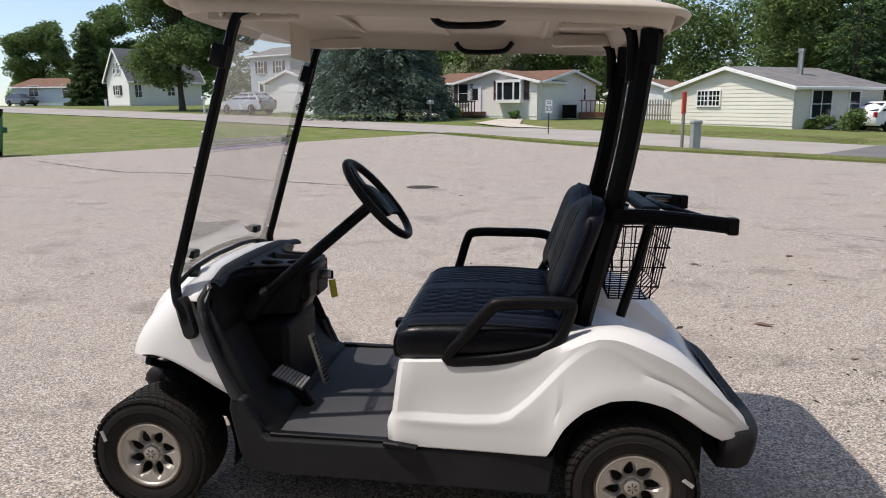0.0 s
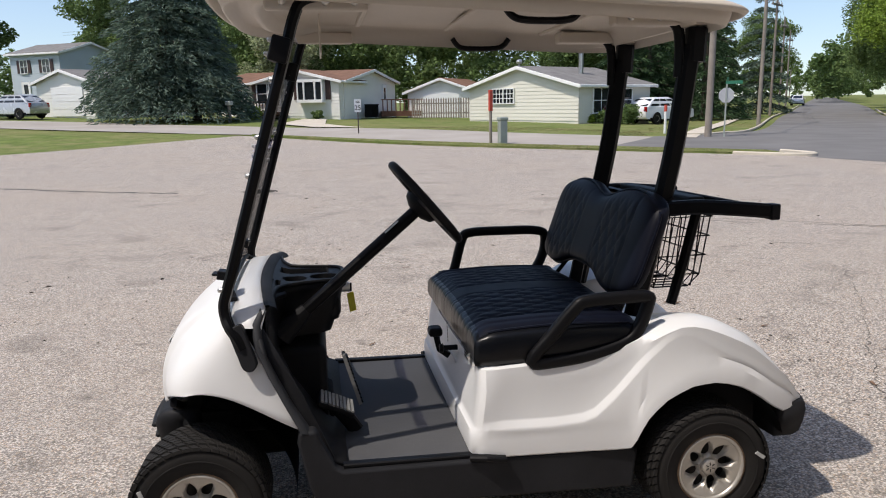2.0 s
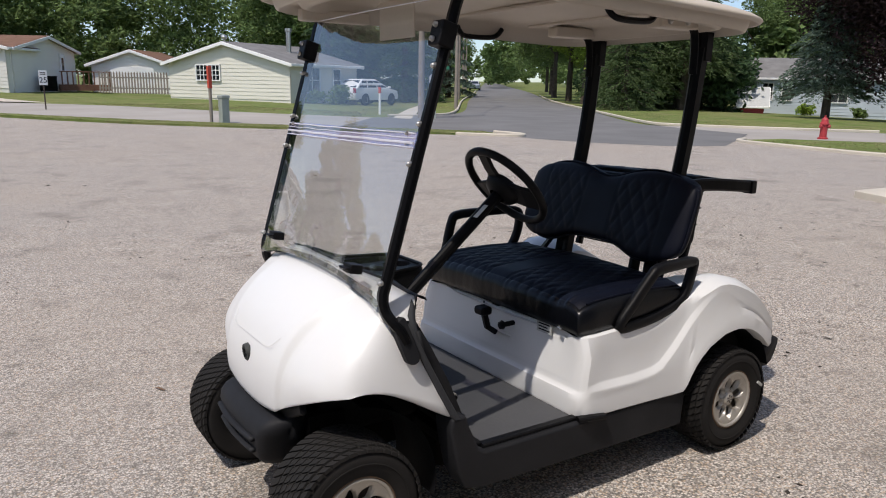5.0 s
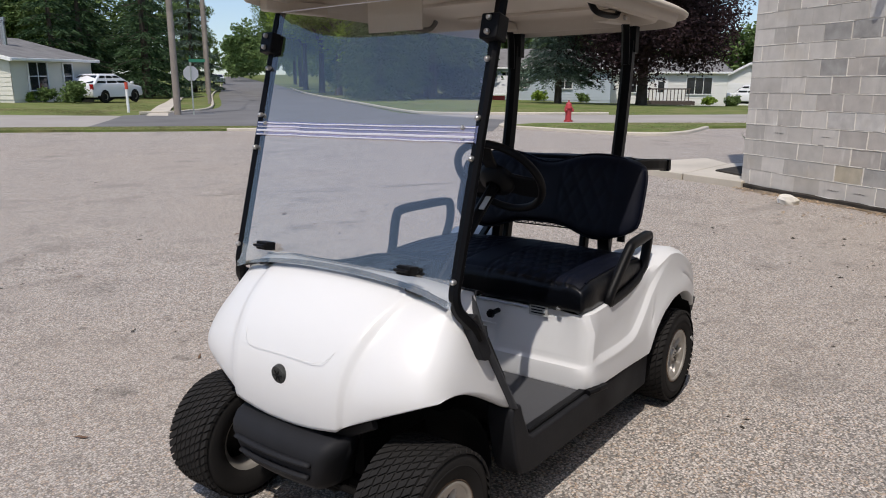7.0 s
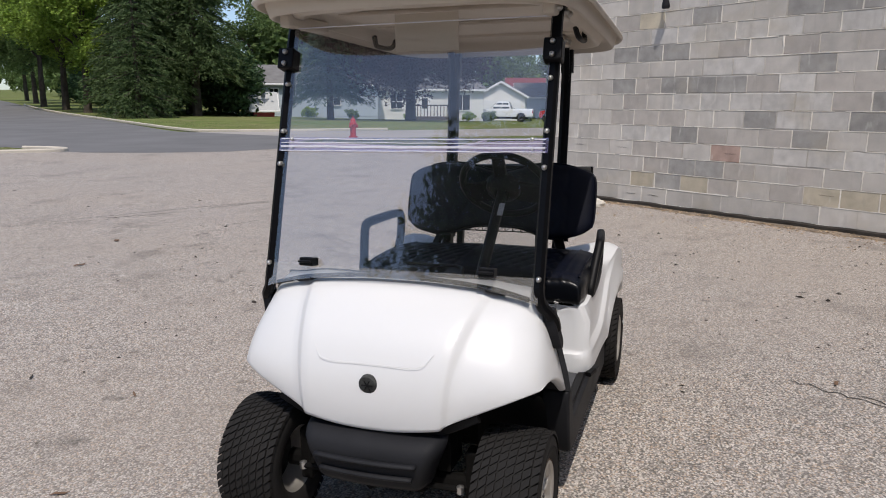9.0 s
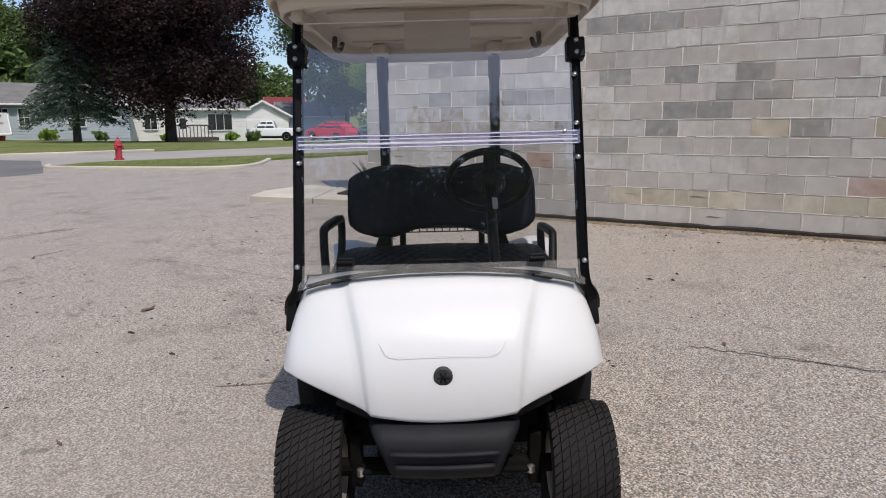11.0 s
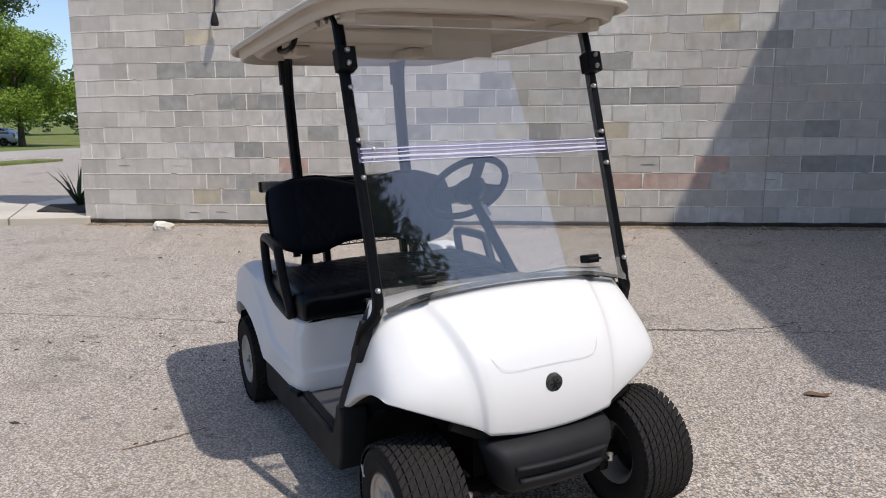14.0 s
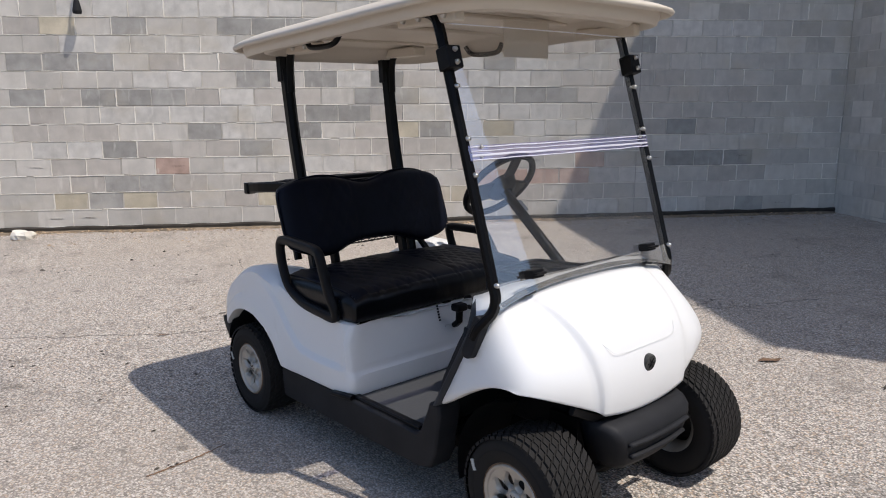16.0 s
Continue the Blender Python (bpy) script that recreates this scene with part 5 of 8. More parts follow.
car(at_ground(-65.6, -16.2, 278), "pickup_truck", CAR_WHITE, 5.6, 1.95, 1.8,
              [(-2.8, 0.55, 1.05), (-2.72, 0.45, 1.15), (-0.7, 0.42, 1.16), (-0.6, 0.42, 1.14), (1.2, 0.42, 1.12), (2.5, 0.45, 1.05), (2.8, 0.5, 0.8)],
              (-0.75, -0.5, 0.6, 1.25, 1.1, 1.75), "white pickup truck parked before the garage", "pickup truck", 0.38)

# ---- trees ----
conifer("spruce", at_ground(9.7, -48.4, 0), 14.2, 5.3, LEAF_BLUE, "broad blue spruce before the ranch house", 3, skirt=0.115, per=74, leaf=0.25, tiers=19)
conifer("spruce", at_ground(8.3, -50.2, 70), 12.2, 3.9, LEAF_BLUE, "broad blue spruce before the ranch house", 2, skirt=0.13, per=60, leaf=0.25, tiers=16)
broadleaf("maple", at_ground(29.3, -59.6, 0), 14.2, 4.5, LEAF, "large round maple beside the street", 4, bare=0.1, clumps=300, leaf=0.27, lobes=11)
broadleaf("tree", at_ground(72.5, -104.5, 0), 12.5, 5.2, LEAF, "tall leafy tree behind the low house", 5, clumps=150, leaf=0.4)
broadleaf("tree", at_ground(62.0, -104.0, 40), 14.5, 4.8, LEAF, "tall leafy tree behind the low house", 6, clumps=150, leaf=0.4)
conifer("arborvitae", at_ground(50.8, -80.9, 0), 9.4, 2.6, LEAF_FIR, "dense dark evergreen beside the farmhouse", 7, skirt=0.02, droop=0.05, leaf=0.3, per=110, tiers=30)
broadleaf("tree", at_ground(25.8, -60.6, 0), 11.5, 2.5, LEAF, "slender leafy tree beside the large maple", 12, bare=0.2, trunk_r=0.14, clumps=150, leaf=0.26)
broadleaf("tree", at_ground(20.5, -83.0, 0), 14.5, 5.6, LEAF, "leafy tree rising over the garage wing", 8, clumps=130, leaf=0.3)
broadleaf("catalpa", at_ground(2.5, -66.0, 0), 9.2, 4.2, LEAF_BLOOM, "catalpa with pale blossom behind the ranch house", 9, clumps=110, leaf=0.3)
broadleaf("tree", at_ground(-22.0, -55.5, 0), 12.5, 5.0, LEAF, "dark leafy tree behind the cream house", 10, clumps=140, leaf=0.32)
for k, (tx, ty, th, tr) in enumerate([(-24.6, -50.5, 11.5, 3.0), (-28.0, -48.2, 12.5, 3.0), (-27.0, -54.0, 13, 3.2), (-31.2, -53.0, 12, 3.0), (-21.8, -48.8, 10.5, 2.8), (-33.6, -57.5, 13, 3.2)]):
    conifer("spruce", at_ground(tx, ty, k * 50), th, tr, LEAF_DARK, "dark spruce in a dense row", 20 + k, leaf=0.26, per=44)
conifer("spruce", at_ground(-41.0, -61.5, 0), 13, 2.9, LEAF_BLUE, "blue spruce beside the power poles", 30, leaf=0.28)
ROADSIDE = [(-36.2, -33.0, 9.0, 2.5, "c"), (-43.0, -38.3, 14.5, 4.2, "f"), (-42.4, -43.2, 12.5, 4.6, "b"), (-46.5, -37.0, 13.5, 4.4, "d"), (-46.5, -49.5, 12.5, 4.8, "b"),
            (-55.0, -61.0, 14.0, 5.2, "d"), (-42.9, -33.6, 15.5, 3.9, "g"), (-48.5, -41.5, 13.0, 3.6, "f"), (-67.0, -75.0, 15, 6, "d"), (-82, -93, 16, 6, "d"), (-66.0, -100.0, 14, 5.0, "d"), (-60.5, -38.5, 13.0, 5.0, "d"), (-39.6, -35.6, 13.5, 3.6, "f")]
for k, (tx, ty, th, tr, what) in enumerate(ROADSIDE):
    if what == "c":
        conifer("spruce", at_ground(tx, ty, k * 40), th, tr, LEAF_FIR, "small dark blue-green spruce beside the side road", 40 + k, leaf=0.2, per=64, tiers=16)
    elif what in "fg":
        conifer("fir", at_ground(tx, ty, k * 40), th, tr, LEAF_FIR, "tall dark green fir beside the side road", 40 + k, skirt=0.17 if what == "f" else 0.24, leaf=0.24, per=62, tiers=19, droop=0.34)
    else:
        broadleaf("tree", at_ground(tx, ty, k * 40), th, tr, LEAF_BRIGHT if what == "b" else LEAF, "leafy street tree beside the side road", 40 + k, clumps=150, leaf=0.26)
conifer("spruce", at_ground(-41.8, -22.2, 0), 9.8, 2.9, LEAF_BLUE, "broad green spruce before the grey-blue house", 60, skirt=0.2, per=70, leaf=0.2, tiers=17, droop=0.3)
broadleaf("copper_maple", at_ground(-44.0, -17.3, 0), 12.4, 6.9, LEAF_PURPLE, "huge dark purple maple on the lawn", 61, bare=0.17, trunk_r=0.34, clumps=460, per=50, leaf=0.22, lobes=10)
broadleaf("maple", at_ground(-72.0, -5.0, 0), 11.0, 5.0, LEAF_BRIGHT, "bright green maple beside the red car", 62, bare=0.16, clumps=180, leaf=0.25)
broadleaf("poplar", at_ground(-82.0, -11.0, 0), 21.0, 8.4, LEAF_FIR, "tall spreading poplar behind the drive", 63, bare=0.12, clumps=420, leaf=0.34, lobes=11)
rng_w = random.Random(3)
woods("far_woods", [(-6 + k * -3.6 + rng_w.uniform(-1, 1), -70 + k * 0.4 + rng_w.uniform(-3, 3), rng_w.uniform(10, 14), 4.6) for k in range(-5, 9)] + [(-30 + k * 5, -80 + rng_w.uniform(-3, 3), rng_w.uniform(11, 15), 5.0) for k in range(0, 10)], LEAF, "leafy woods behind the houses", 70)
woods("far_woods", [(30 + k * 9, -112 - k * 6 + rng_w.uniform(-4, 4), rng_w.uniform(7, 10), 6.5) for k in range(0, 12)], LEAF, "far leafy trees beyond the farmhouse", 71, 0.6)
woods("far_woods", [(-96 - k * 9 + rng_w.uniform(-2, 2), -40 + k * 3.0 + rng_w.uniform(-3, 3), rng_w.uniform(9, 14), 6.5) for k in range(0, 4)]
      + [(-118, -38 + k * 8, rng_w.uniform(8, 12), 6) for k in range(8)], LEAF, "far leafy trees west of the street", 72, 0.6)
woods("far_woods", [(-100 - k * 13, -128 - k * 17 + rng_w.uniform(-3, 3), rng_w.uniform(11, 15), 6.5) for k in range(9)]
      + [(-120 - k * 13, -118 - k * 17 + rng_w.uniform(-3, 3), rng_w.uniform(11, 15), 6.5) for k in range(9)]
      + [(-250 + k * 12, -345 - k * 8, 15, 8) for k in range(-3, 4)], LEAF, "far street trees closing the view", 73, 0.7)

woods("far_woods", [(-62 - k * 7 + rng_w.uniform(-2, 2), -52 - k * 8 + rng_w.uniform(-2, 2), rng_w.uniform(6, 9), 4.6) for k in range(0, 14)], LEAF, "understorey and hedges behind the street trees", 74, 0.8)
woods("far_woods", [(-50 - k * 2.6 + rng_w.uniform(-1, 1), -40.5 - k * 3.4 + rng_w.uniform(-1, 1), rng_w.uniform(4, 6.5), 3.2) for k in range(0, 12)] + [(-46.5 - k * 2.4, -32.8 - k * 2.0, rng_w.uniform(4, 6), 2.6) for k in range(0, 4)], LEAF_DARK, "dark undergrowth behind the roadside trees", 90, 0.45)
woods("far_woods", [(-60 - k * 6, -36 - k * 1.5 + rng_w.uniform(-2, 2), rng_w.uniform(7, 11), 4.6) for k in range(0, 8)], LEAF, "dark trees behind the pale houses", 75, 0.8)
woods("far_woods", [(-30 - k * 5, -66 - k * 9 + rng_w.uniform(-2, 2), rng_w.uniform(9, 13), 4.6) for k in range(0, 9)], LEAF, "leafy trees behind the power poles", 76, 0.8)
woods("far_woods", [(14 + k * 8, -86 - k * 3 + rng_w.uniform(-2, 2), rng_w.uniform(11, 15), 5.2) for k in (-3, -2, -1, 0, 1, 4)], LEAF, "leafy trees behind the two-storey house", 77, 0.8)

# trees closing the lot's far side, mirrored in the windshield
woods("far_woods", [(27 * math.cos(radians(az)), 27 * math.sin(radians(az)), h, 3.6) for az, h in ((-18, 16.5), (-15, 17.5), (-11, 19.0), (-7, 19.5), (-3, 19.5), (2, 20.0), (6, 20.0), (10, 19.5), (13.5, 18.5), (16.5, 16.5))] + [(31 * math.cos(radians(az)), 31 * math.sin(radians(az)), h, 3.8) for az, h in ((-12, 19.0), (-8, 20.5), (-4, 21.5), (0, 21.5), (4, 22.0), (8, 22.0), (12, 20.5), (15, 18.5))] + [(40 - k * 9, 46 + rng_w.uniform(0, 5), rng_w.uniform(11, 16), 5.0) for k in range(0, 4)], LEAF_DARK, "tall trees along the far side of the lot", 78, 0.5)

woods("far_woods", [(-190 + 0.8 * d - 0.6 * abs(d) * 0.3, -252 - 0.6 * d - 0.8 * abs(d) * 0.3, rng_w.uniform(14, 22), 8.0) for d in (-60, -48, -36, -25, -15, 15, 25, 36, 48, 60)]
      + [(-262 + 0.8 * d, -348 - 0.6 * d, rng_w.uniform(18, 26), 10.0) for d in (-30, -15, 0, 15, 30)], LEAF, "far trees at the end of the side road", 79, 0.9)


def bush(x, y, r, mat, label, seed):
    rng = np.random.default_rng(seed)
    centres = [np.array([math.cos(a) * r * q, math.sin(a) * r * q, r * h]) for a, q, h in zip(rng.uniform(0, 6.28, 40), rng.uniform(0.1, 0.8, 40), rng.uniform(0.15, 0.95, 40))]
    v, t = leaf_cloud(centres, 26, r * 0.3, 0.07 + 0.05 * r, rng)
    ob = new("shrub", cloud_mesh("shrub", v, t, mat))
    ob.matrix_world = at_ground(x, y, 0)
    return tagged(ob, label, "shrub")


bush(-17.6, -38.2, 1.0, LEAF, "rounded green shrub beside the cream house", 80)
for k, (bx, by) in enumerate([(-15.6, -39.2), (-16.3, -38.6), (4.6, -51.0), (0.2, -50.8), (-59.8, -17.9), (-61.2, -16.4), (-56.5, -22.3), (-53, -26), (-50.5, -28.6), (-65.4, -13.9)]):
    bush(bx, by, 0.5 + 0.12 * (k % 3), LEAF if k % 2 else LEAF_BRIGHT, "low garden shrub by a house wall", 81 + k)


# ---- beside the block building: raised pad, footing, litter ----
def pad(poly, name, label, category, h, mat):
    bm = bmesh.new()
    lo = [bm.verts.new((x, y, ground_z(x, y) - 0.1)) for x, y in poly]
    hi = [bm.verts.new((x, y, ground_z(x, y) + h)) for x, y in poly]
    bm.faces.new(hi)
    for k in range(len(poly)):
        bm.faces.new((lo[k], lo[(k + 1) % len(poly)], hi[(k + 1) % len(poly)], hi[k]))
    return part(name, bm, mat, kind="structure", bevel=0.015, label=label, category=category)


# sidewalk pad in two cast slabs
pad([(-7.98, -1.1), (-8.42, -2.05), (-10.2, -1.9), (-11.4, -0.9), (-11.2, 0.4), (-8.6, -0.9)], "pavement", "cast concrete pavement slab by the wall's end", "pavement", 0.1, CONCRETE)
pad([(-8.43, -2.07), (-8.99, -3.2), (-9.8, -3.15), (-10.9, -2.5), (-10.2, -1.92)], "pavement", "cast concrete pavement slab by the wall's end", "pavement", 0.1, CONCRETE)
pad([(-8.45, -1.15), (-8.95, -1.75), (-9.7, -1.6), (-9.5, -0.75), (-8.7, -0.8)], "planting_bed", "dark bare soil bed by the wall's end", "soil", 0.125, FOOTING)
# low strip at the wall's foot, its dark colour standing in for a shadow line
foot_rng = random.Random(41)
rows = []
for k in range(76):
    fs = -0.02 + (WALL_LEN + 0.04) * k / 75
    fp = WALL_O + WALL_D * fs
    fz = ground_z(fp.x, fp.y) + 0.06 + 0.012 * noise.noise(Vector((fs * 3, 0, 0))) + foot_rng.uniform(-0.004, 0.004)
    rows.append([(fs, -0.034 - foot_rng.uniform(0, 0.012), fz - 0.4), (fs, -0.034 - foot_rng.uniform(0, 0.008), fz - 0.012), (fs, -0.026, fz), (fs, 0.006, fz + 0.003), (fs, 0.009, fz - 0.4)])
foot = part("footing", grid(rows), FOOTING, kind="structure", label="footing along the wall's base, coloured near-black as a shadow gap", category="footing")
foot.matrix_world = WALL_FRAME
rngd = random.Random(12)
rows = []
for k in range(60):
    s = 0.1 + k * 0.19
    p = WALL_O + WALL_D * s
    w = 0.1 + 0.1 * noise.noise(Vector((s * 0.8, 3, 0))) + 0.07 * rngd.random()
    q0, q1, q2 = p + WALL_N * 0.03, p + WALL_N * (0.03 + w * 0.45), p + WALL_N * (0.03 + w)
    rows.append([(q.x, q.y, ground_z(q.x, q.y) + h) for q, h in ((q0, 0.012 + 0.01 * rngd.random()), (q1, 0.01 + 0.006 * rngd.random()), (q2, -0.004))])
tagged(part("dirt_edge", grid(rows), DIRT, smooth=True), "strip of dry dirt gathered along the wall's foot", "dirt", kind="stuff")
# dry leaf litter and grit swept against the wall
LITTER = material("dry_litter", (0.36, 0.26, 0.165), 0.95, spec=0.1, scale=6, fine=60, var=0.3, bump=0.2, island=0.65)
lv, lf_ = [], []
for k in range(2600):
    s = rngd.uniform(0.0, 11.2)
    d = 0.035 + abs(rngd.gauss(0, 0.13)) * (0.6 + 0.8 * abs(noise.noise(Vector((s * 0.7, 8, 0)))))
    if k % 6 == 0:
        d += rngd.uniform(0, 0.9)
    p = WALL_O + WALL_D * s + WALL_N * d
    r = rngd.uniform(0.006, 0.017) * (1.5 if rngd.random() < 0.12 else 1.0)
    a, z = rngd.uniform(0, 6.28), ground_z(p.x, p.y) + 0.014 * max(0.0, 1 - d / 0.2)
    n = len(lv)
    lv += [(p.x + math.cos(a + q) * r * f, p.y + math.sin(a + q) * r * f, z + h * r) for q, f, h in ((0, 1.3, 0.1), (1.7, 0.6, 0.3), (3.14, 1.2, 0.1), (4.6, 0.7, 0.2), (0, 0.1, 0.7))]
    lf_ += [(n, n + 1, n + 4), (n + 1, n + 2, n + 4), (n + 2, n + 3, n + 4), (n + 3, n, n + 4)]
tagged(new("leaf_litter", mesh_from("leaf_litter", lv, lf_, LITTER)), "brown dry litter and grit along the wall's foot", "litter", kind="stuff")
stone = part("stone", lathe(bmesh.new(), [(0.001, 0.1), (0.08, 0.09), (0.11, 0.05), (0.1, 0.0), (0.001, -0.02)], 12, "z"), STONE, label="pale broken concrete lump by the wall", category="stone")
for v in stone.data.vertices:
    v.co += Vector((noise.noise(v.co * 14), noise.noise(v.co * 14 + Vector((5, 0, 0))), noise.noise(v.co * 14 + Vector((9, 0, 0))))) * 0.025
    v.co.x *= 1.3
stone.matrix_world = at_ground(-6.97, -0.29, 55, 0.0)
lamp = thing("wall_lamp", WALL_FRAME @ pose(2.0, -0.01, 2.48), "dark bracket lamp fixed high on the block wall", "lamp")
part("bracket", tube(bmesh.new(), [(0, 0, 0.35), (0, -0.06, 0.3), (0, -0.1, 0.12)], 0.012, 8), GREY_PLASTIC, lamp)
part("shade", lathe(bmesh.new(), [(0.015, 0.14), (0.03, 0.1), (0.05, 0.0), (0.045, -0.03), (0.001, -0.035)], 16, "z", Matrix.Translation((0, -0.1, 0))), GREY_PLASTIC, lamp)
part("plate", boxes((-0.04, 0.04, -0.02, 0.0, 0.3, 0.42)), GREY_PLASTIC, lamp, bevel=0.005)
yucca = thing("yucca", at_ground(-9.35, -1.2, 0, 0.1), "small spiky yucca by the pavement slab", "plant")
for k in range(22):
    a, el, l = rngd.uniform(0, 6.28), rngd.uniform(0.5, 1.3), rngd.uniform(0.4, 0.75)
    tip = Vector((math.cos(a) * math.cos(el) * l, math.sin(a) * math.cos(el) * l, math.sin(el) * l))
    part("blade", tube(bmesh.new(), spline([(0, 0, 0), tip * 0.5 + Vector((0, 0, 0.06)), tip], 3), 0, 4, flat=0.3, radii=[0.02, 0.022, 0.022, 0.02, 0.016, 0.01, 0.003]), LEAF_DARK, yucca)
manhole = thing("manhole_cover", at_ground(1.5, -11.2, 0, -0.012), "dark iron drain cover set in the asphalt", "manhole")
part("cover", lathe(bmesh.new(), [(0.001, 0.016), (0.28, 0.016), (0.29, 0.01), (0.34, 0.014), (0.36, 0.0)], 32, "z"), FOOTING, manhole)
TWIG = material("dead_leaf", (0.17, 0.1, 0.06), 0.9, scale=20, fine=90, var=0.3)
for k in range(24):
    px, py = rngd.uniform(-4.5, 4.0), rngd.uniform(-5.0, 2.2)
    if -1.4 < px < 1.3 and -0.8 < py < 0.8 or math.hypot(px - 2.6, py) < 0.3:
        continue
    l = rngd.uniform(0.02, 0.05)
    kind = rngd.random() < 0.45
    lf = mesh_from("dead_leaf", [(-l, 0, 0.002), (-l * 0.3, -l * 0.22, 0.008), (l * 0.5, -l * 0.16, 0.004), (l, 0, 0.01), (l * 0.4, l * 0.2, 0.005), (-l * 0.4, l * 0.2, 0.009)], [(0, 1, 5), (1, 2, 4, 5), (2, 3, 4)], TWIG if kind else FOOTING)
    ob = new("dead_leaf", lf)
    ob.matrix_world = at_ground(px, py, rngd.uniform(0, 360), 0.001)
    tagged(ob, "small dry brown leaf lying on the asphalt" if kind else "small dark scrap of bark on the asphalt", "leaf", "litter on the lot")
# hairline cracks and one old tar seam
CRACK = material("tar_seam", (0.085, 0.078, 0.07), 0.85, scale=3, fine=40, var=0.25, bump=0.2)


def crack(path, w, seed, jitter=0.08, mat=None):
    r = random.Random(seed)
    pts = spline([(x, y, 0) for x, y in path], 14)
    rows = []
    for k, p in enumerate(pts):
        d = (pts[min(k + 1, len(pts) - 1)] - pts[max(k - 1, 0)]).normalized()
        n = Vector((-d.y, d.x, 0))
        q = p + n * r.uniform(-jitter, jitter) * 0.3
        ww = w * r.uniform(0.3, 1.2)
        rows.append([(a.x, a.y, ground_z(a.x, a.y) + h) for a, h in ((q - n * ww, 0.003), (q, 0.005), (q + n * ww, 0.003))])
    return part("asphalt_crack", grid(rows), mat or CRACK, LOT)


crack([(14.0, -17.65), (10.96, -15.3), (9.16, -14.06), (7.44, -13.75), (4.27, -11.98), (2.94, -11.41)], 0.07, 1, 0.2)
crack([(-3.4, -6.6), (-4.0, -6.3), (-5.1, -5.6), (-6.2, -4.8)], 0.006, 2)
crack([(-4.06, -2.9), (-3.4, -1.9), (-2.92, -1.26), (-2.42, -0.58), (-2.0, 0.05)], 0.0018, 3)
crack([(-1.03, 1.43), (-0.8, 1.8), (-0.44, 2.5), (-0.38, 2.9)], 0.006, 4)
crack([(-0.9, 1.72), (-0.55, 2.25), (-0.3, 2.62), (-0.1, 3.0), (0.12, 3.5)], 0.003, 5)
crack([(-4.3, -5.95), (-4.6, -5.65), (-4.98, -5.38)], 0.009, 7)
crack([(-5.36, -5.24), (-5.8, -4.98), (-6.25, -4.67)], 0.009, 8)
crack([(-3.6, -6.3), (-3.85, -6.15), (-4.1, -5.98)], 0.008, 9)
crack([(-4.2, -4.2), (-4.4, -4.12), (-4.66, -4.0)], 0.007, 10)
crack([(-0.5, -1.16), (-0.52, -0.97), (-0.56, -0.81)], 0.005, 6, 0.012, TWIG)
for px, py, l in ((0.5, 1.9, 0.07), (-2.06, -2.13, 0.07), (-2.07, -4.16, 0.06), (-3.1, -4.7, 0.07)):
    lf = mesh_from("dead_leaf", [(-l, 0, 0.002), (-l * 0.3, -l * 0.35, 0.012), (l * 0.5, -l * 0.3, 0.006), (l, 0, 0.02), (l * 0.4, l * 0.3, 0.008), (-l * 0.4, l * 0.35, 0.014)], [(0, 1, 5), (1, 2, 4, 5), (2, 3, 4)], TWIG)
    ob = new("dead_leaf", lf)
    ob.matrix_world = at_ground(px, py, px * 100, 0.001)
    tagged(ob, "curled dry brown leaf lying on the asphalt", "leaf", "litter on the lot")

# ragged grass along the edges of lot, kerbs and lawns
TUFTS = [([(3.4, -33.6), (-12.6, -16.0), (-13.0, -17.6), (-9.6, -21.4), (-5, -26.2), (2.6, -33.2)], 0.05, 5000),
         ([(-17.7, -11.2), (-17.3, -9.1), (-16.9, -7), (-18.3, -5.5), (-20.6, -5.7), (-24.5, -1.5), (-25.2, -2.2), (-21.6, -8.0)], 0.07, 2500),
         ([(45, -2.4), (16.1, -19.3), (13.2, -24.8), (8.6, -29.3), (9.5, -31.5), (15.5, -27), (20, -23), (45, -9)], -0.05, 9000),
         ([(-15.0, -28.0), (-16.4, -27.8), (-20.9, -31.2), (-30, -43), (-28, -44), (-19, -36), (-13, -29.5)], -0.05, 2500),
         ([(-5, -31.8), (-9, -32.0), (-14.0, -27.8), (-15, -31), (-9.5, -37), (-4, -38)], -0.05, 3500),
         ([(-30.4, -29.0), (-24.4, -20.2), (-23.8, -18.2), (-25, -15.8), (-30, -10), (-33, -12), (-30, -18), (-33, -28)], -0.05, 4000)]


def inside(poly, x, y):
    odd = False
    for (ax, ay), (bx, by) in zip(poly, poly[1:] + poly[:1]):
        if (ay > y) != (by > y) and x < (bx - ax) * (y - ay) / (by - ay) + ax:
            odd = not odd
    return odd


tv, tf = [], []
rngt = random.Random(77)
for poly, off, count in TUFTS:
    xs, ys = [q[0] for q in poly], [q[1] for q in poly]
    done = 0
    while done < count:
        x, y = rngt.uniform(min(xs), max(xs)), rngt.uniform(min(ys), max(ys))
        if not inside(poly, x, y):
            continue
        done += 1
        z = ground_z(x, y) + off - 0.005
        a, h, w = rngt.uniform(0, 6.28), rngt.uniform(0.005, 0.016), rngt.uniform(0.03, 0.09)
        lean = rngt.uniform(-0.04, 0.04)
        n = len(tv)
        tv += [(x - math.cos(a) * w, y - math.sin(a) * w, z), (x + math.cos(a) * w, y + math.sin(a) * w, z), (x + lean + math.cos(a) * w * 0.6, y - lean, z + h), (x + lean, y + lean, z + h * 0.55), (x + lean - math.cos(a) * w * 0.7, y - lean, z + h * 0.9)]
        tf += [(n, n + 1, n + 2, n + 3), (n, n + 3, n + 4)]
tufts = new("grass_tufts", mesh_from("grass_tufts", tv, tf, GRASS_BLADE))
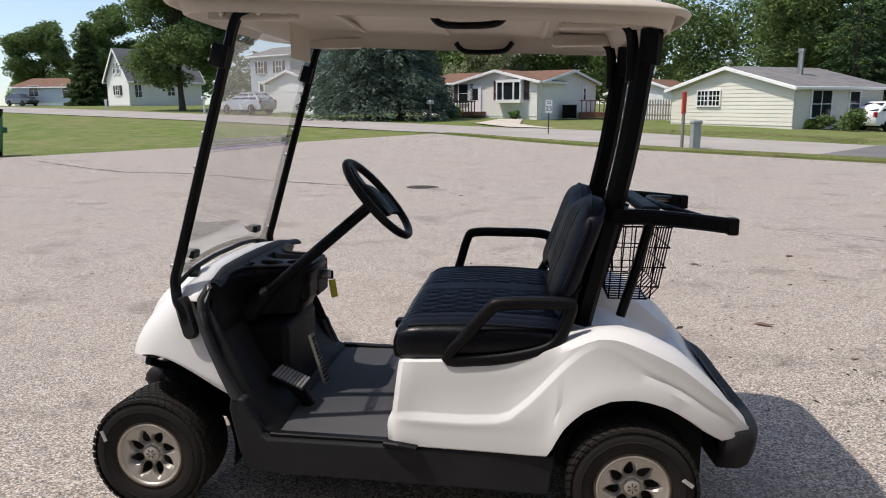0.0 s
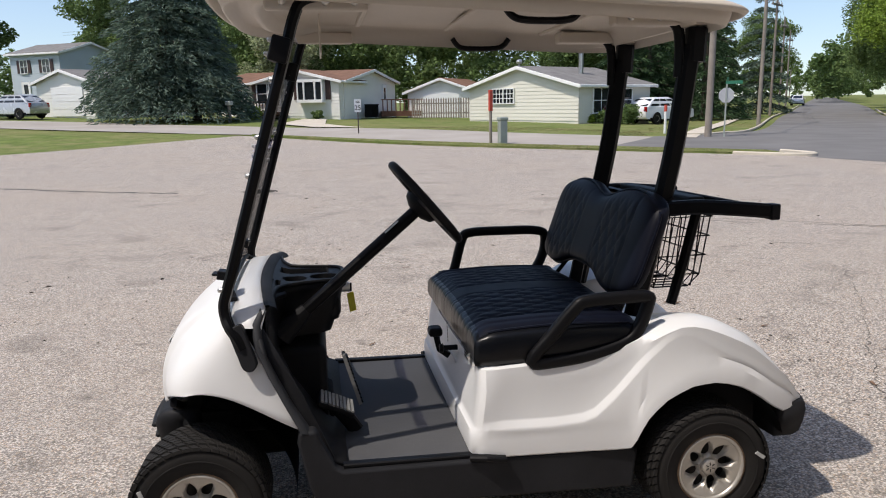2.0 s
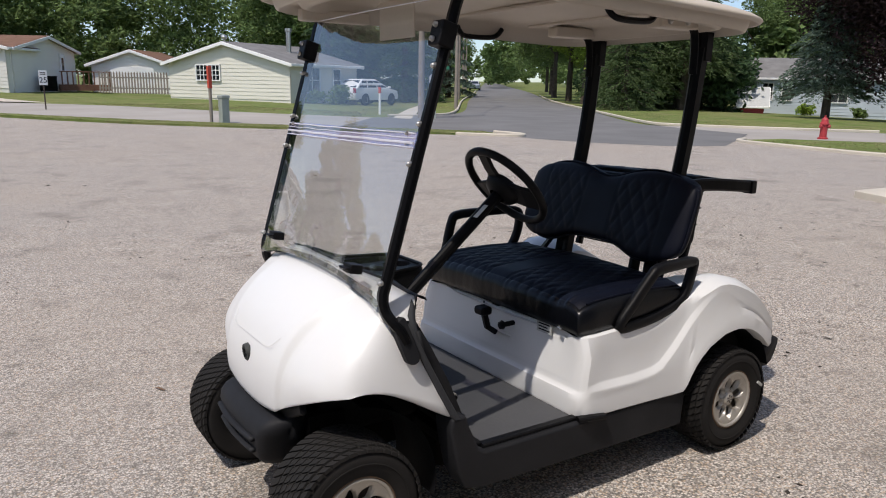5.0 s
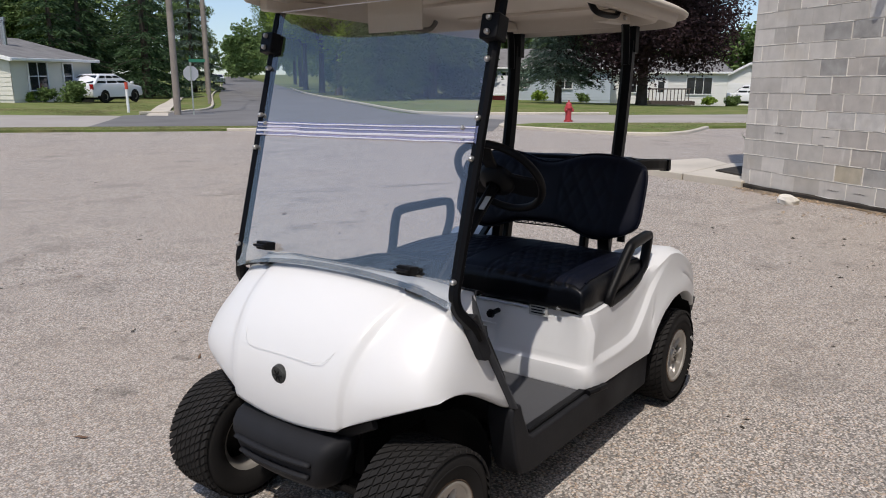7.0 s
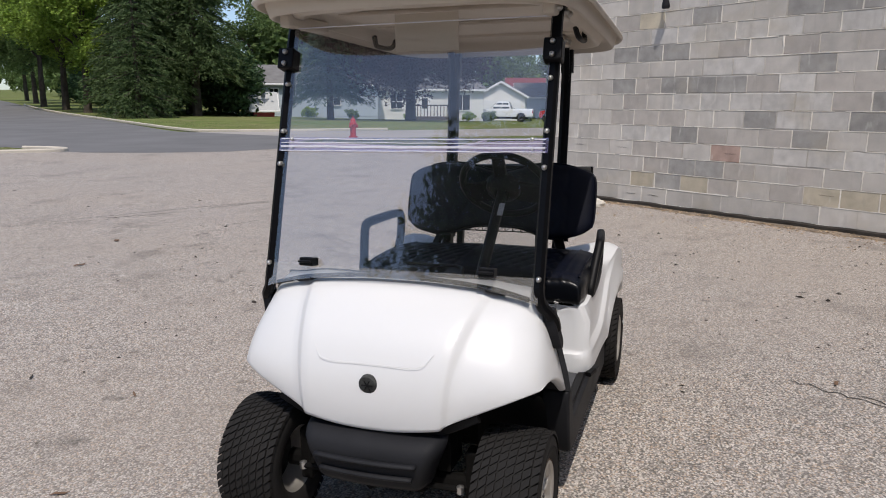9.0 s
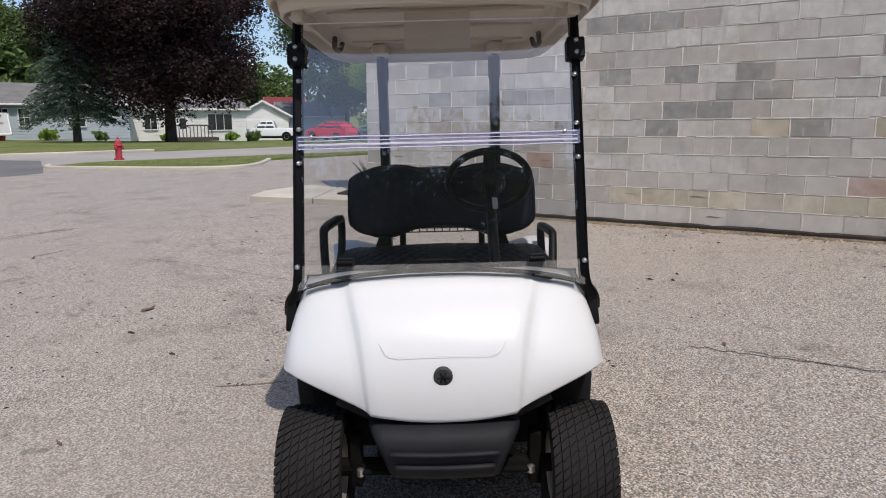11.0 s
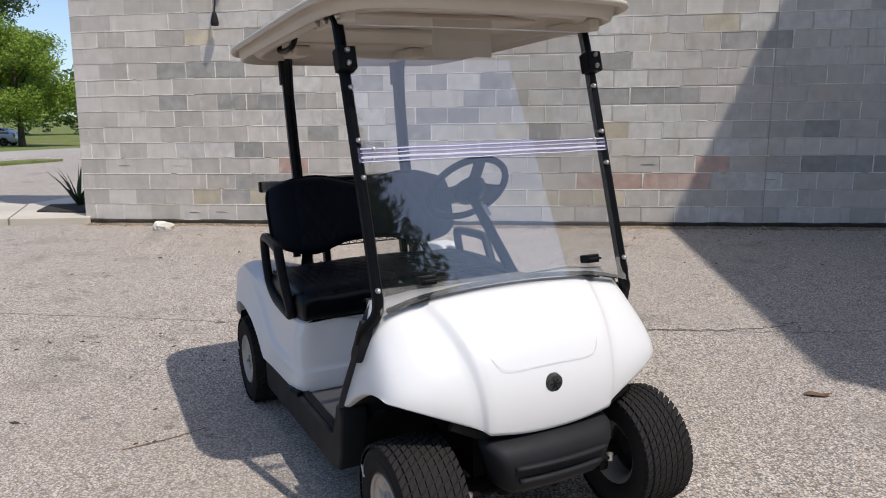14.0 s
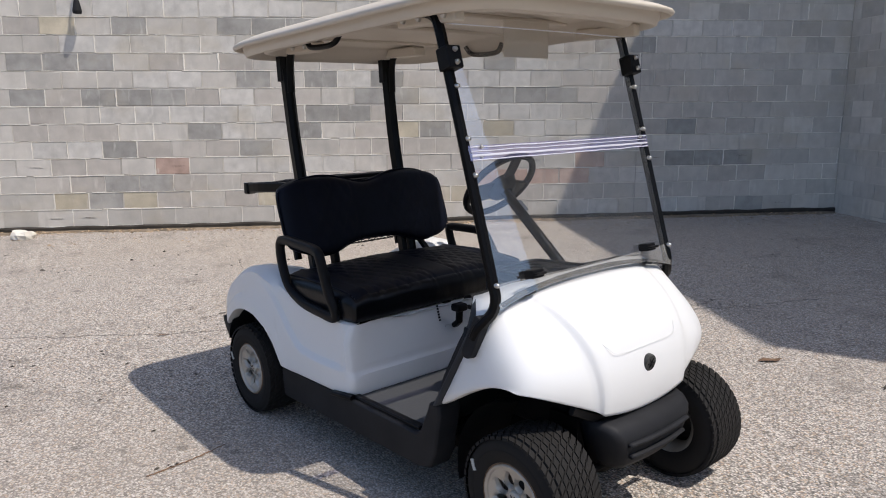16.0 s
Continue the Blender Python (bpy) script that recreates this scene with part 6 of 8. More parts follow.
tagged(tufts, "ragged olive and straw-coloured grass along the edges", "grass", kind="stuff")
# loose grit and small stones on the lot
gv, gf = [], []
for k in range(2600):
    x, y = rngt.uniform(-7, 5.5), rngt.uniform(-9, 2.6)
    if k % 3 == 0:
        x, y = rngt.uniform(-7.2, -1.5), rngt.uniform(-1.5, 6)
        if (Vector((x, y, 0)) - WALL_O).dot(WALL_N) < 0.2:
            continue
    r = rngt.uniform(0.003, 0.007) * (1.8 if rngt.random() < 0.07 else 1.0)
    z = ground_z(x, y)
    n = len(gv)
    gv += [(x + r * rngt.uniform(0.7, 1.4), y, z), (x, y + r * rngt.uniform(0.7, 1.4), z), (x - r * rngt.uniform(0.7, 1.4), y, z), (x, y - r, z), (x + rngt.uniform(-r, r) * 0.3, y, z + r * rngt.uniform(0.5, 1.1))]
    gf += [(n, n + 1, n + 4), (n + 1, n + 2, n + 4), (n + 2, n + 3, n + 4), (n + 3, n, n + 4)]
grit = new("loose_grit", mesh_from("loose_grit", gv, gf, PEBBLE))
tagged(grit, "loose grit and small stones scattered over the asphalt", "grit", kind="stuff")

CRUMB = material("dark_crumbs", (0.06, 0.052, 0.045), 0.95, spec=0.1, scale=3, fine=60, var=0.3, bump=0, island=0.5)
gv, gf = [], []
for k in range(1500):
    x, y = (rngt.uniform(-7.0, -0.5), rngt.uniform(-2.5, 6.0)) if k % 2 else (rngt.uniform(-9, 3.0), rngt.uniform(-10, -2.0))
    clump = noise.noise(Vector((x * 0.5, y * 0.5, 4)))
    if (Vector((x, y, 0)) - WALL_O).dot(WALL_N) < 0.15 or clump < -0.1 or -1.4 < x < 1.3 and abs(y) < 0.8:
        continue
    r = rngt.uniform(0.004, 0.011) * (2.0 if rngt.random() < 0.08 else 1.0)
    a, z, n = rngt.uniform(0, 6.28), ground_z(x, y) + 0.001, len(gv)
    u, v = Vector((math.cos(a), math.sin(a), 0)) * r * rngt.uniform(1.0, 2.2), Vector((-math.sin(a), math.cos(a), 0)) * r
    p = Vector((x, y, z))
    gv += [p + u, p + v, p - u, p - v, p + Vector((0, 0, r * 0.6))]
    gf += [(n, n + 1, n + 4), (n + 1, n + 2, n + 4), (n + 2, n + 3, n + 4), (n + 3, n, n + 4)]
crumbs = new("asphalt_crumbs", mesh_from("asphalt_crumbs", gv, gf, CRUMB))
tagged(crumbs, "dark crumbs of bark and tar strewn over the asphalt", "crumbs", kind="stuff")

# ---- the golf cart: x ahead, y to its left, z up from the ground under it ----
CART = thing("golf_cart", pose(0, 0.016, 0, 1.4, -0.3, 0), "white two-seat golf cart with navy-black seats and cream roof", "golf cart")


# hood and front fenders: curves from the front lip back to the cowl, from the middle outwards
HOOD = [
    [(0.95, 0.0, 0.424), (0.962, 0.0, 0.47), (0.966, 0.0, 0.54), (0.957, 0.0, 0.61), (0.925, 0.0, 0.69), (0.86, 0.0, 0.76), (0.775, 0.0, 0.81), (0.675, 0.0, 0.842)],
    [(0.95, 0.11, 0.428), (0.961, 0.108, 0.475), (0.964, 0.1, 0.545), (0.955, 0.105, 0.612), (0.923, 0.11, 0.69), (0.858, 0.12, 0.758), (0.775, 0.13, 0.807), (0.678, 0.14, 0.84)],
    [(0.944, 0.224, 0.446), (0.953, 0.226, 0.49), (0.956, 0.23, 0.55), (0.945, 0.236, 0.615), (0.913, 0.247, 0.687), (0.852, 0.266, 0.75), (0.775, 0.285, 0.795), (0.69, 0.31, 0.824)],
    [(0.931, 0.24, 0.462), (0.938, 0.244, 0.496), (0.94, 0.25, 0.55), (0.928, 0.259, 0.61), (0.894, 0.274, 0.674), (0.836, 0.294, 0.732), (0.768, 0.316, 0.777), (0.692, 0.338, 0.809)],
    [(0.913, 0.352, 0.508), (0.921, 0.356, 0.535), (0.922, 0.363, 0.577), (0.903, 0.375, 0.625), (0.868, 0.388, 0.675), (0.815, 0.4, 0.722), (0.755, 0.412, 0.765), (0.693, 0.425, 0.8)],
    [(0.888, 0.446, 0.546), (0.889, 0.45, 0.567), (0.881, 0.458, 0.6), (0.855, 0.466, 0.638), (0.822, 0.47, 0.675), (0.777, 0.47, 0.715), (0.73, 0.466, 0.755), (0.688, 0.46, 0.79)],
    [(0.858, 0.494, 0.561), (0.855, 0.498, 0.577), (0.84, 0.503, 0.6), (0.812, 0.506, 0.63), (0.78, 0.507, 0.66), (0.74, 0.504, 0.69), (0.7, 0.497, 0.722), (0.665, 0.488, 0.752)],
    [(0.838, 0.511, 0.562), (0.818, 0.515, 0.58), (0.79, 0.52, 0.592), (0.755, 0.524, 0.602), (0.72, 0.525, 0.609), (0.68, 0.523, 0.61), (0.64, 0.518, 0.615), (0.592, 0.512, 0.618)],
    [(0.828, 0.516, 0.568), (0.792, 0.522, 0.572), (0.755, 0.528, 0.567), (0.715, 0.533, 0.556), (0.67, 0.536, 0.535), (0.62, 0.537, 0.506), (0.565, 0.536, 0.47), (0.508, 0.533, 0.438)],
    [(0.82, 0.49, 0.566), (0.787, 0.5, 0.566), (0.75, 0.506, 0.56), (0.712, 0.51, 0.548), (0.668, 0.512, 0.526), (0.618, 0.513, 0.497), (0.563, 0.512, 0.462), (0.512, 0.51, 0.432)],
]
HOOD_RAKE = (0.007, 0.003, -0.002, -0.007, -0.012, -0.014, -0.011, -0.003)
HOOD = [[(x + HOOD_RAKE[j] * (1 if i < 6 else 0.4 if i < 7 else 0.0), y * (0.985 if y > 0.3 else 1.0), z) for j, (x, y, z) in enumerate(row)] for i, row in enumerate(HOOD)]
hood_rows = [[(x, -y, z) for x, y, z in row] for row in HOOD[:0:-1]] + HOOD
bm = grid(hood_rows)
bm.verts.index_update()
sharp = bm.edges.layers.float.new("crease_edge")
nrow, mid_row = len(HOOD[0]), len(HOOD) - 1
for e in bm.edges:
    i, j = (v.index // nrow for v in e.verts)
    if i == j and abs(i - mid_row) in (2, 3):
        e[sharp] = 0.85
    elif i == j and abs(i - mid_row) == 8:
        e[sharp] = 0.6
hood = part("front_body", bm, CART_WHITE, CART, "glossy white moulded hood and fenders")
subsurf(solid(hood, 0.006), 2)
hood.modifiers[0].edge_crease_outer = 0.9
hood.modifiers[0].edge_crease_inner = 0.9
# raised panel lines on the hood
for s in (-1, 1):
    line = spline([(0.914, s * 0.195, 0.668), (0.938, s * 0.17, 0.64), (0.9445, s * 0.13, 0.632)], 5)
    part("hood_line", tube(bmesh.new(), [(p.x - 0.0006, p.y, p.z) for p in line], 0.0007, 6), CART_WHITE, hood)
part("hood_line", tube(bmesh.new(), [(0.9443, s, 0.632) for s in (-0.13, -0.06, 0.0, 0.06, 0.13)], 0.0007, 6), CART_WHITE, hood)
emb = part("emblem", lathe(bmesh.new(), [(0.001, 0.0065), (0.027, 0.0063), (0.029, 0.003), (0.03, -0.01)], 28, "y"), BADGE, hood, "round dark badge")
emb.matrix_local = pose(0.957, 0, 0.572, 0, 0, -90) @ pose(0, 0, 0, -6)
for k in range(3):
    part("badge_mark", bar(bmesh.new(), [(-0.018 * math.cos(k * math.pi / 3), 0.008, -0.018 * math.sin(k * math.pi / 3)), (0.018 * math.cos(k * math.pi / 3), 0.008, 0.018 * math.sin(k * math.pi / 3))], 0.003, 0.003), LABEL_DARK, emb)
# dark lip under the hood and the bumper
lip = spline([(0.905, y, z) for y, z in ((-0.33, 0.485), (-0.21, 0.428), (-0.1, 0.408), (0, 0.402), (0.1, 0.408), (0.21, 0.428), (0.33, 0.485))], 5)
part("hood_lip", bar(bmesh.new(), lip, 0.02, 0.03), BLACK_PLASTIC, CART)


def bumper(z0, z1, x0, x1, w0, w1, mat, parent, name, n=24):
    """A rounded bumper bar, wider above, bowed ahead in the middle."""
    rows = []
    for i in range(n + 1):
        u = -1 + 2 * i / n
        e = 1 - abs(u) ** 5
        row = []
        for a, zf in ((0.0, 0.0), (0.72, 0.0), (0.93, 0.12), (1.0, 0.4), (1.0, 0.75), (0.9, 0.95), (0.72, 1.0), (0.0, 1.0)):
            w = w0 + (w1 - w0) * zf
            row.append((x0 + (x1 - x0) * a * (0.55 + 0.45 * e) - 0.02 * u * u, u * w, z0 + (z1 - z0) * (zf if a > 0.5 else zf)))
        rows.append(row)
    bm = bmesh.new()
    vs = sheet(bm, rows, False, True)
    bm.faces.new(vs[0])
    bm.faces.new(vs[-1])
    return part(name, bm, mat, parent, smooth=True)


rows = []
for i in range(29):
    u = -1 + i / 14
    r = 1 - 0.5 * max(0.0, (abs(u) - 0.82) / 0.18) ** 2.5
    row = []
    for x, z, w in ((0.86, 0.424, 0.222), (0.955, 0.417, 0.232), (0.985, 0.404, 0.236), (1.003, 0.384, 0.232), (1.01, 0.36, 0.222), (1.006, 0.32, 0.205), (0.997, 0.275, 0.188), (0.978, 0.252, 0.178), (0.86, 0.246, 0.17)):
        row.append((0.86 + (x - 0.86) * r - 0.016 * u * u, u * w, z))
    rows.append(row)
bm = bmesh.new()
vs = sheet(bm, rows, False, True)
bm.faces.new(vs[0])
bm.faces.new(vs[-1])
front_bumper = part("front_bumper", bm, GREY_PLASTIC, CART, smooth=True)
for z, w, x in ((0.348, 0.165, 1.015), (0.304, 0.15, 1.008)):
    pts = spline([(x - 0.016 * (y / 0.19) ** 2, y, z) for y in (-w, -w / 2, 0, w / 2, w)], 4)
    part("bumper_rib", bar(bmesh.new(), pts, 0.024, 0.014, c=0.4), GREY_PLASTIC, front_bumper, smooth=True)
for s in (-1, 1):
    part("bumper_bracket", boxes((0.72, 0.84, s * 0.2 - 0.02, s * 0.2 + 0.02, 0.26, 0.4)), CHASSIS, CART)
part("tow_eye", bar(bmesh.new(), [(0.93, -0.05, 0.255), (0.965, 0, 0.245), (0.93, 0.05, 0.255)], 0.02, 0.02), CHASSIS, CART)

# dark trim along each fender's back edge, cowl strip, rockers
for s in (-1, 1):
    rows = []
    for x, y, z, w in ((0.606, 0.45, 0.806, 0.03), (0.626, 0.482, 0.762, 0.03), (0.622, 0.503, 0.69, 0.028), (0.588, 0.518, 0.61, 0.028), (0.545, 0.53, 0.52, 0.03), (0.503, 0.535, 0.435, 0.045)):
        rows.append([(x + 0.012, s * (y - 0.02), z + 0.003), (x + 0.004, s * (y + 0.006), z), (x - w * 0.4, s * (y + 0.003), z - w * 0.12), (x - w * 0.55, s * (y - 0.012), z - w * 0.2), (x - w * 0.6, s * (y - 0.055), z - w * 0.2)])
    part("fender_trim", grid(rows), TRIM_GREY, CART, "sun-greyed plastic edge trim", smooth=True)
    # rocker panel below the floor
    prof = [(0.513, 0.437), (0.52, 0.4), (0.49, 0.25), (0.462, 0.19), (0.40, 0.175), (-0.555, 0.15), (-0.57, 0.29), (-0.5, 0.293), (-0.04, 0.295), (0.385, 0.3), (0.41, 0.315), (0.45, 0.40), (0.462, 0.437)]
    bm = bmesh.new()
    a = [bm.verts.new((x, s * 0.538, z)) for x, z in prof]
    b = [bm.verts.new((x, s * 0.44, z)) for x, z in prof]
    bm.faces.new(a)
    bm.faces.new(b)
    for k in range(len(prof)):
        bm.faces.new((a[k], a[(k + 1) % len(prof)], b[(k + 1) % len(prof)], b[k]))
    part("rocker_panel", bm, GREY_PLASTIC, CART, bevel=0.012)
    part("sill_strip", bar(bmesh.new(), [(0.385, s * 0.505, 0.307), (-0.03, s * 0.505, 0.3)], 0.03, 0.014), BLACK_PLASTIC, CART)
    part("sill_end", bar(bmesh.new(), [(-0.01, s * 0.53, 0.303), (-0.06, s * 0.545, 0.305), (-0.12, s * 0.548, 0.298)], 0.03, 0.018), BLACK_PLASTIC, CART)
cowl = spline([(0.715, -0.44, 0.803), (0.714, -0.32, 0.83), (0.712, -0.14, 0.846), (0.71, 0, 0.848), (0.712, 0.14, 0.846), (0.714, 0.32, 0.83), (0.715, 0.44, 0.803)], 5)
part("cowl_strip", bar(bmesh.new(), cowl, 0.016, 0.014), BLACK_PLASTIC, CART)
for s in (-1, 1):
    part("cowl_tab", bar(bmesh.new(), [(0.715, s * 0.3, 0.828), (0.70, s * 0.36, 0.815)], 0.03, 0.014), GREY_PLASTIC, CART)

# floor, toe board
part("floor_tray", boxes((-0.05, 0.43, -0.5, 0.5, 0.255, 0.288)), GREY_PLASTIC, CART)
part("floor_mat", boxes((-0.035, 0.385, -0.485, 0.485, 0.286, 0.3)), MAT_RUBBER, CART, "dusty black rubber floor mat")
toe = [[(0.375, y, 0.297), (0.42, y, 0.315), (0.47, y, 0.38), (0.55, y, 0.5), (0.6, y, 0.62), (0.62, y, 0.72)] for y in (-0.505, -0.3, 0.0, 0.3, 0.505)]
solid(part("toe_board", grid(toe), GREY_PLASTIC, CART, smooth=True), 0.012)
for s in (-1, 1):
    side = [[(0.4, s * 0.49, 0.297), (0.45, s * 0.495, 0.42), (0.496, s * 0.495, 0.53), (0.56, s * 0.485, 0.66), (0.62, s * 0.47, 0.77)],
            [(0.44, s * 0.49, 0.297), (0.5, s * 0.49, 0.42), (0.55, s * 0.49, 0.53), (0.62, s * 0.475, 0.66), (0.67, s * 0.455, 0.78)]]
    solid(part("kick_panel", grid(side), GREY_PLASTIC, CART, smooth=True), 0.01)

# dashboard: a tongue-shaped tray with cup holders, its wall, the console below it
DASH_EDGE = [(0.344, 0.05), (0.35, 0.085), (0.37, 0.115), (0.4, 0.128), (0.45, 0.138), (0.5, 0.15), (0.545, 0.175), (0.575, 0.225), (0.592, 0.31), (0.608, 0.4), (0.63, 0.455)]


def dash_half(x):
    return interp(DASH_EDGE, x)


def dash_z(x, y):
    return 0.806 + 0.016 * sstep(0.53, 0.61, x) - 0.02 * sstep(0.28, 0.45, abs(y))


def cowl_x(y):
    """The rear edge of the white cowl, where the dash begins."""
    return 0.629 - 0.16 * y * y


def dash_x(x, y):
    return x - 0.16 * y * y * sstep(0.5, 0.63, x)


rows = []
for i in range(70):
    x = 0.345 + 0.284 * (i / 69) ** 1.2
    row = []
    for j in range(97):
        f = -1 + j / 48
        y = dash_half(x) * f
        tray = sstep(0.045, 0.039, abs(y + 0.075)) * sstep(0.4, 0.408, x) * sstep(0.575, 0.567, x)
        cups = max(sstep(0.042, 0.037, math.hypot((x - 0.415) * 0.8, y - 0.03)), sstep(0.042, 0.037, math.hypot(x - 0.52, y - 0.055)))
        slots = max(sstep(0.008, 0.006, abs(x - c)) * sstep(0.04, 0.036, abs(y - 0.15)) for c in (0.575, 0.6, 0.625))
        row.append((dash_x(x, y), y, dash_z(x, y) - 0.03 * tray - 0.045 * cups - 0.015 * slots))
    rows.append(row)
dash = part("dash_top", grid(rows), BLACK_PLASTIC, CART, smooth=True)
dash.data.set_sharp_from_angle(angle=radians(40))
edge = [(x, s * dash_half(x)) for s in (-1, 1) for x in ([0.629 - 0.0121 * k for k in range(24)] if s < 0 else [0.3507 + 0.0121 * k for k in range(24)])]
edge = [(dash_x(x, y), y) for x, y in edge]
rows = []
for x, y in edge:
    f = sstep(0.6, 0.4, x)
    zt = dash_z(x, y) - 0.004
    rows.append([(x, y, zt), (x - 0.008 * f, y * 1.02, zt - 0.008), (x - 0.008 * f, y * 1.02, zt - 0.02), (x + 0.004, y * 0.985, zt - 0.03), (x + 0.02 * f, y * 0.96, 0.7), (x + 0.05 * f, y * 0.93, 0.62)])
part("dash_wall", grid(rows), BLACK_PLASTIC, CART, smooth=True)
part("dash_rim", tube(bmesh.new(), [(x, y, dash_z(x, y) + 0.003) for x, y in edge], 0.007, 6), BLACK_PLASTIC, CART, smooth=True)
# the hood's white cowl behind the windshield, and the dark frame that edges the dash
back_edge = [row[-1] for row in HOOD[:7]]
back_edge = [(x, -y, z) for x, y, z in back_edge[:0:-1]] + back_edge
rows = []
for x, y, z in back_edge:
    xe, ze = cowl_x(y), dash_z(0.65, y) + 0.012
    if abs(y) > 0.47:
        xe, ze = 0.615, 0.752
    rows.append([(x + 0.002, y, z + 0.001), (x * 0.6 + xe * 0.4, y, z * 0.55 + ze * 0.45), (xe, y, ze), (xe - 0.002, y, ze - 0.02)])
part("cowl", grid(rows), CART_WHITE, hood, smooth=True)
rows = []
for k in range(33):
    y = -0.462 + 0.924 * k / 32
    xe, ze = cowl_x(y), dash_z(0.65, y)
    rows.append([(xe + 0.005, y, ze - 0.004), (xe + 0.002, y, ze + 0.015), (xe - 0.012, y, ze + 0.014), (xe - 0.03, y, ze + 0.005), (xe - 0.036, y, ze - 0.006)])
part("dash_frame", grid(rows), GREY_PLASTIC, CART, "dark grey frame along the dash", smooth=True)
for s in (-1, 1):
    part("cubby_rim", bar(bmesh.new(), spline([(0.612, s * 0.452, 0.58), (0.6, s * 0.445, 0.66), (0.6, s * 0.43, 0.735), (0.6, s * 0.37, 0.775), (0.585, s * 0.28, 0.79), (0.55, s * 0.2, 0.785)], 4), 0.016, 0.022, c=0.4), BLACK_PLASTIC, CART)
part("dash_cubby", boxes((0.62, 0.64, -0.45, 0.45, 0.55, 0.79)), LABEL_DARK, CART, bevel=0.006)
part("console", boxes((0.362, 0.6, -0.135, 0.11, 0.65, 0.79)), BLACK_PLASTIC, CART, bevel=0.035)
part("console_stem", boxes((0.535, 0.63, -0.14, 0.06, 0.4, 0.68)), BLACK_PLASTIC, CART, bevel=0.03)
sw = part("key_switch", lathe(bmesh.new(), [(0.001, 0.03), (0.016, 0.03), (0.02, 0.02), (0.02, -0.01)], 16, "y"), STEEL, CART)
sw.matrix_local = pose(0.352, -0.09, 0.735, 0, 0, 90)
part("switch_plate", boxes((0.36, 0.368, -0.17, -0.02, 0.66, 0.79)), GREY_PLASTIC, CART, bevel=0.004)
key = part("key", boxes((0.315, 0.335, -0.095, -0.085, 0.715, 0.75)), BLACK_PLASTIC, CART, bevel=0.004)
tag = part("key_tag", boxes((-0.014, 0.014, -0.003, 0.003, -0.075, 0.0)), YELLOW_TAG, CART, "yellow plastic key tag", bevel=0.002)
tag.matrix_local = pose(0.322, -0.09, 0.712, 0, 8, 25)

# pedals
brake = part("brake_pedal", boxes((-0.065, 0.065, -0.06, 0.06, -0.018, 0.0)), BLACK_PLASTIC, CART, bevel=0.005)
brake.matrix_local = pose(0.395, 0.25, 0.415, 0, -24, 0)
for k in range(9):
    part("pedal_rib", boxes((-0.06 + k * 0.0135, -0.051 + k * 0.0135, -0.055, 0.055, -0.001, 0.005)), PEDAL_GREY, brake)
part("pedal_arm", bar(bmesh.new(), [(0.4, 0.24, 0.40), (0.355, 0.235, 0.34), (0.33, 0.23, 0.3)], 0.03, 0.05), BLACK_PLASTIC, CART)
gas = part("accelerator_pedal", boxes((-0.1, 0.1, -0.022, 0.022, 0, 0.012)), PEDAL_GREY, CART)
gas.matrix_local = pose(0.34, 0.09, 0.435, 0, -74, 0)
for k in range(12):
    part("pedal_rib", boxes((-0.095 + k * 0.016, -0.088 + k * 0.016, -0.02, 0.02, 0.012, 0.018)), BLACK_PLASTIC, gas)

# steering
COL_A, COL_B = Vector((0.068, 0.198, 1.077)), Vector((0.763, 0.0, -0.646))
part("steering_column", tube(bmesh.new(), [COL_A + COL_B * d for d in (0.03, 0.2, 0.63)], 0.021, 14), BLACK_STEEL, CART)
part("column_boot", tube(bmesh.new(), [COL_A + COL_B * d for d in (0.54, 0.57, 0.6, 0.66)], 0, 16, radii=[0.024, 0.03, 0.036, 0.05]), BLACK_PLASTIC, CART)
cl = part("column_label", boxes((-0.001, 0.001, -0.016, 0.016, -0.03, 0.03)), LABEL_PALE, CART)
cl.matrix_local = Matrix.Translation(COL_A + COL_B * 0.14 + Vector((0.012, 0.012, 0.014))) @ pose(0, 0, 0, 0, 130, 0)
steer = part("steering_wheel", tube(bmesh.new(), [(0.166 * math.cos(a), 0.166 * math.sin(a), 0) for a in [k * math.pi / 24 for k in range(48)]], 0.0145, 10, closed=True), BLACK_PLASTIC, CART, smooth=True)
COL_UP = Vector((0.646, 0, 0.763))
steer.matrix_local = Matrix(((COL_UP.x, 0, -COL_B.x, COL_A.x), (COL_UP.y, 1, -COL_B.y, COL_A.y), (COL_UP.z, 0, -COL_B.z, COL_A.z), (0, 0, 0, 1)))
part("wheel_hub", lathe(bmesh.new(), [(0.001, 0.012), (0.05, 0.01), (0.075, -0.005), (0.06, -0.035), (0.03, -0.05)], 24, "z"), BLACK_PLASTIC, steer, smooth=True)
for a, w in ((0, 0.05), (106, 0.1), (-106, 0.1)):
    sp = part("wheel_spoke", bar(bmesh.new(), [(0.03, 0, -0.012), (0.1, 0, -0.01), (0.165, 0, 0)], w, 0.014), BLACK_PLASTIC, steer)
    sp.matrix_local = pose(0, 0, 0, 0, 0, a)
part("wheel_pad", boxes((-0.07, 0.03, -0.055, 0.055, -0.012, 0.008)), BLACK_PLASTIC, steer, bevel=0.006)

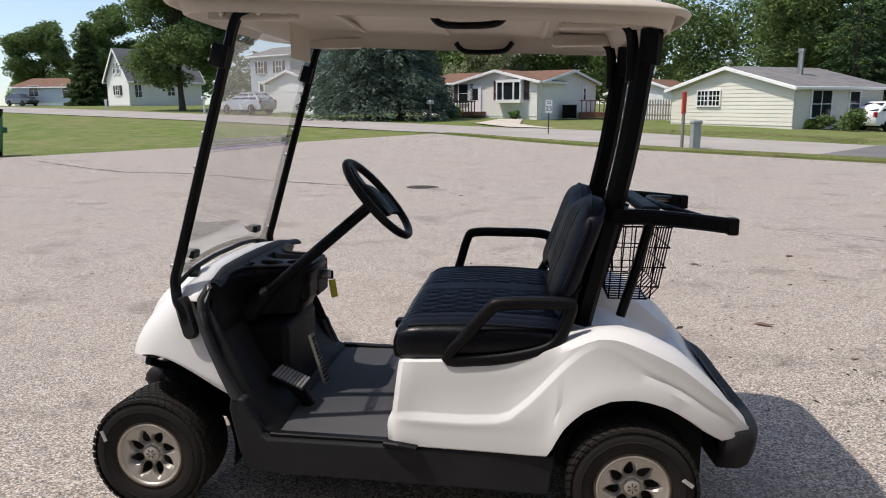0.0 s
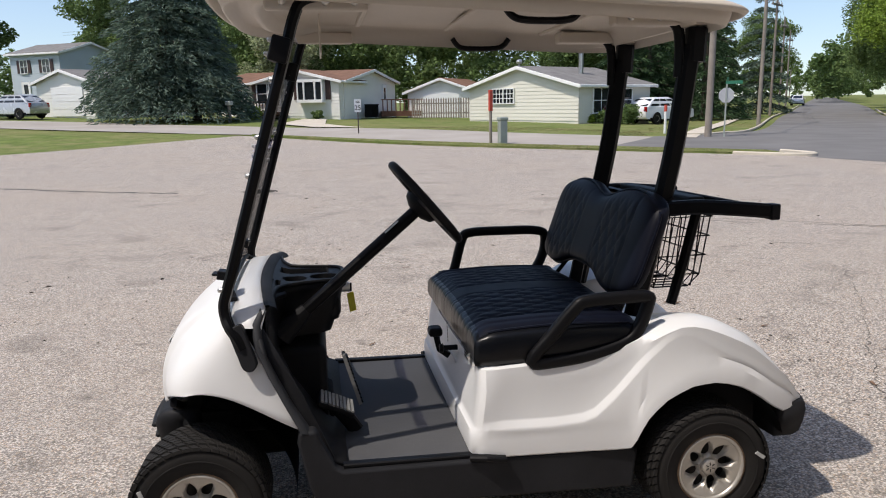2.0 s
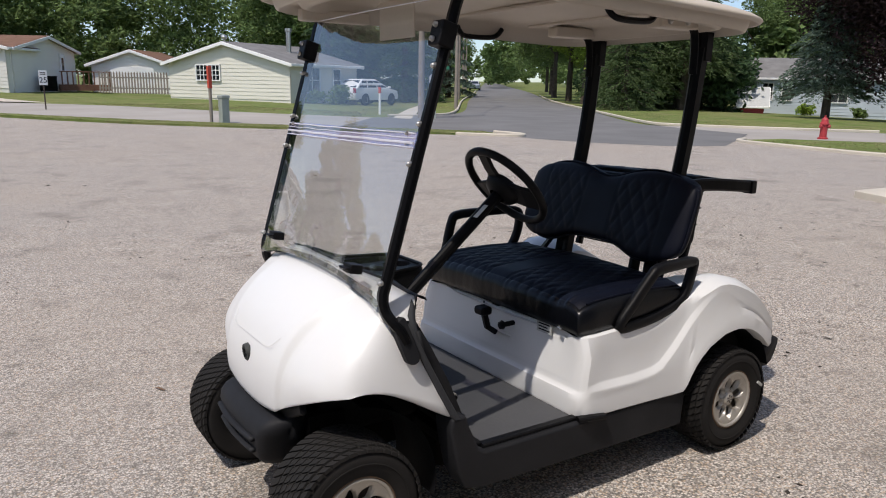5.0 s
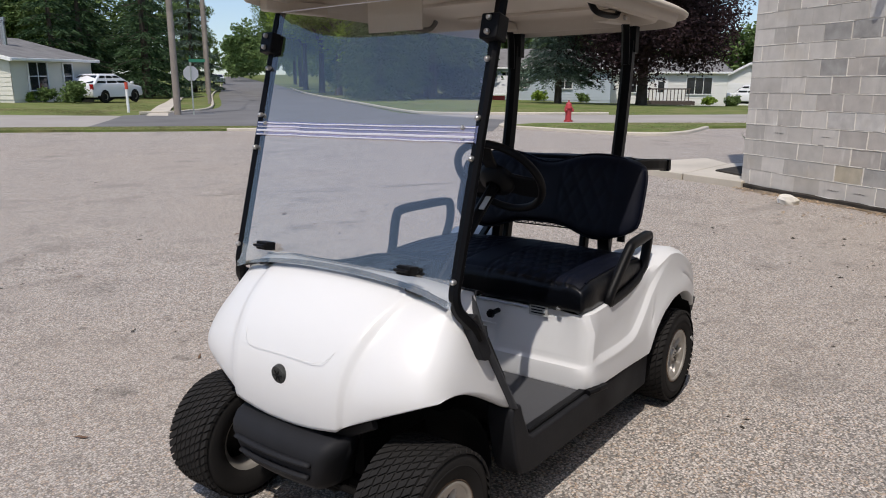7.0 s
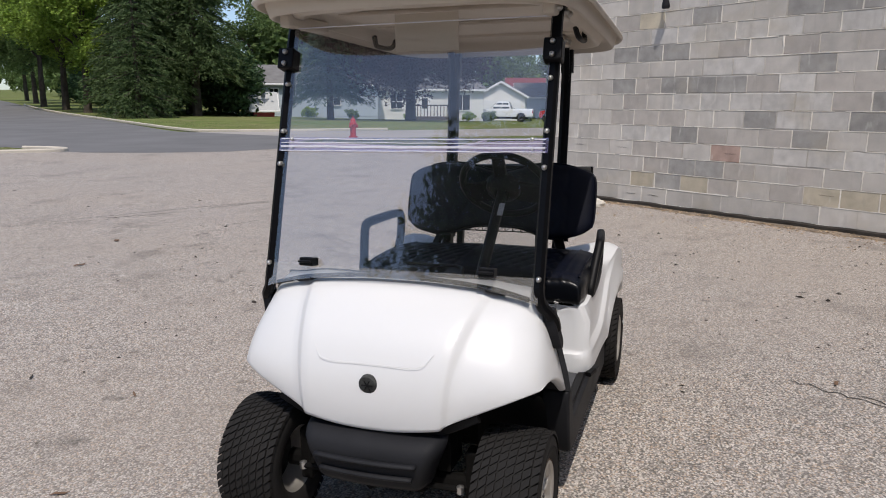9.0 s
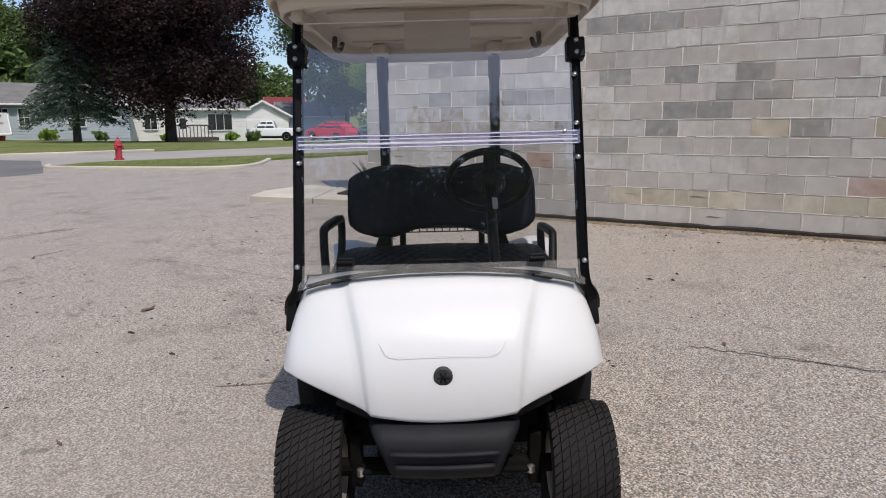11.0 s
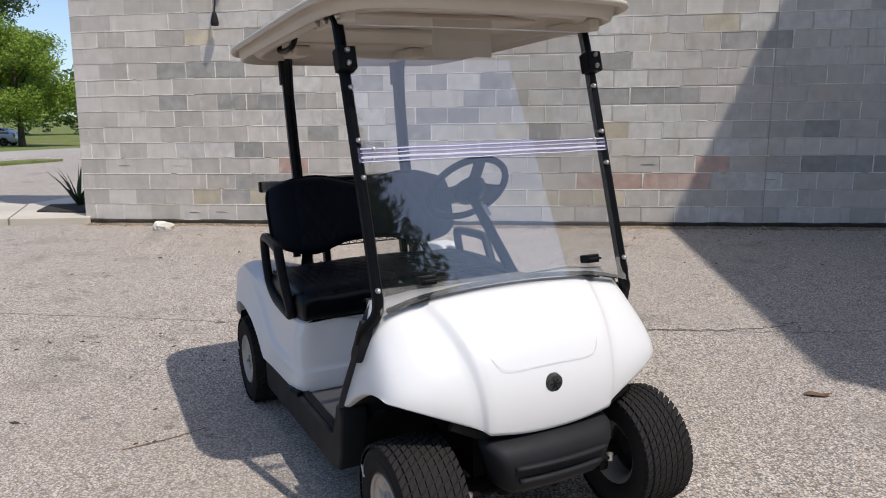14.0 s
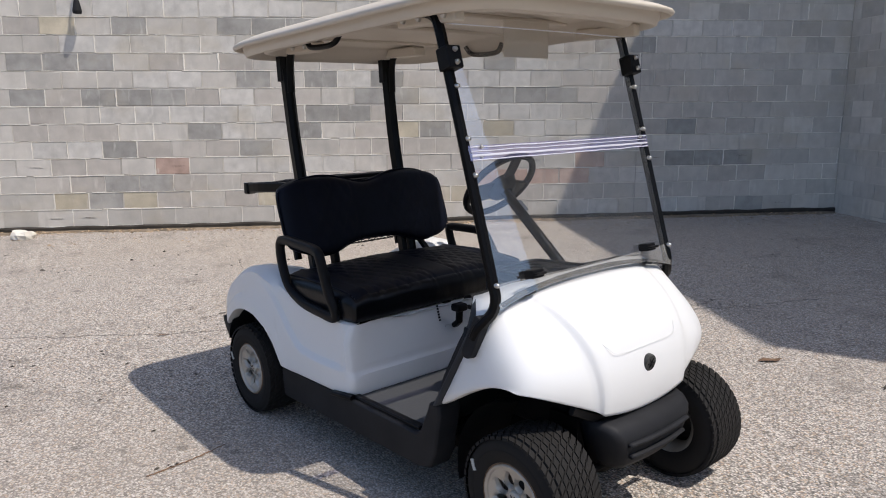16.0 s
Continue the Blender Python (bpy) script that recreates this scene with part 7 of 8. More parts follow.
# rear body: side skin, shoulder and deck in cross-sections along the cart
LOW = [(-1.17, 0.4), (-1.13, 0.375), (-1.08, 0.37), (-1.03, 0.397), (-0.958, 0.45), (-0.878, 0.492), (-0.8, 0.503), (-0.718, 0.491), (-0.638, 0.443), (-0.585, 0.38), (-0.556, 0.316), (-0.54, 0.29), (-0.5, 0.288), (-0.03, 0.3)]
TOP = [(-1.17, 0.413), (-1.15, 0.43), (-1.12, 0.462), (-1.08, 0.514), (-1.0, 0.594), (-0.94, 0.642), (-0.86, 0.686), (-0.78, 0.71), (-0.7, 0.706), (-0.62, 0.68), (-0.5, 0.632), (-0.35, 0.602), (-0.03, 0.585)]
CREASE = [(-1.17, 0.418), (-0.7, 0.69), (-0.645, 0.65), (-0.59, 0.595), (-0.5, 0.49), (-0.454, 0.442), (-0.42, 0.415), (-0.388, 0.402), (-0.3, 0.395), (-0.03, 0.389)]
OUT = [(-1.17, 0.5), (-1.1, 0.54), (-1.0, 0.565), (-0.85, 0.578), (-0.7, 0.57), (-0.56, 0.55), (-0.4, 0.543), (-0.1, 0.541), (-0.06, 0.537), (-0.04, 0.525), (-0.03, 0.505)]


PANEL_LEAN = [(0.29, 0.012), (0.375, 0.016), (0.39, 0.0), (0.43, -0.004), (0.5, -0.014), (0.6, -0.022)]


def body_row(x, s):
    zb, zt, zc, yo = interp(LOW, x), interp(TOP, x), interp(CREASE, x), interp(OUT, x)
    flare = 0.009 * sstep(0.5, 0.6, -x) * (1 - sstep(0.96, 1.14, -x))
    zc = min(max(zc, zb + 0.1), zt - 0.03)
    z1 = min(zb + 0.058, zb + (zt - zb) * 0.4)
    z2 = min(z1 + 0.034, (z1 + zc) / 2)
    dip = 0.19 * sstep(0.46, 0.6, -x) * (1 - sstep(1.0, 1.12, -x))
    mid = zt - max(0.014, (zt - zc) * 0.4)
    k = sstep(0.03, 0.12, -x) * (1 - 0.92 * sstep(0.54, 0.68, -x))
    pts = [(yo - 0.045, zb + 0.004), (yo - 0.006, zb), (yo + flare, zb + 0.006), (yo + flare, z1), (yo - 0.003, z2), (yo - 0.001 * k, zc - 0.012), (yo - 0.004 * k, zc - 0.003), (yo - 0.019 * k, zc + 0.012),
           (yo - 0.022 * k, zc + 0.02), (yo - 0.022 * k, mid), (yo - 0.03, zt - 0.01), (yo - 0.058, zt), (yo - 0.12, zt - 0.002), (yo - 0.19, zt - 0.008 - dip * 0.06), (0.29, zt - 0.015 - dip * 0.15), (0.24, zt - 0.02 - dip * 0.5), (0.0, zt - 0.02 - dip * 0.5)]
    front = 1 - sstep(0.03, 0.14, -x)
    return [(x + front * interp(PANEL_LEAN, z), s * y, z) for y, z in pts]


stations = [-0.03, -0.036, -0.05, -0.075, -0.12, -0.2, -0.28, -0.34, -0.38, -0.42, -0.48, -0.52, -0.538, -0.545, -0.556, -0.57, -0.59, -0.617, -0.65, -0.69, -0.73, -0.77, -0.81, -0.85, -0.9, -0.94, -0.98, -1.02, -1.05, -1.08, -1.11, -1.135, -1.155, -1.17]
rear = bmesh.new()
for s in (-1, 1):
    sheet(rear, [body_row(x, s) for x in stations])
# the white panel under the seat closes the front between both sides
ring = body_row(-0.03, 1)[:11]
face_rows = []
for x, y, z in ring:
    row = []
    for k in range(25):
        f = -1 + k / 12
        inner = sstep(0.93, 0.86, abs(f)) * sstep(0.455, 0.5, z) * sstep(0.585, 0.575, z)
        row.append((x - 0.012 * inner, y * f, z))
    face_rows.append(row)
sheet(rear, face_rows)
bmesh.ops.remove_doubles(rear, verts=rear.verts, dist=0.0005)
rear_ob = part("rear_body", rear, CART_WHITE, CART, "glossy white moulded rear body with flared arches", smooth=True)
rear_ob.data.set_sharp_from_angle(angle=radians(32))
part("panel_slot", boxes((-0.05, -0.044, -0.02, 0.11, 0.47, 0.48)), CART_WHITE, CART, bevel=0.002)
shifter = part("shift_lever", bar(bmesh.new(), [(-0.035, 0.025, 0.475), (0.0, 0.02, 0.5), (0.012, 0.012, 0.56)], 0.03, 0.022), BLACK_PLASTIC, CART)
part("shift_knob", boxes((-0.012, 0.04, -0.022, 0.04, 0.55, 0.585)), BLACK_PLASTIC, shifter, bevel=0.012)
part("lock_knob", tube(bmesh.new(), [(-0.05, 0.12, 0.535), (0.0, 0.12, 0.535), (0.004, 0.12, 0.535)], 0, 12, radii=[0.01, 0.01, 0.018]), BLACK_PLASTIC, CART)
part("lock_cap", lathe(bmesh.new(), [(0.001, 0.012), (0.014, 0.01), (0.016, 0.0)], 14, "y", Matrix.Translation((0.006, 0.12, 0.535)) @ Matrix.Rotation(radians(-90), 4, "Z")), BLACK_PLASTIC, CART)
lab = part("warning_label", boxes((-0.0495, -0.047, 0.26, 0.34, 0.545, 0.6)), LABEL_PALE, CART, "pale label with small dark print")
for k in range(4):
    part("print_line", boxes((-0.047, -0.0462, 0.27, 0.33 - 0.012 * (k % 2), 0.553 + k * 0.011, 0.558 + k * 0.011)), LABEL_DARK, lab)
for k in range(6):
    part("shift_mark", boxes((-0.046, -0.0445, -0.055 - 0.003 * k, -0.045 - 0.003 * k, 0.505 + k * 0.013, 0.513 + k * 0.013)), LABEL_DARK, CART)
part("latch", tube(bmesh.new(), [(-0.05, 0.385, 0.594), (-0.036, 0.385, 0.59), (-0.034, 0.402, 0.588)], 0.005, 8), STEEL, CART)
# dark well behind the seat, rear bumper
bumper(0.262, 0.395, -1.06, -1.24, 0.5, 0.53, GREY_PLASTIC, CART, "rear_bumper")
for s in (-1, 1):
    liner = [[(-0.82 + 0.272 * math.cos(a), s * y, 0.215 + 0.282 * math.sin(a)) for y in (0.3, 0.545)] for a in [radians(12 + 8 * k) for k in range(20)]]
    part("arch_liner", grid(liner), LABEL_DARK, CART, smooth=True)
tail = [[(-1.165 - 0.012 * (1 - (y / 0.5) ** 2), y, z) for z in (0.36, 0.385, 0.405)] + [(-1.15 - 0.01 * (1 - (y / 0.5) ** 2), y, 0.43)] for y in [-0.5 + 0.1 * k for k in range(11)]]
part("tail_panel", grid(tail), CART_WHITE, CART, smooth=True)

# chassis, axles, springs
part("chassis", boxes((-1.05, 0.42, -0.3, 0.3, 0.14, 0.26), (0.4, 0.9, -0.16, 0.16, 0.2, 0.36)), CHASSIS, CART, bevel=0.02)
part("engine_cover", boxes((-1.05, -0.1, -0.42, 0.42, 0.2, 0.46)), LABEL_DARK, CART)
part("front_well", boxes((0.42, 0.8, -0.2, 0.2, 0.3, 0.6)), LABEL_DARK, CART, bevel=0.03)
part("front_axle", tube(bmesh.new(), [(0.82, -0.36, 0.22), (0.82, 0.36, 0.22)], 0.03, 10), CHASSIS, CART)
part("rear_axle", tube(bmesh.new(), [(-0.82, -0.42, 0.22), (-0.82, 0.42, 0.22)], 0.045, 10), CHASSIS, CART)
for s in (-1, 1):
    part("spindle", boxes((0.79, 0.85, s * 0.29 - 0.02, s * 0.29 + 0.02, 0.16, 0.34)), CHASSIS, CART, bevel=0.008)
    part("tie_rod_end", lathe(bmesh.new(), [(0.001, 0.016), (0.012, 0.011), (0.012, -0.011), (0.001, -0.016)], 12, "z", Matrix.Translation((0.9, s * 0.27, 0.24))), STEEL, CART)
    part("tie_rod", tube(bmesh.new(), [(0.9, 0, 0.24), (0.9, s * 0.27, 0.24)], 0.01, 8), CHASSIS, CART)
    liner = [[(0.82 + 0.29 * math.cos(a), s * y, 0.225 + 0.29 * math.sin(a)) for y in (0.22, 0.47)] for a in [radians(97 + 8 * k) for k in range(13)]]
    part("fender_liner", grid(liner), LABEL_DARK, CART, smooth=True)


# ---- wheels ----
def cart_wheel():
    """A turf tyre with raised tread blocks on a cast wheel with eight spokes; its outer side looks along +y."""
    root = new("wheel")
    prof = [(0.105, -0.075), (0.118, -0.09), (0.147, -0.099), (0.172, -0.1), (0.188, -0.096), (0.199, -0.086), (0.2035, -0.06), (0.205, 0), (0.2035, 0.06), (0.199, 0.086),
            (0.188, 0.096), (0.172, 0.1), (0.147, 0.099), (0.118, 0.09), (0.105, 0.075)]
    part("tyre", lathe(bmesh.new(), prof, 72), RUBBER, root, smooth=True)
    part("tyre_ridge", lathe(bmesh.new(), [(0.158, 0.099), (0.161, 0.1025), (0.164, 0.099)], 64), RUBBER, root, smooth=True)
    verts, faces = [], []
    rows = [-0.0875 + 0.025 * j for j in range(8)]
    n = 46
    for j, y in enumerate(rows):
        for k in range(n):
            a0 = 2 * math.pi * (k + 0.5 * j) / n
            hw, ha, skew = 0.0118, 2 * math.pi / n * 0.43, 0.042
            rim = 0.2035 - 0.0045 * (abs(y) > 0.07)
            base = len(verts)
            for rr, q in ((rim - 0.004, 1.0), (rim + 0.006, 0.86)):
                for dy, da in ((-1, -1), (1, -1), (1.0, 1), (-1, 1)):
                    aa = a0 + ha * da * q + skew * dy
                    verts.append((rr * math.cos(aa), y + hw * dy * q, rr * math.sin(aa)))
            faces += [(base + 4, base + 5, base + 6, base + 7)] + [(base + i, base + (i + 1) % 4, base + 4 + (i + 1) % 4, base + 4 + i) for i in range(4)]
    tread = new("tread", mesh_from("tread", verts, faces, RUBBER))
    tread.parent = root
    tagged(tread, kind="stuff")
    bp = part("balance_weight", boxes((-0.006, 0.006, 0.099, 0.103, -0.019, 0.019)), LABEL_PALE, root)
    bp.matrix_local = pose(0.17 * math.cos(0.4), 0, 0.17 * math.sin(0.4), 0, 20, 0)
    rim = part("rim", lathe(bmesh.new(), [(0.113, 0.08), (0.116, 0.092), (0.111, 0.096), (0.105, 0.09), (0.1, 0.075), (0.096, 0.02), (0.09, -0.06), (0.105, -0.08), (0.114, -0.085)], 48), ALLOY, root, "cast alloy rim", smooth=True)
    part("bead_ring", lathe(bmesh.new(), [(0.1155, 0.088), (0.1185, 0.094), (0.1215, 0.09)], 48), RUST, rim, smooth=True)
    part("brake_drum", lathe(bmesh.new(), [(0.001, 0.03), (0.09, 0.03), (0.094, 0.0)], 32), ALLOY_DARK, rim)
    disc = bmesh.new()
    half_cell = math.pi / 8

    def dish(rr, deep=0.0):
        return 0.07 + 0.016 * (rr - 0.026) / 0.078 - deep

    for k in range(8):
        mid_a = 2 * math.pi * (k + 0.5) / 8
        cell, mouth, inner = [], [], []
        for i in range(24):
            u = i / 24
            # once round the cell: inner edge, one side, outer edge, other side
            if u < 0.25:
                rr, aa = 0.024, -half_cell + 2 * half_cell * u / 0.25
            elif u < 0.5:
                rr, aa = 0.024 + 0.08 * (u - 0.25) / 0.25, half_cell
            elif u < 0.75:
                rr, aa = 0.104, half_cell - 2 * half_cell * (u - 0.5) / 0.25
            else:
                rr, aa = 0.104 - 0.08 * (u - 0.75) / 0.25, -half_cell
            cell.append((rr, aa))
            # the leaf-shaped window: narrow by the hub, widest past the middle, a twisted point outside
            v = 2 * math.pi * (u - 0.125)
            f = 0.5 - 0.5 * math.cos(v)
            r_win = 0.034 + 0.057 * f
            wide = 0.0195 * math.sin(math.pi * min(1.0, f ** 0.8)) ** 0.75 + 0.0012
            side_a = math.copysign(wide / r_win, math.sin(v)) if abs(math.sin(v)) > 1e-6 else 0.0
            twist = 0.2 * max(0.0, f - 0.45)
            mouth.append((r_win, side_a + twist))
            inner.append((0.062 + (r_win - 0.062) * 0.8, side_a * 0.72 + twist))
        rings = []
        for ring, deep in ((cell, 0.0), ([((c[0] + 2 * m_[0]) / 3, (c[1] + 2 * m_[1]) / 3) for c, m_ in zip(cell, mouth)], -0.0015), (mouth, 0.002), (inner, 0.014)):
            rings.append([(rr * math.cos(mid_a + aa), dish(rr, deep), rr * math.sin(mid_a + aa)) for rr, aa in ring])
        sheet(disc, rings, False, True)
    bmesh.ops.remove_doubles(disc, verts=disc.verts, dist=0.0003)
    wheel_disc = part("wheel_disc", disc, ALLOY, rim, smooth=True)
    wheel_disc.data.set_sharp_from_angle(angle=radians(28))
    cap = part("hub_cap", lathe(bmesh.new(), [(0.001, 0.083), (0.021, 0.082), (0.026, 0.079), (0.028, 0.066)], 28), ALLOY, rim, smooth=True)
    for k in range(6):
        a = math.pi / 3 * k
        part("cap_mark", bar(bmesh.new(), [(0.007 * math.cos(a), 0.0835, 0.007 * math.sin(a)), (0.017 * math.cos(a), 0.0828, 0.017 * math.sin(a))], 0.004, 0.003), ALLOY_DARK, cap)
    return root


wheel_fl = cart_wheel()
wheel_fl.parent = CART
wheel_fl.matrix_local = pose(0.82, 0.427, 0.208)
for m in (pose(0.82, -0.42, 0.214, 0, 0, 180), pose(-0.81, 0.484, 0.208, 0, 215, 0), pose(-0.81, -0.478, 0.214, 0, 15, 180)):
    w = copy_thing(wheel_fl, m)
    w.parent = CART


# ---- seats ----
def quilt(u, v, lu, lv):
    """Height of a diamond-stitched pad, 0 in the stitches and 1 on the pillows."""
    p, q = u / lu + v / lv, u / lu - v / lv
    dp, dq = abs(p - round(p)), abs(q - round(q))
    return min(1.0, min(dp, dq) / 0.2) ** 0.7


def cushion():
    nx, ny = 58, 120
    top = []
    for i in range(nx + 1):
        fx = i / nx
        row = []
        for j in range(ny + 1):
            y = -0.5 + j / ny
            x = -0.062 - 0.53 * fx
            ey = abs(2 * j / ny - 1)
            front = max(0.0, 1 - fx / 0.1)
            side = max(0.0, (ey - 0.9) / 0.1)
            back = max(0.0, (fx - 0.93) / 0.07)
            z = 0.708 - 0.016 * front ** 2.2 - 0.014 * side ** 2 - 0.02 * back ** 2 + 0.012 * math.sin(math.pi * fx) + 0.006 * math.cos(2 * math.pi * y)
            zone = sstep(0.06, 0.075, abs(y)) * (1 - sstep(0.375, 0.39, abs(y)))
            if zone and fx < 0.9:
                z += 0.0065 * zone * (quilt(x, y, 0.125, 0.062) - 0.6) * (1 - 0.4 * front)
            seam = abs(abs(y) - 0.435)
            z += 0.006 * math.exp(-(seam / 0.006) ** 2)
            for edge_y in (0.068, 0.382):
                z -= 0.004 * math.exp(-((abs(y) - edge_y) / 0.005) ** 2)
            xx = x + 0.008 * (ey ** 8)
            row.append((xx, 0.955 * y * (1 - 0.02 * front), z))
        top.append(row)
    ob = part("seat_cushion", grid(top), VINYL, CART, "navy-black quilted vinyl seat cushion", smooth=True)
    # skirt round the cushion
    loop = [top[i][0] for i in range(nx, 0, -2)] + [top[0][j] for j in range(0, ny)] + [top[i][ny] for i in range(0, nx + 1, 2)] + [top[nx][j] for j in range(ny - 1, 0, -3)]
    rings = []
    for out, dz in ((0.0, 0.0), (0.012, -0.006), (0.021, -0.018), (0.026, -0.038), (0.026, -0.085), (0.02, -0.112), (-0.02, -0.122)):
        ring = []
        for x, y, z in loop:
            sx = (x + 0.327) / 0.265
            nx_, ny_ = max(-1, min(1, sx ** 5)), max(-1, min(1, (y / 0.4775) ** 5))
            l = math.hypot(nx_, ny_) or 1
            wr = 0.0012 * math.sin(23 * x + 31 * y) * (dz < -0.03)
            wr += 0.0006 * abs(math.sin(math.pi * y / 0.052)) * (nx_ > 0.6) * (abs(y) < 0.43) * (dz < -0.01)
            ring.append((x + nx_ / l * (out + wr), y + ny_ / l * (out + wr), z + dz * (z - 0.578) / 0.122 if dz > -0.12 else 0.578))
        rings.append(ring)
    side = part("cushion_side", grid(rings, False, True), VINYL_SIDE, ob, "glossy black vinyl side panel", smooth=True)
    for s in (-1, 1):
        pipe = [(x, s * 0.475, z + 0.002) for x, y, z in [top[i][0 if s < 0 else ny] for i in range(3, nx, 3)]]
        part("piping", tube(bmesh.new(), pipe, 0.005, 6), VINYL, ob)
    part("cushion_latch", boxes((-0.07, -0.05, -0.02, 0.02, 0.575, 0.595)), BLACK_PLASTIC, ob, bevel=0.004)
    return ob


cushion()


def seat_back():
    nu, nw = 110, 44
    front, back = [], []
    for j in range(nw + 1):
        w = j / nw
        rf, rb = [], []
        for i in range(nu + 1):
            u = -1 + 2 * i / nu
            corner = (1 - abs(2 * w - 1) ** 4.5) ** 0.28 if 0 < w < 1 else 0.0
            hy = 0.468 * (0.86 + 0.14 * corner)
            y = u * hy
            top = 1.105 - 0.045 * math.exp(-(y / 0.13) ** 2) - 0.04 * abs(u) ** 6
            bot = 0.75 + 0.05 * math.exp(-(y / 0.2) ** 4) + 0.04 * abs(u) ** 8
            z = bot + (top - bot) * w
            xm = -0.575 - 0.115 * (z - 0.77) / 0.33
            e = max(0.0, (1 - abs(u) ** 9)) * max(0.0, (1 - abs(2 * w - 1) ** 7))
            f = e ** 0.45
            zone = sstep(0.09, 0.105, abs(y)) * (1 - sstep(0.33, 0.345, abs(y))) * sstep(0.08, 0.14, w) * (1 - sstep(0.86, 0.92, w))
            h = 0.006 * zone * (quilt(z, y, 0.115, 0.07) - 0.6)
            h -= 0.004 * (math.exp(-((abs(y) - 0.097) / 0.005) ** 2) + math.exp(-((abs(y) - 0.338) / 0.005) ** 2)) * f
            rf.append((xm + 0.05 * f + h, y, z))
            rb.append((xm - 0.045 * f, y, z))
        front.append(rf)
        back.append(rb)
    bm = bmesh.new()
    sheet(bm, front)
    sheet(bm, back)
    bmesh.ops.remove_doubles(bm, verts=bm.verts, dist=0.0004)
    ob = part("seat_back", bm, VINYL, CART, "navy-black quilted vinyl seat back", smooth=True)
    rim = [Vector(p) for p in front[nw][::4]] + [Vector(front[j][nu]) for j in range(nw, 0, -4)] + [Vector(p) for p in front[0][::-4]] + [Vector(front[j][0]) for j in range(0, nw, 4)]
    part("piping", tube(bmesh.new(), [(p.x + 0.012, p.y, p.z) for p in rim], 0.005, 6, closed=True), VINYL, ob)
    return ob


seat_back()
for s in (-1, 1):
    part("back_support", bar(bmesh.new(), [(-0.6, s * 0.2, 0.62), (-0.625, s * 0.2, 0.75), (-0.66, s * 0.2, 0.9)], 0.05, 0.03), BLACK_STEEL, CART)
    part("back_bracket", bar(bmesh.new(), [(-0.55, s * 0.33, 0.66), (-0.6, s * 0.3, 0.74), (-0.64, s * 0.28, 0.8)], 0.05, 0.016), BLACK_STEEL, CART)


def arm(pts, name):
    loop = spline(pts, 5, closed=True)
    bm = bmesh.new()
    rings = []
    n = len(loop)
    for i, p in enumerate(loop):
        t = (loop[(i + 1) % n] - loop[i - 1]).normalized()
        side = Vector((0, 1, 0))
        up = t.cross(side).normalized()
        k, w = 0.019, 0.018
        rings.append([p + side * a * w + up * b * k for a, b in ((1, 0.5), (0.6, 1), (-0.6, 1), (-1, 0.5), (-1, -0.5), (-0.6, -1), (0.6, -1), (1, -0.5))])
    sheet(bm, rings, True, True)
    return part(name, bm, BLACK_PLASTIC, CART, "black hip restraint loop", smooth=True)


arm([(-0.215, 0.505, 0.596), (-0.28, 0.512, 0.68), (-0.35, 0.522, 0.765), (-0.385, 0.522, 0.785), (-0.5, 0.512, 0.788), (-0.595, 0.5, 0.785), (-0.605, 0.498, 0.765), (-0.575, 0.498, 0.68), (-0.53, 0.5, 0.636), (-0.42, 0.503, 0.606), (-0.3, 0.504, 0.592)], "armrest")
arm([(-0.13, -0.515, 0.6), (-0.165, -0.525, 0.7), (-0.2, -0.532, 0.82), (-0.235, -0.53, 0.852), (-0.38, -0.518, 0.857), (-0.53, -0.505, 0.855), (-0.575, -0.503, 0.83), (-0.565, -0.503, 0.74), (-0.51, -0.506, 0.655), (-0.4, -0.51, 0.61), (-0.25, -0.514, 0.597)], "armrest")
part("arm_plate", boxes((-0.52, -0.3, 0.482, 0.498, 0.59, 0.64)), BLACK_PLASTIC, CART, bevel=0.01)
part("arm_plate", boxes((-0.5, -0.25, -0.5, -0.484, 0.59, 0.65)), BLACK_PLASTIC, CART, bevel=0.01)

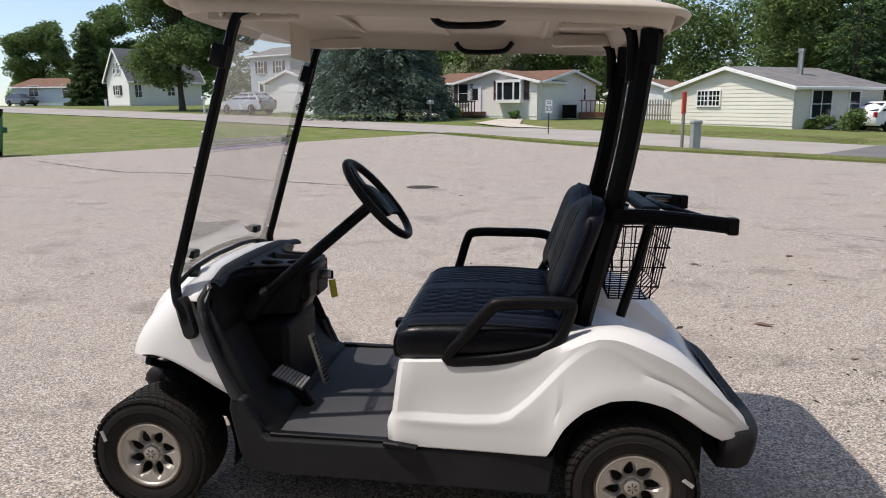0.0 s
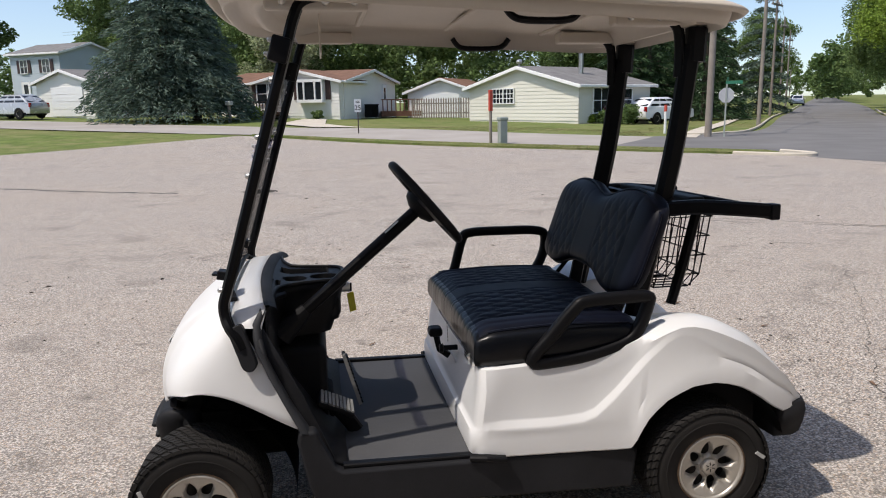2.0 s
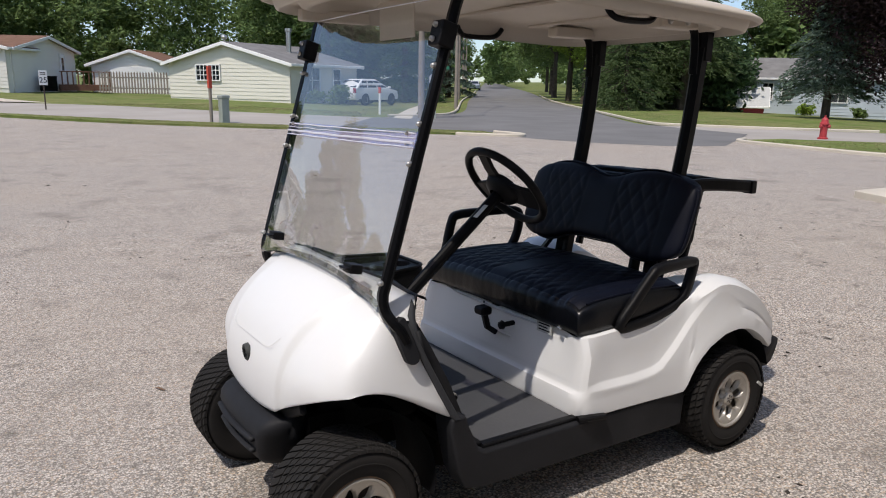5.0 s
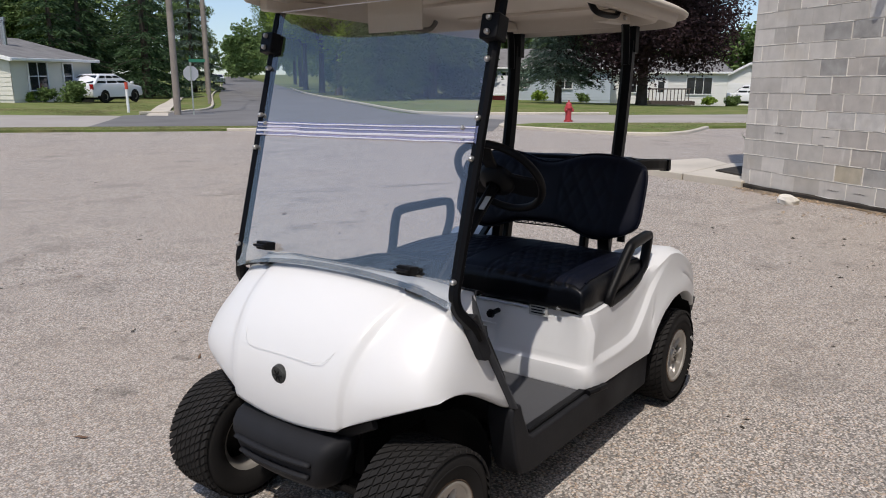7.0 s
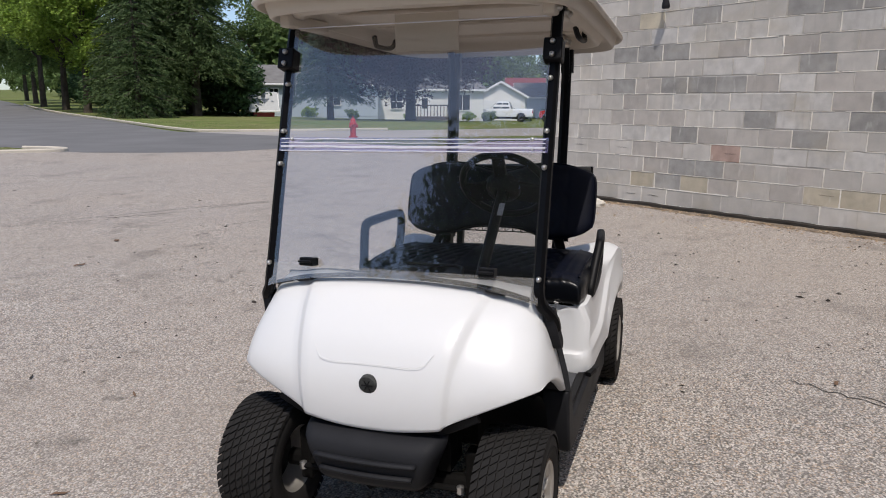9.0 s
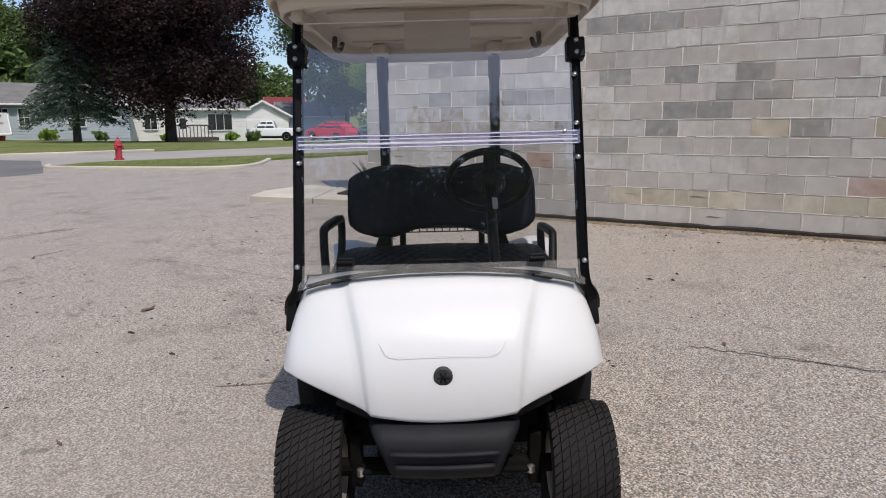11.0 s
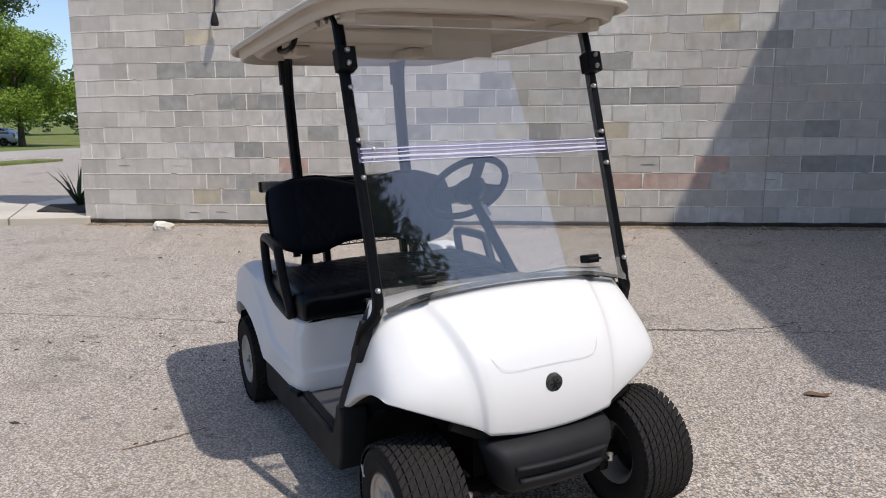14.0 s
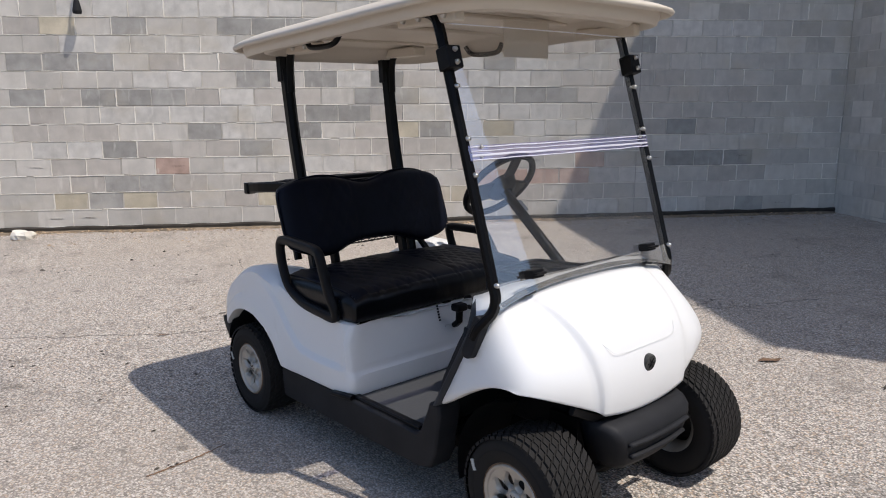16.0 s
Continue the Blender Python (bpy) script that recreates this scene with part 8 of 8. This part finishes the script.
# ---- front posts, windshield ----
for s in (-1, 1):
    part("front_post", bar(bmesh.new(), spline([(0.662, s * 0.512, 0.7), (0.677, s * 0.508, 0.733), (0.694, s * 0.497, 0.757), (0.708, s * 0.476, 0.787), (0.711, s * 0.467, 0.83), (0.69, s * 0.466, 0.9), (0.585, s * 0.467, 1.255), (0.5, s * 0.468, 1.54), (0.468, s * 0.468, 1.645), (0.44, s * 0.468, 1.685), (0.36, s * 0.468, 1.705)], 4), 0.03, 0.036, c=0.3), BLACK_STEEL, CART)
    ends = [(0.028 * math.cos(a), -0.07 + 0.028 * math.sin(a)) for a in [math.pi + k * math.pi / 10 for k in range(11)]] + [(0.028, 0.05), (0.02, 0.062), (-0.02, 0.066), (-0.028, 0.058)]
    bm = bmesh.new()
    ring_a = [bm.verts.new((u, s * 0.01, v)) for u, v in ends]
    ring_b = [bm.verts.new((u, s * -0.03, v)) for u, v in ends]
    bm.faces.new(ring_a)
    bm.faces.new(ring_b)
    for k in range(len(ends)):
        bm.faces.new((ring_a[k], ring_a[(k + 1) % len(ends)], ring_b[(k + 1) % len(ends)], ring_b[k]))
    pl = part("post_plate", bm, GREY_PLASTIC, CART, bevel=0.005)
    pl.matrix_local = pose(0.666, s * 0.512, 0.715, s * 9, 19, 0) @ Matrix.Diagonal((0.8, 0.85, 0.88, 1))
    br = part("windshield_bracket", boxes((-0.026, 0.028, -0.03, 0.03, -0.036, 0.036)), BLACK_PLASTIC, CART, bevel=0.006)
    br.matrix_local = pose(0.512, s * 0.467, 1.552, 0, -16, 0)
    for dz in (-0.02, 0.02):
        part("bolt", lathe(bmesh.new(), [(0.001, 0.012), (0.007, 0.009), (0.009, 0.0)], 10, "y", Matrix.Translation((0.03, 0, dz)) @ Matrix.Rotation(radians(-90), 4, "Z")), STEEL, br)
    for z in (1.47, 1.31, 1.2, 0.87):
        x = 0.71 - (z - 0.83) / (1.645 - 0.83) * 0.242
        b = part("bolt", lathe(bmesh.new(), [(0.001, 0.022), (0.006, 0.02), (0.0085, 0.014), (0.0085, 0.0)], 14, "y"), STEEL, CART, smooth=True)
        b.matrix_local = pose(x + 0.008, s * (0.462 if z > 0.9 else 0.468), z, 0, -16, -90)
    c = part("windshield_clip", boxes((-0.008, 0.034, -0.026, 0.026, -0.014, 0.014), (0.0, 0.05, -0.024, 0.024, -0.004, 0.004)), BLACK_PLASTIC, CART, bevel=0.004)
    c.matrix_local = pose(0.712, s * 0.31, 0.882, 0, -10, 0)


def screen(z_low, z_high, name):
    rows = []
    for i in range(21):
        y = -0.468 + 0.936 * i / 20
        row = []
        for k in range(7):
            f = k / 6
            z = z_low(y) + (z_high(y) - z_low(y)) * f
            x = 0.722 - (z - 0.83) * 0.297 + 0.012 * (1 - (y / 0.468) ** 2)
            row.append((x, y, z))
        rows.append(row)
    ob = part(name, grid(rows), ACRYLIC, CART, "clear smudged acrylic pane", smooth=True)
    return ob


screen(lambda y: 0.872, lambda y: 1.252, "lower_windshield")
skirt = screen(lambda y: 0.842 - 0.05 * (abs(y) / 0.47) ** 3, lambda y: 0.872, "windshield_skirt")
skirt.data.materials[0] = ACRYLIC_SKIRT
screen(lambda y: 1.278, lambda y: 1.66, "upper_windshield")
part("windshield_edge", bar(bmesh.new(), [(0.722 - 0.83 * 0.297 + 0.012 * (1 - (y / 0.468) ** 2), y, 1.661) for y in [-0.45 + 0.9 * k / 12 for k in range(13)]], 0.004, 0.004), ACRYLIC_EDGE, CART, "pale polished pane edge")
for z, t, h in ((1.246, 0.003, 0.003), (1.2585, 0.004, 0.0065), (1.272, 0.003, 0.0025), (1.284, 0.003, 0.0035)):
    pts = [(0.733 - (z - 0.83) * 0.297 + 0.012 * (1 - (y / 0.468) ** 2), y, z + 0.0022 * noise.noise(Vector((y * 9, z * 40, 0)))) for y in [-0.462 + 0.924 * k / 40 for k in range(41)]]
    part("windshield_hinge", bar(bmesh.new(), pts, t, h), ACRYLIC_EDGE, CART, "pale violet hinge edge")
rows = [[(0.731 - (z - 0.83) * 0.297 + 0.012 * (1 - (y / 0.468) ** 2), y, z) for z in (1.243, 1.289)] for y in [-0.47 + 0.94 * k / 12 for k in range(13)]]
part("hinge_sleeve", grid(rows), ACRYLIC_TINT, CART, "violet-tinted clear plastic sleeve")
for s in (-1, 1):
    for dz in (-0.014, 0.018):
        part("hinge_screw", lathe(bmesh.new(), [(0.001, 0.01), (0.006, 0.007), (0.007, 0.0)], 10, "y", Matrix.Translation((0.6, s * 0.42, 1.266 + dz)) @ Matrix.Rotation(radians(-90), 4, "Z")), STEEL, CART)

# ---- roof ----
def roof_z(x):
    return 1.702 + 0.033 * (x + 0.11) / 0.8


def roof_shell():
    nu, nv = 96, 40
    cx, a, b = -0.115, 0.832, 0.566
    outer, under = [], []
    for i in range(nu + 1):
        th = 2 * math.pi * i / nu
        c, s = math.cos(th), math.sin(th)
        ex = 7.5
        rr = (abs(c) ** ex + abs(s) ** ex) ** (-1 / ex)
        px, py = c * rr, s * rr
        bow = 0.03 * (1 - py * py) * (px > 0.3) * (px - 0.3) / 0.7
        ro, ru = [], []
        for q, dz in ((1.0, -0.008), (1.004, -0.002), (0.998, 0.006), (0.965, 0.019), (0.9, 0.035), (0.7, 0.05), (0.4, 0.058), (0.0, 0.06)):
            x = cx + a * px * q + bow
            ro.append((x, b * py * q, roof_z(x) + dz))
        # below the lip the side leans in to a foot, then a channel, an inner step and the ceiling with a scoop over the windshield
        for q, dz in ((1.0, -0.008), (0.992, -0.015), (0.982, -0.013), (0.975, 0.01), (0.954, 0.012), (0.948, -0.016), (0.936, -0.044), (0.924, -0.047), (0.908, -0.014), (0.86, -0.008), (0.835, -0.034), (0.805, -0.036), (0.775, 0.004)) + tuple((0.76 - 0.76 * k / 14, 0.012 + 0.01 * k / 14) for k in range(15)):
            x, y = cx + a * px * q + bow, b * py * q
            scoop = 0.034 * sstep(0.16, 0.27, x - 0.1 * (y / 0.4) ** 2) * (1 - sstep(0.5, 0.56, x)) * (1 - sstep(0.3, 0.42, abs(y))) if q < 0.77 else 0.0
            ru.append((x, y, roof_z(x) + dz + scoop * 0.6))
        outer.append(ro)
        under.append(ru)
    bm = bmesh.new()
    sheet(bm, outer[:-1], True)
    sheet(bm, under[:-1], True)
    bmesh.ops.remove_doubles(bm, verts=bm.verts, dist=0.0005)
    return part("roof", bm, ROOF_CREAM, CART, "cream plastic canopy roof with a moulded rim", smooth=True)


roof = roof_shell()
for x in (-0.52, -0.12, 0.24):
    part("roof_rib", bar(bmesh.new(), [(x, y, roof_z(x) + 0.012) for y in (-0.4, -0.2, 0, 0.2, 0.4)], 0.02, 0.016), ROOF_CREAM, roof)
for s in (-1, 1):
    fp = part("roof_bracket", boxes((0.26, 0.55, s * 0.455 - 0.02, s * 0.455 + 0.02, 1.66, 1.705)), ROOF_CREAM, roof, bevel=0.008)
    for x in (0.3, 0.38, 0.5):
        part("bolt", lathe(bmesh.new(), [(0.001, s * 0.016), (0.01, s * 0.01), (0.011, 0.0)], 10, "y", Matrix.Translation((x, s * 0.475, 1.682))), STEEL, fp)
    rp = part("roof_bracket", boxes((-0.88, -0.55, s * 0.28 - 0.035, s * 0.28 + 0.035, 1.645, 1.69)), ROOF_CREAM, roof, bevel=0.01)
    for x in (-0.6, -0.7):
        part("bolt", lathe(bmesh.new(), [(0.001, s * 0.016), (0.01, s * 0.01), (0.011, 0.0)], 10, "y", Matrix.Translation((x, s * 0.315, 1.668))), STEEL, rp)
    h = spline([(-0.15, s * 0.43, 1.68), (-0.17, s * 0.435, 1.655), (-0.2, s * 0.44, 1.643), (-0.27, s * 0.44, 1.64), (-0.34, s * 0.44, 1.643), (-0.37, s * 0.435, 1.655), (-0.39, s * 0.43, 1.68)], 4)
    part("grab_handle", tube(bmesh.new(), h, 0.011, 8), BLACK_PLASTIC, roof)
    # rear posts
    part("rear_post", bar(bmesh.new(), spline([(-0.655, s * 0.282, 0.66), (-0.668, s * 0.282, 0.72), (-0.775, s * 0.285, 1.2), (-0.822, s * 0.288, 1.53), (-0.828, s * 0.288, 1.58)], 5), 0.07, 0.046, c=0.35), BLACK_STEEL, CART)
    part("rear_post", bar(bmesh.new(), spline([(-0.788, s * 0.288, 1.48), (-0.786, s * 0.288, 1.6), (-0.765, s * 0.29, 1.655), (-0.7, s * 0.29, 1.685)], 5), 0.036, 0.036, c=0.4), BLACK_STEEL, CART)
    part("post_sleeve", bar(bmesh.new(), [(-0.84, s * 0.288, 1.53), (-0.846, s * 0.288, 1.64)], 0.07, 0.058, c=0.3), BLACK_PLASTIC, CART)
    # bag rack arms
    part("rack_arm", bar(bmesh.new(), spline([(-0.74, s * 0.33, 1.04), (-0.85, s * 0.345, 1.045), (-1.0, s * 0.365, 1.035), (-1.125, s * 0.37, 1.022)], 3), 0.03, 0.05), BLACK_STEEL, CART)
    part("arm_cap", boxes((-1.13, -1.095, s * 0.367 - 0.024, s * 0.367 + 0.024, 0.995, 1.05)), BLACK_PLASTIC, CART, bevel=0.006)
    part("rack_strut", bar(bmesh.new(), [(-0.868, s * 0.3, 1.02), (-0.83, s * 0.3, 0.86), (-0.785, s * 0.3, 0.7)], 0.03, 0.034), BLACK_STEEL, CART)
part("rack_crossbar", tube(bmesh.new(), [(-0.8, -0.34, 1.045), (-0.8, 0.34, 1.045)], 0.016, 8), BLACK_STEEL, CART)
part("rack_crossbar", tube(bmesh.new(), spline([(-1.06, -0.36, 1.035), (-0.93, -0.12, 1.06), (-0.93, 0.12, 1.06), (-1.06, 0.36, 1.035)], 4), 0.013, 8), BLACK_STEEL, CART)
part("rack_crossbar", boxes((-0.9, -0.84, -0.3, 0.3, 1.045, 1.075)), BLACK_PLASTIC, CART, bevel=0.01)
part("roof_card", boxes((0.392, 0.397, -0.11, 0.12, 1.575, 1.7)), ROOF_CREAM, roof)
# wire basket behind the seat
basket = new("wire_basket")
basket.parent = CART
for z, x0, x1, w in ((1.0, -0.72, -0.95, 0.27), (0.93, -0.725, -0.945, 0.265), (0.86, -0.73, -0.935, 0.26), (0.79, -0.735, -0.915, 0.25), (0.745, -0.75, -0.88, 0.235)):
    part("wire", tube(bmesh.new(), [(x0, -w, z), (x0, w, z), (x1, w * 0.97, z), (x1, -w * 0.97, z)], 0.0032, 5, closed=True), BLACK_STEEL, basket)
for k in range(13):
    y = -0.25 + k * 0.5 / 12
    part("wire", tube(bmesh.new(), [(-0.72, y, 1.0), (-0.735, y, 0.79), (-0.75, y * 0.95, 0.745), (-0.88, y * 0.95, 0.745), (-0.915, y, 0.79), (-0.95, y, 1.0)], 0.0026, 5), BLACK_STEEL, basket)
for k in range(5):
    x = -0.75 - k * 0.035
    for s in (-1, 1):
        part("wire", tube(bmesh.new(), [(x - 0.01, s * 0.268, 1.0), (x, s * 0.255, 0.79), (x, s * 0.235, 0.745)], 0.0026, 5), BLACK_STEEL, basket)
tagged(basket, "black wire sweater basket")

# ---- block walls, last ----
long_wall = block_wall("wall_1", WALL_FRAME, WALL_LEN, lambda s: 0.0, wall_blocks, lambda s, z: 1.2 < s < 10.2 and 0.1 < z < 2.5, "grey concrete block wall with pale, dark and reddish blocks")
block_wall("wall_2", RETURN_FRAME, RETURN_LEN, lambda s: 0.0, wall_blocks, lambda s, z: False, "shaded concrete block wall returning from the corner")
part("control_joint", boxes((8.6, 8.61, -0.003, 0.01, 0.06, 6.0)), BLOCK_DARK, long_wall)


def ribbon(verts, faces, line, rise):
    """A low bead of mortar along a line of (s, z, half width s, half width z), standing rise proud."""
    n = len(verts)
    for s, z, hs, hz in line:
        verts += [(s - hs, 0.006, z - hz), (s - hs * 0.55, -rise, z - hz * 0.55), (s + hs * 0.55, -rise, z + hz * 0.55), (s + hs, 0.006, z + hz)]
    for k in range(len(line) - 1):
        for i in range(3):
            a = n + 4 * k + i
            faces.append((a, a + 1, a + 5, a + 4))


def pointing(length, parent):
    """Uneven pale joints: broken beads along the courses, some upright ones, drips, grey filled ones, and dark slits."""
    rng = random.Random(17)
    pale_v, pale_f, grey_v, grey_f, slit_v, slit_f = [], [], [], [], [], []
    for row in range(-1, 22):
        course_z = COURSE_BASE + COURSE * row
        s = 0.0
        while s < length:
            run = rng.uniform(0.3, 1.5)
            z = course_z
            if rng.random() < 0.8:
                w = rng.uniform(0.0045, 0.008)
                count = int(run / 0.08) + 2
                ribbon(pale_v, pale_f, [(min(s + run * k / (count - 1), length), z + course_lift("wall_1", s + run * k / (count - 1)) + 0.001 + rng.uniform(-0.0016, 0.002), 0.0, w * rng.uniform(0.6, 1.25)) for k in range(count)], rng.uniform(0.0028, 0.0042))
            s += run + rng.uniform(0.0, 0.12)
        s = 0.16 if row % 2 else 0.355
        while s < length:
            chance = rng.random()
            z = course_z + course_lift("wall_1", s)
            if chance < 0.5:
                w = rng.uniform(0.0065, 0.0105)
                ribbon(pale_v, pale_f, [(s + rng.uniform(-0.0025, 0.0025), z + COURSE * k / 5, w * rng.uniform(0.6, 1.3), 0.0) for k in range(6)], rng.uniform(0.003, 0.005))
                if rng.random() < 0.16:
                    top = z + COURSE * rng.uniform(0.7, 1.05)
                    fall = rng.uniform(0.06, 0.16)
                    ribbon(pale_v, pale_f, [(s + rng.uniform(-0.006, 0.006), top - fall * k / 4, (0.006 + 0.009 * (1 - k / 4)) * rng.uniform(0.7, 1.3), 0.0) for k in range(5)], 0.006)
            else:
                ribbon(grey_v, grey_f, [(s, z + 0.006 + (COURSE - 0.012) * k, 0.007, 0.0) for k in (0, 1)], 0.0005)
            slits = 0.22 if row <= 0 and 1.0 < s < 7.5 else 0.2 if row in (1, 2) and (1.0 < s < 3.5 or s > 6) else 0.015 if row < 6 else 0.0
            if rng.random() < slits:
                a, q = s + rng.uniform(0.1, 0.2), z + COURSE * rng.uniform(0.5, 0.68)
                ribbon(slit_v, slit_f, [(a + x * rng.uniform(0.9, 1.0), q + rng.uniform(-0.002, 0.002), 0.0, h) for x, h in ((0.0, 0.0006), (0.05, 0.0018), (0.11, 0.002), (0.17, 0.0006))], 0.0045)
            s += BLOCK_L
    for name, v, f, mat in (("mortar_bead", pale_v, pale_f, MORTAR_PALE), ("mortar_fill", grey_v, grey_f, BLOCK_FAR), ("dark_slit", slit_v, slit_f, SLIT)):
        ob = new(name, mesh_from(name, v, f, mat))
        ob.parent = parent
        tagged(ob, kind="stuff")


pointing(WALL_LEN, long_wall)
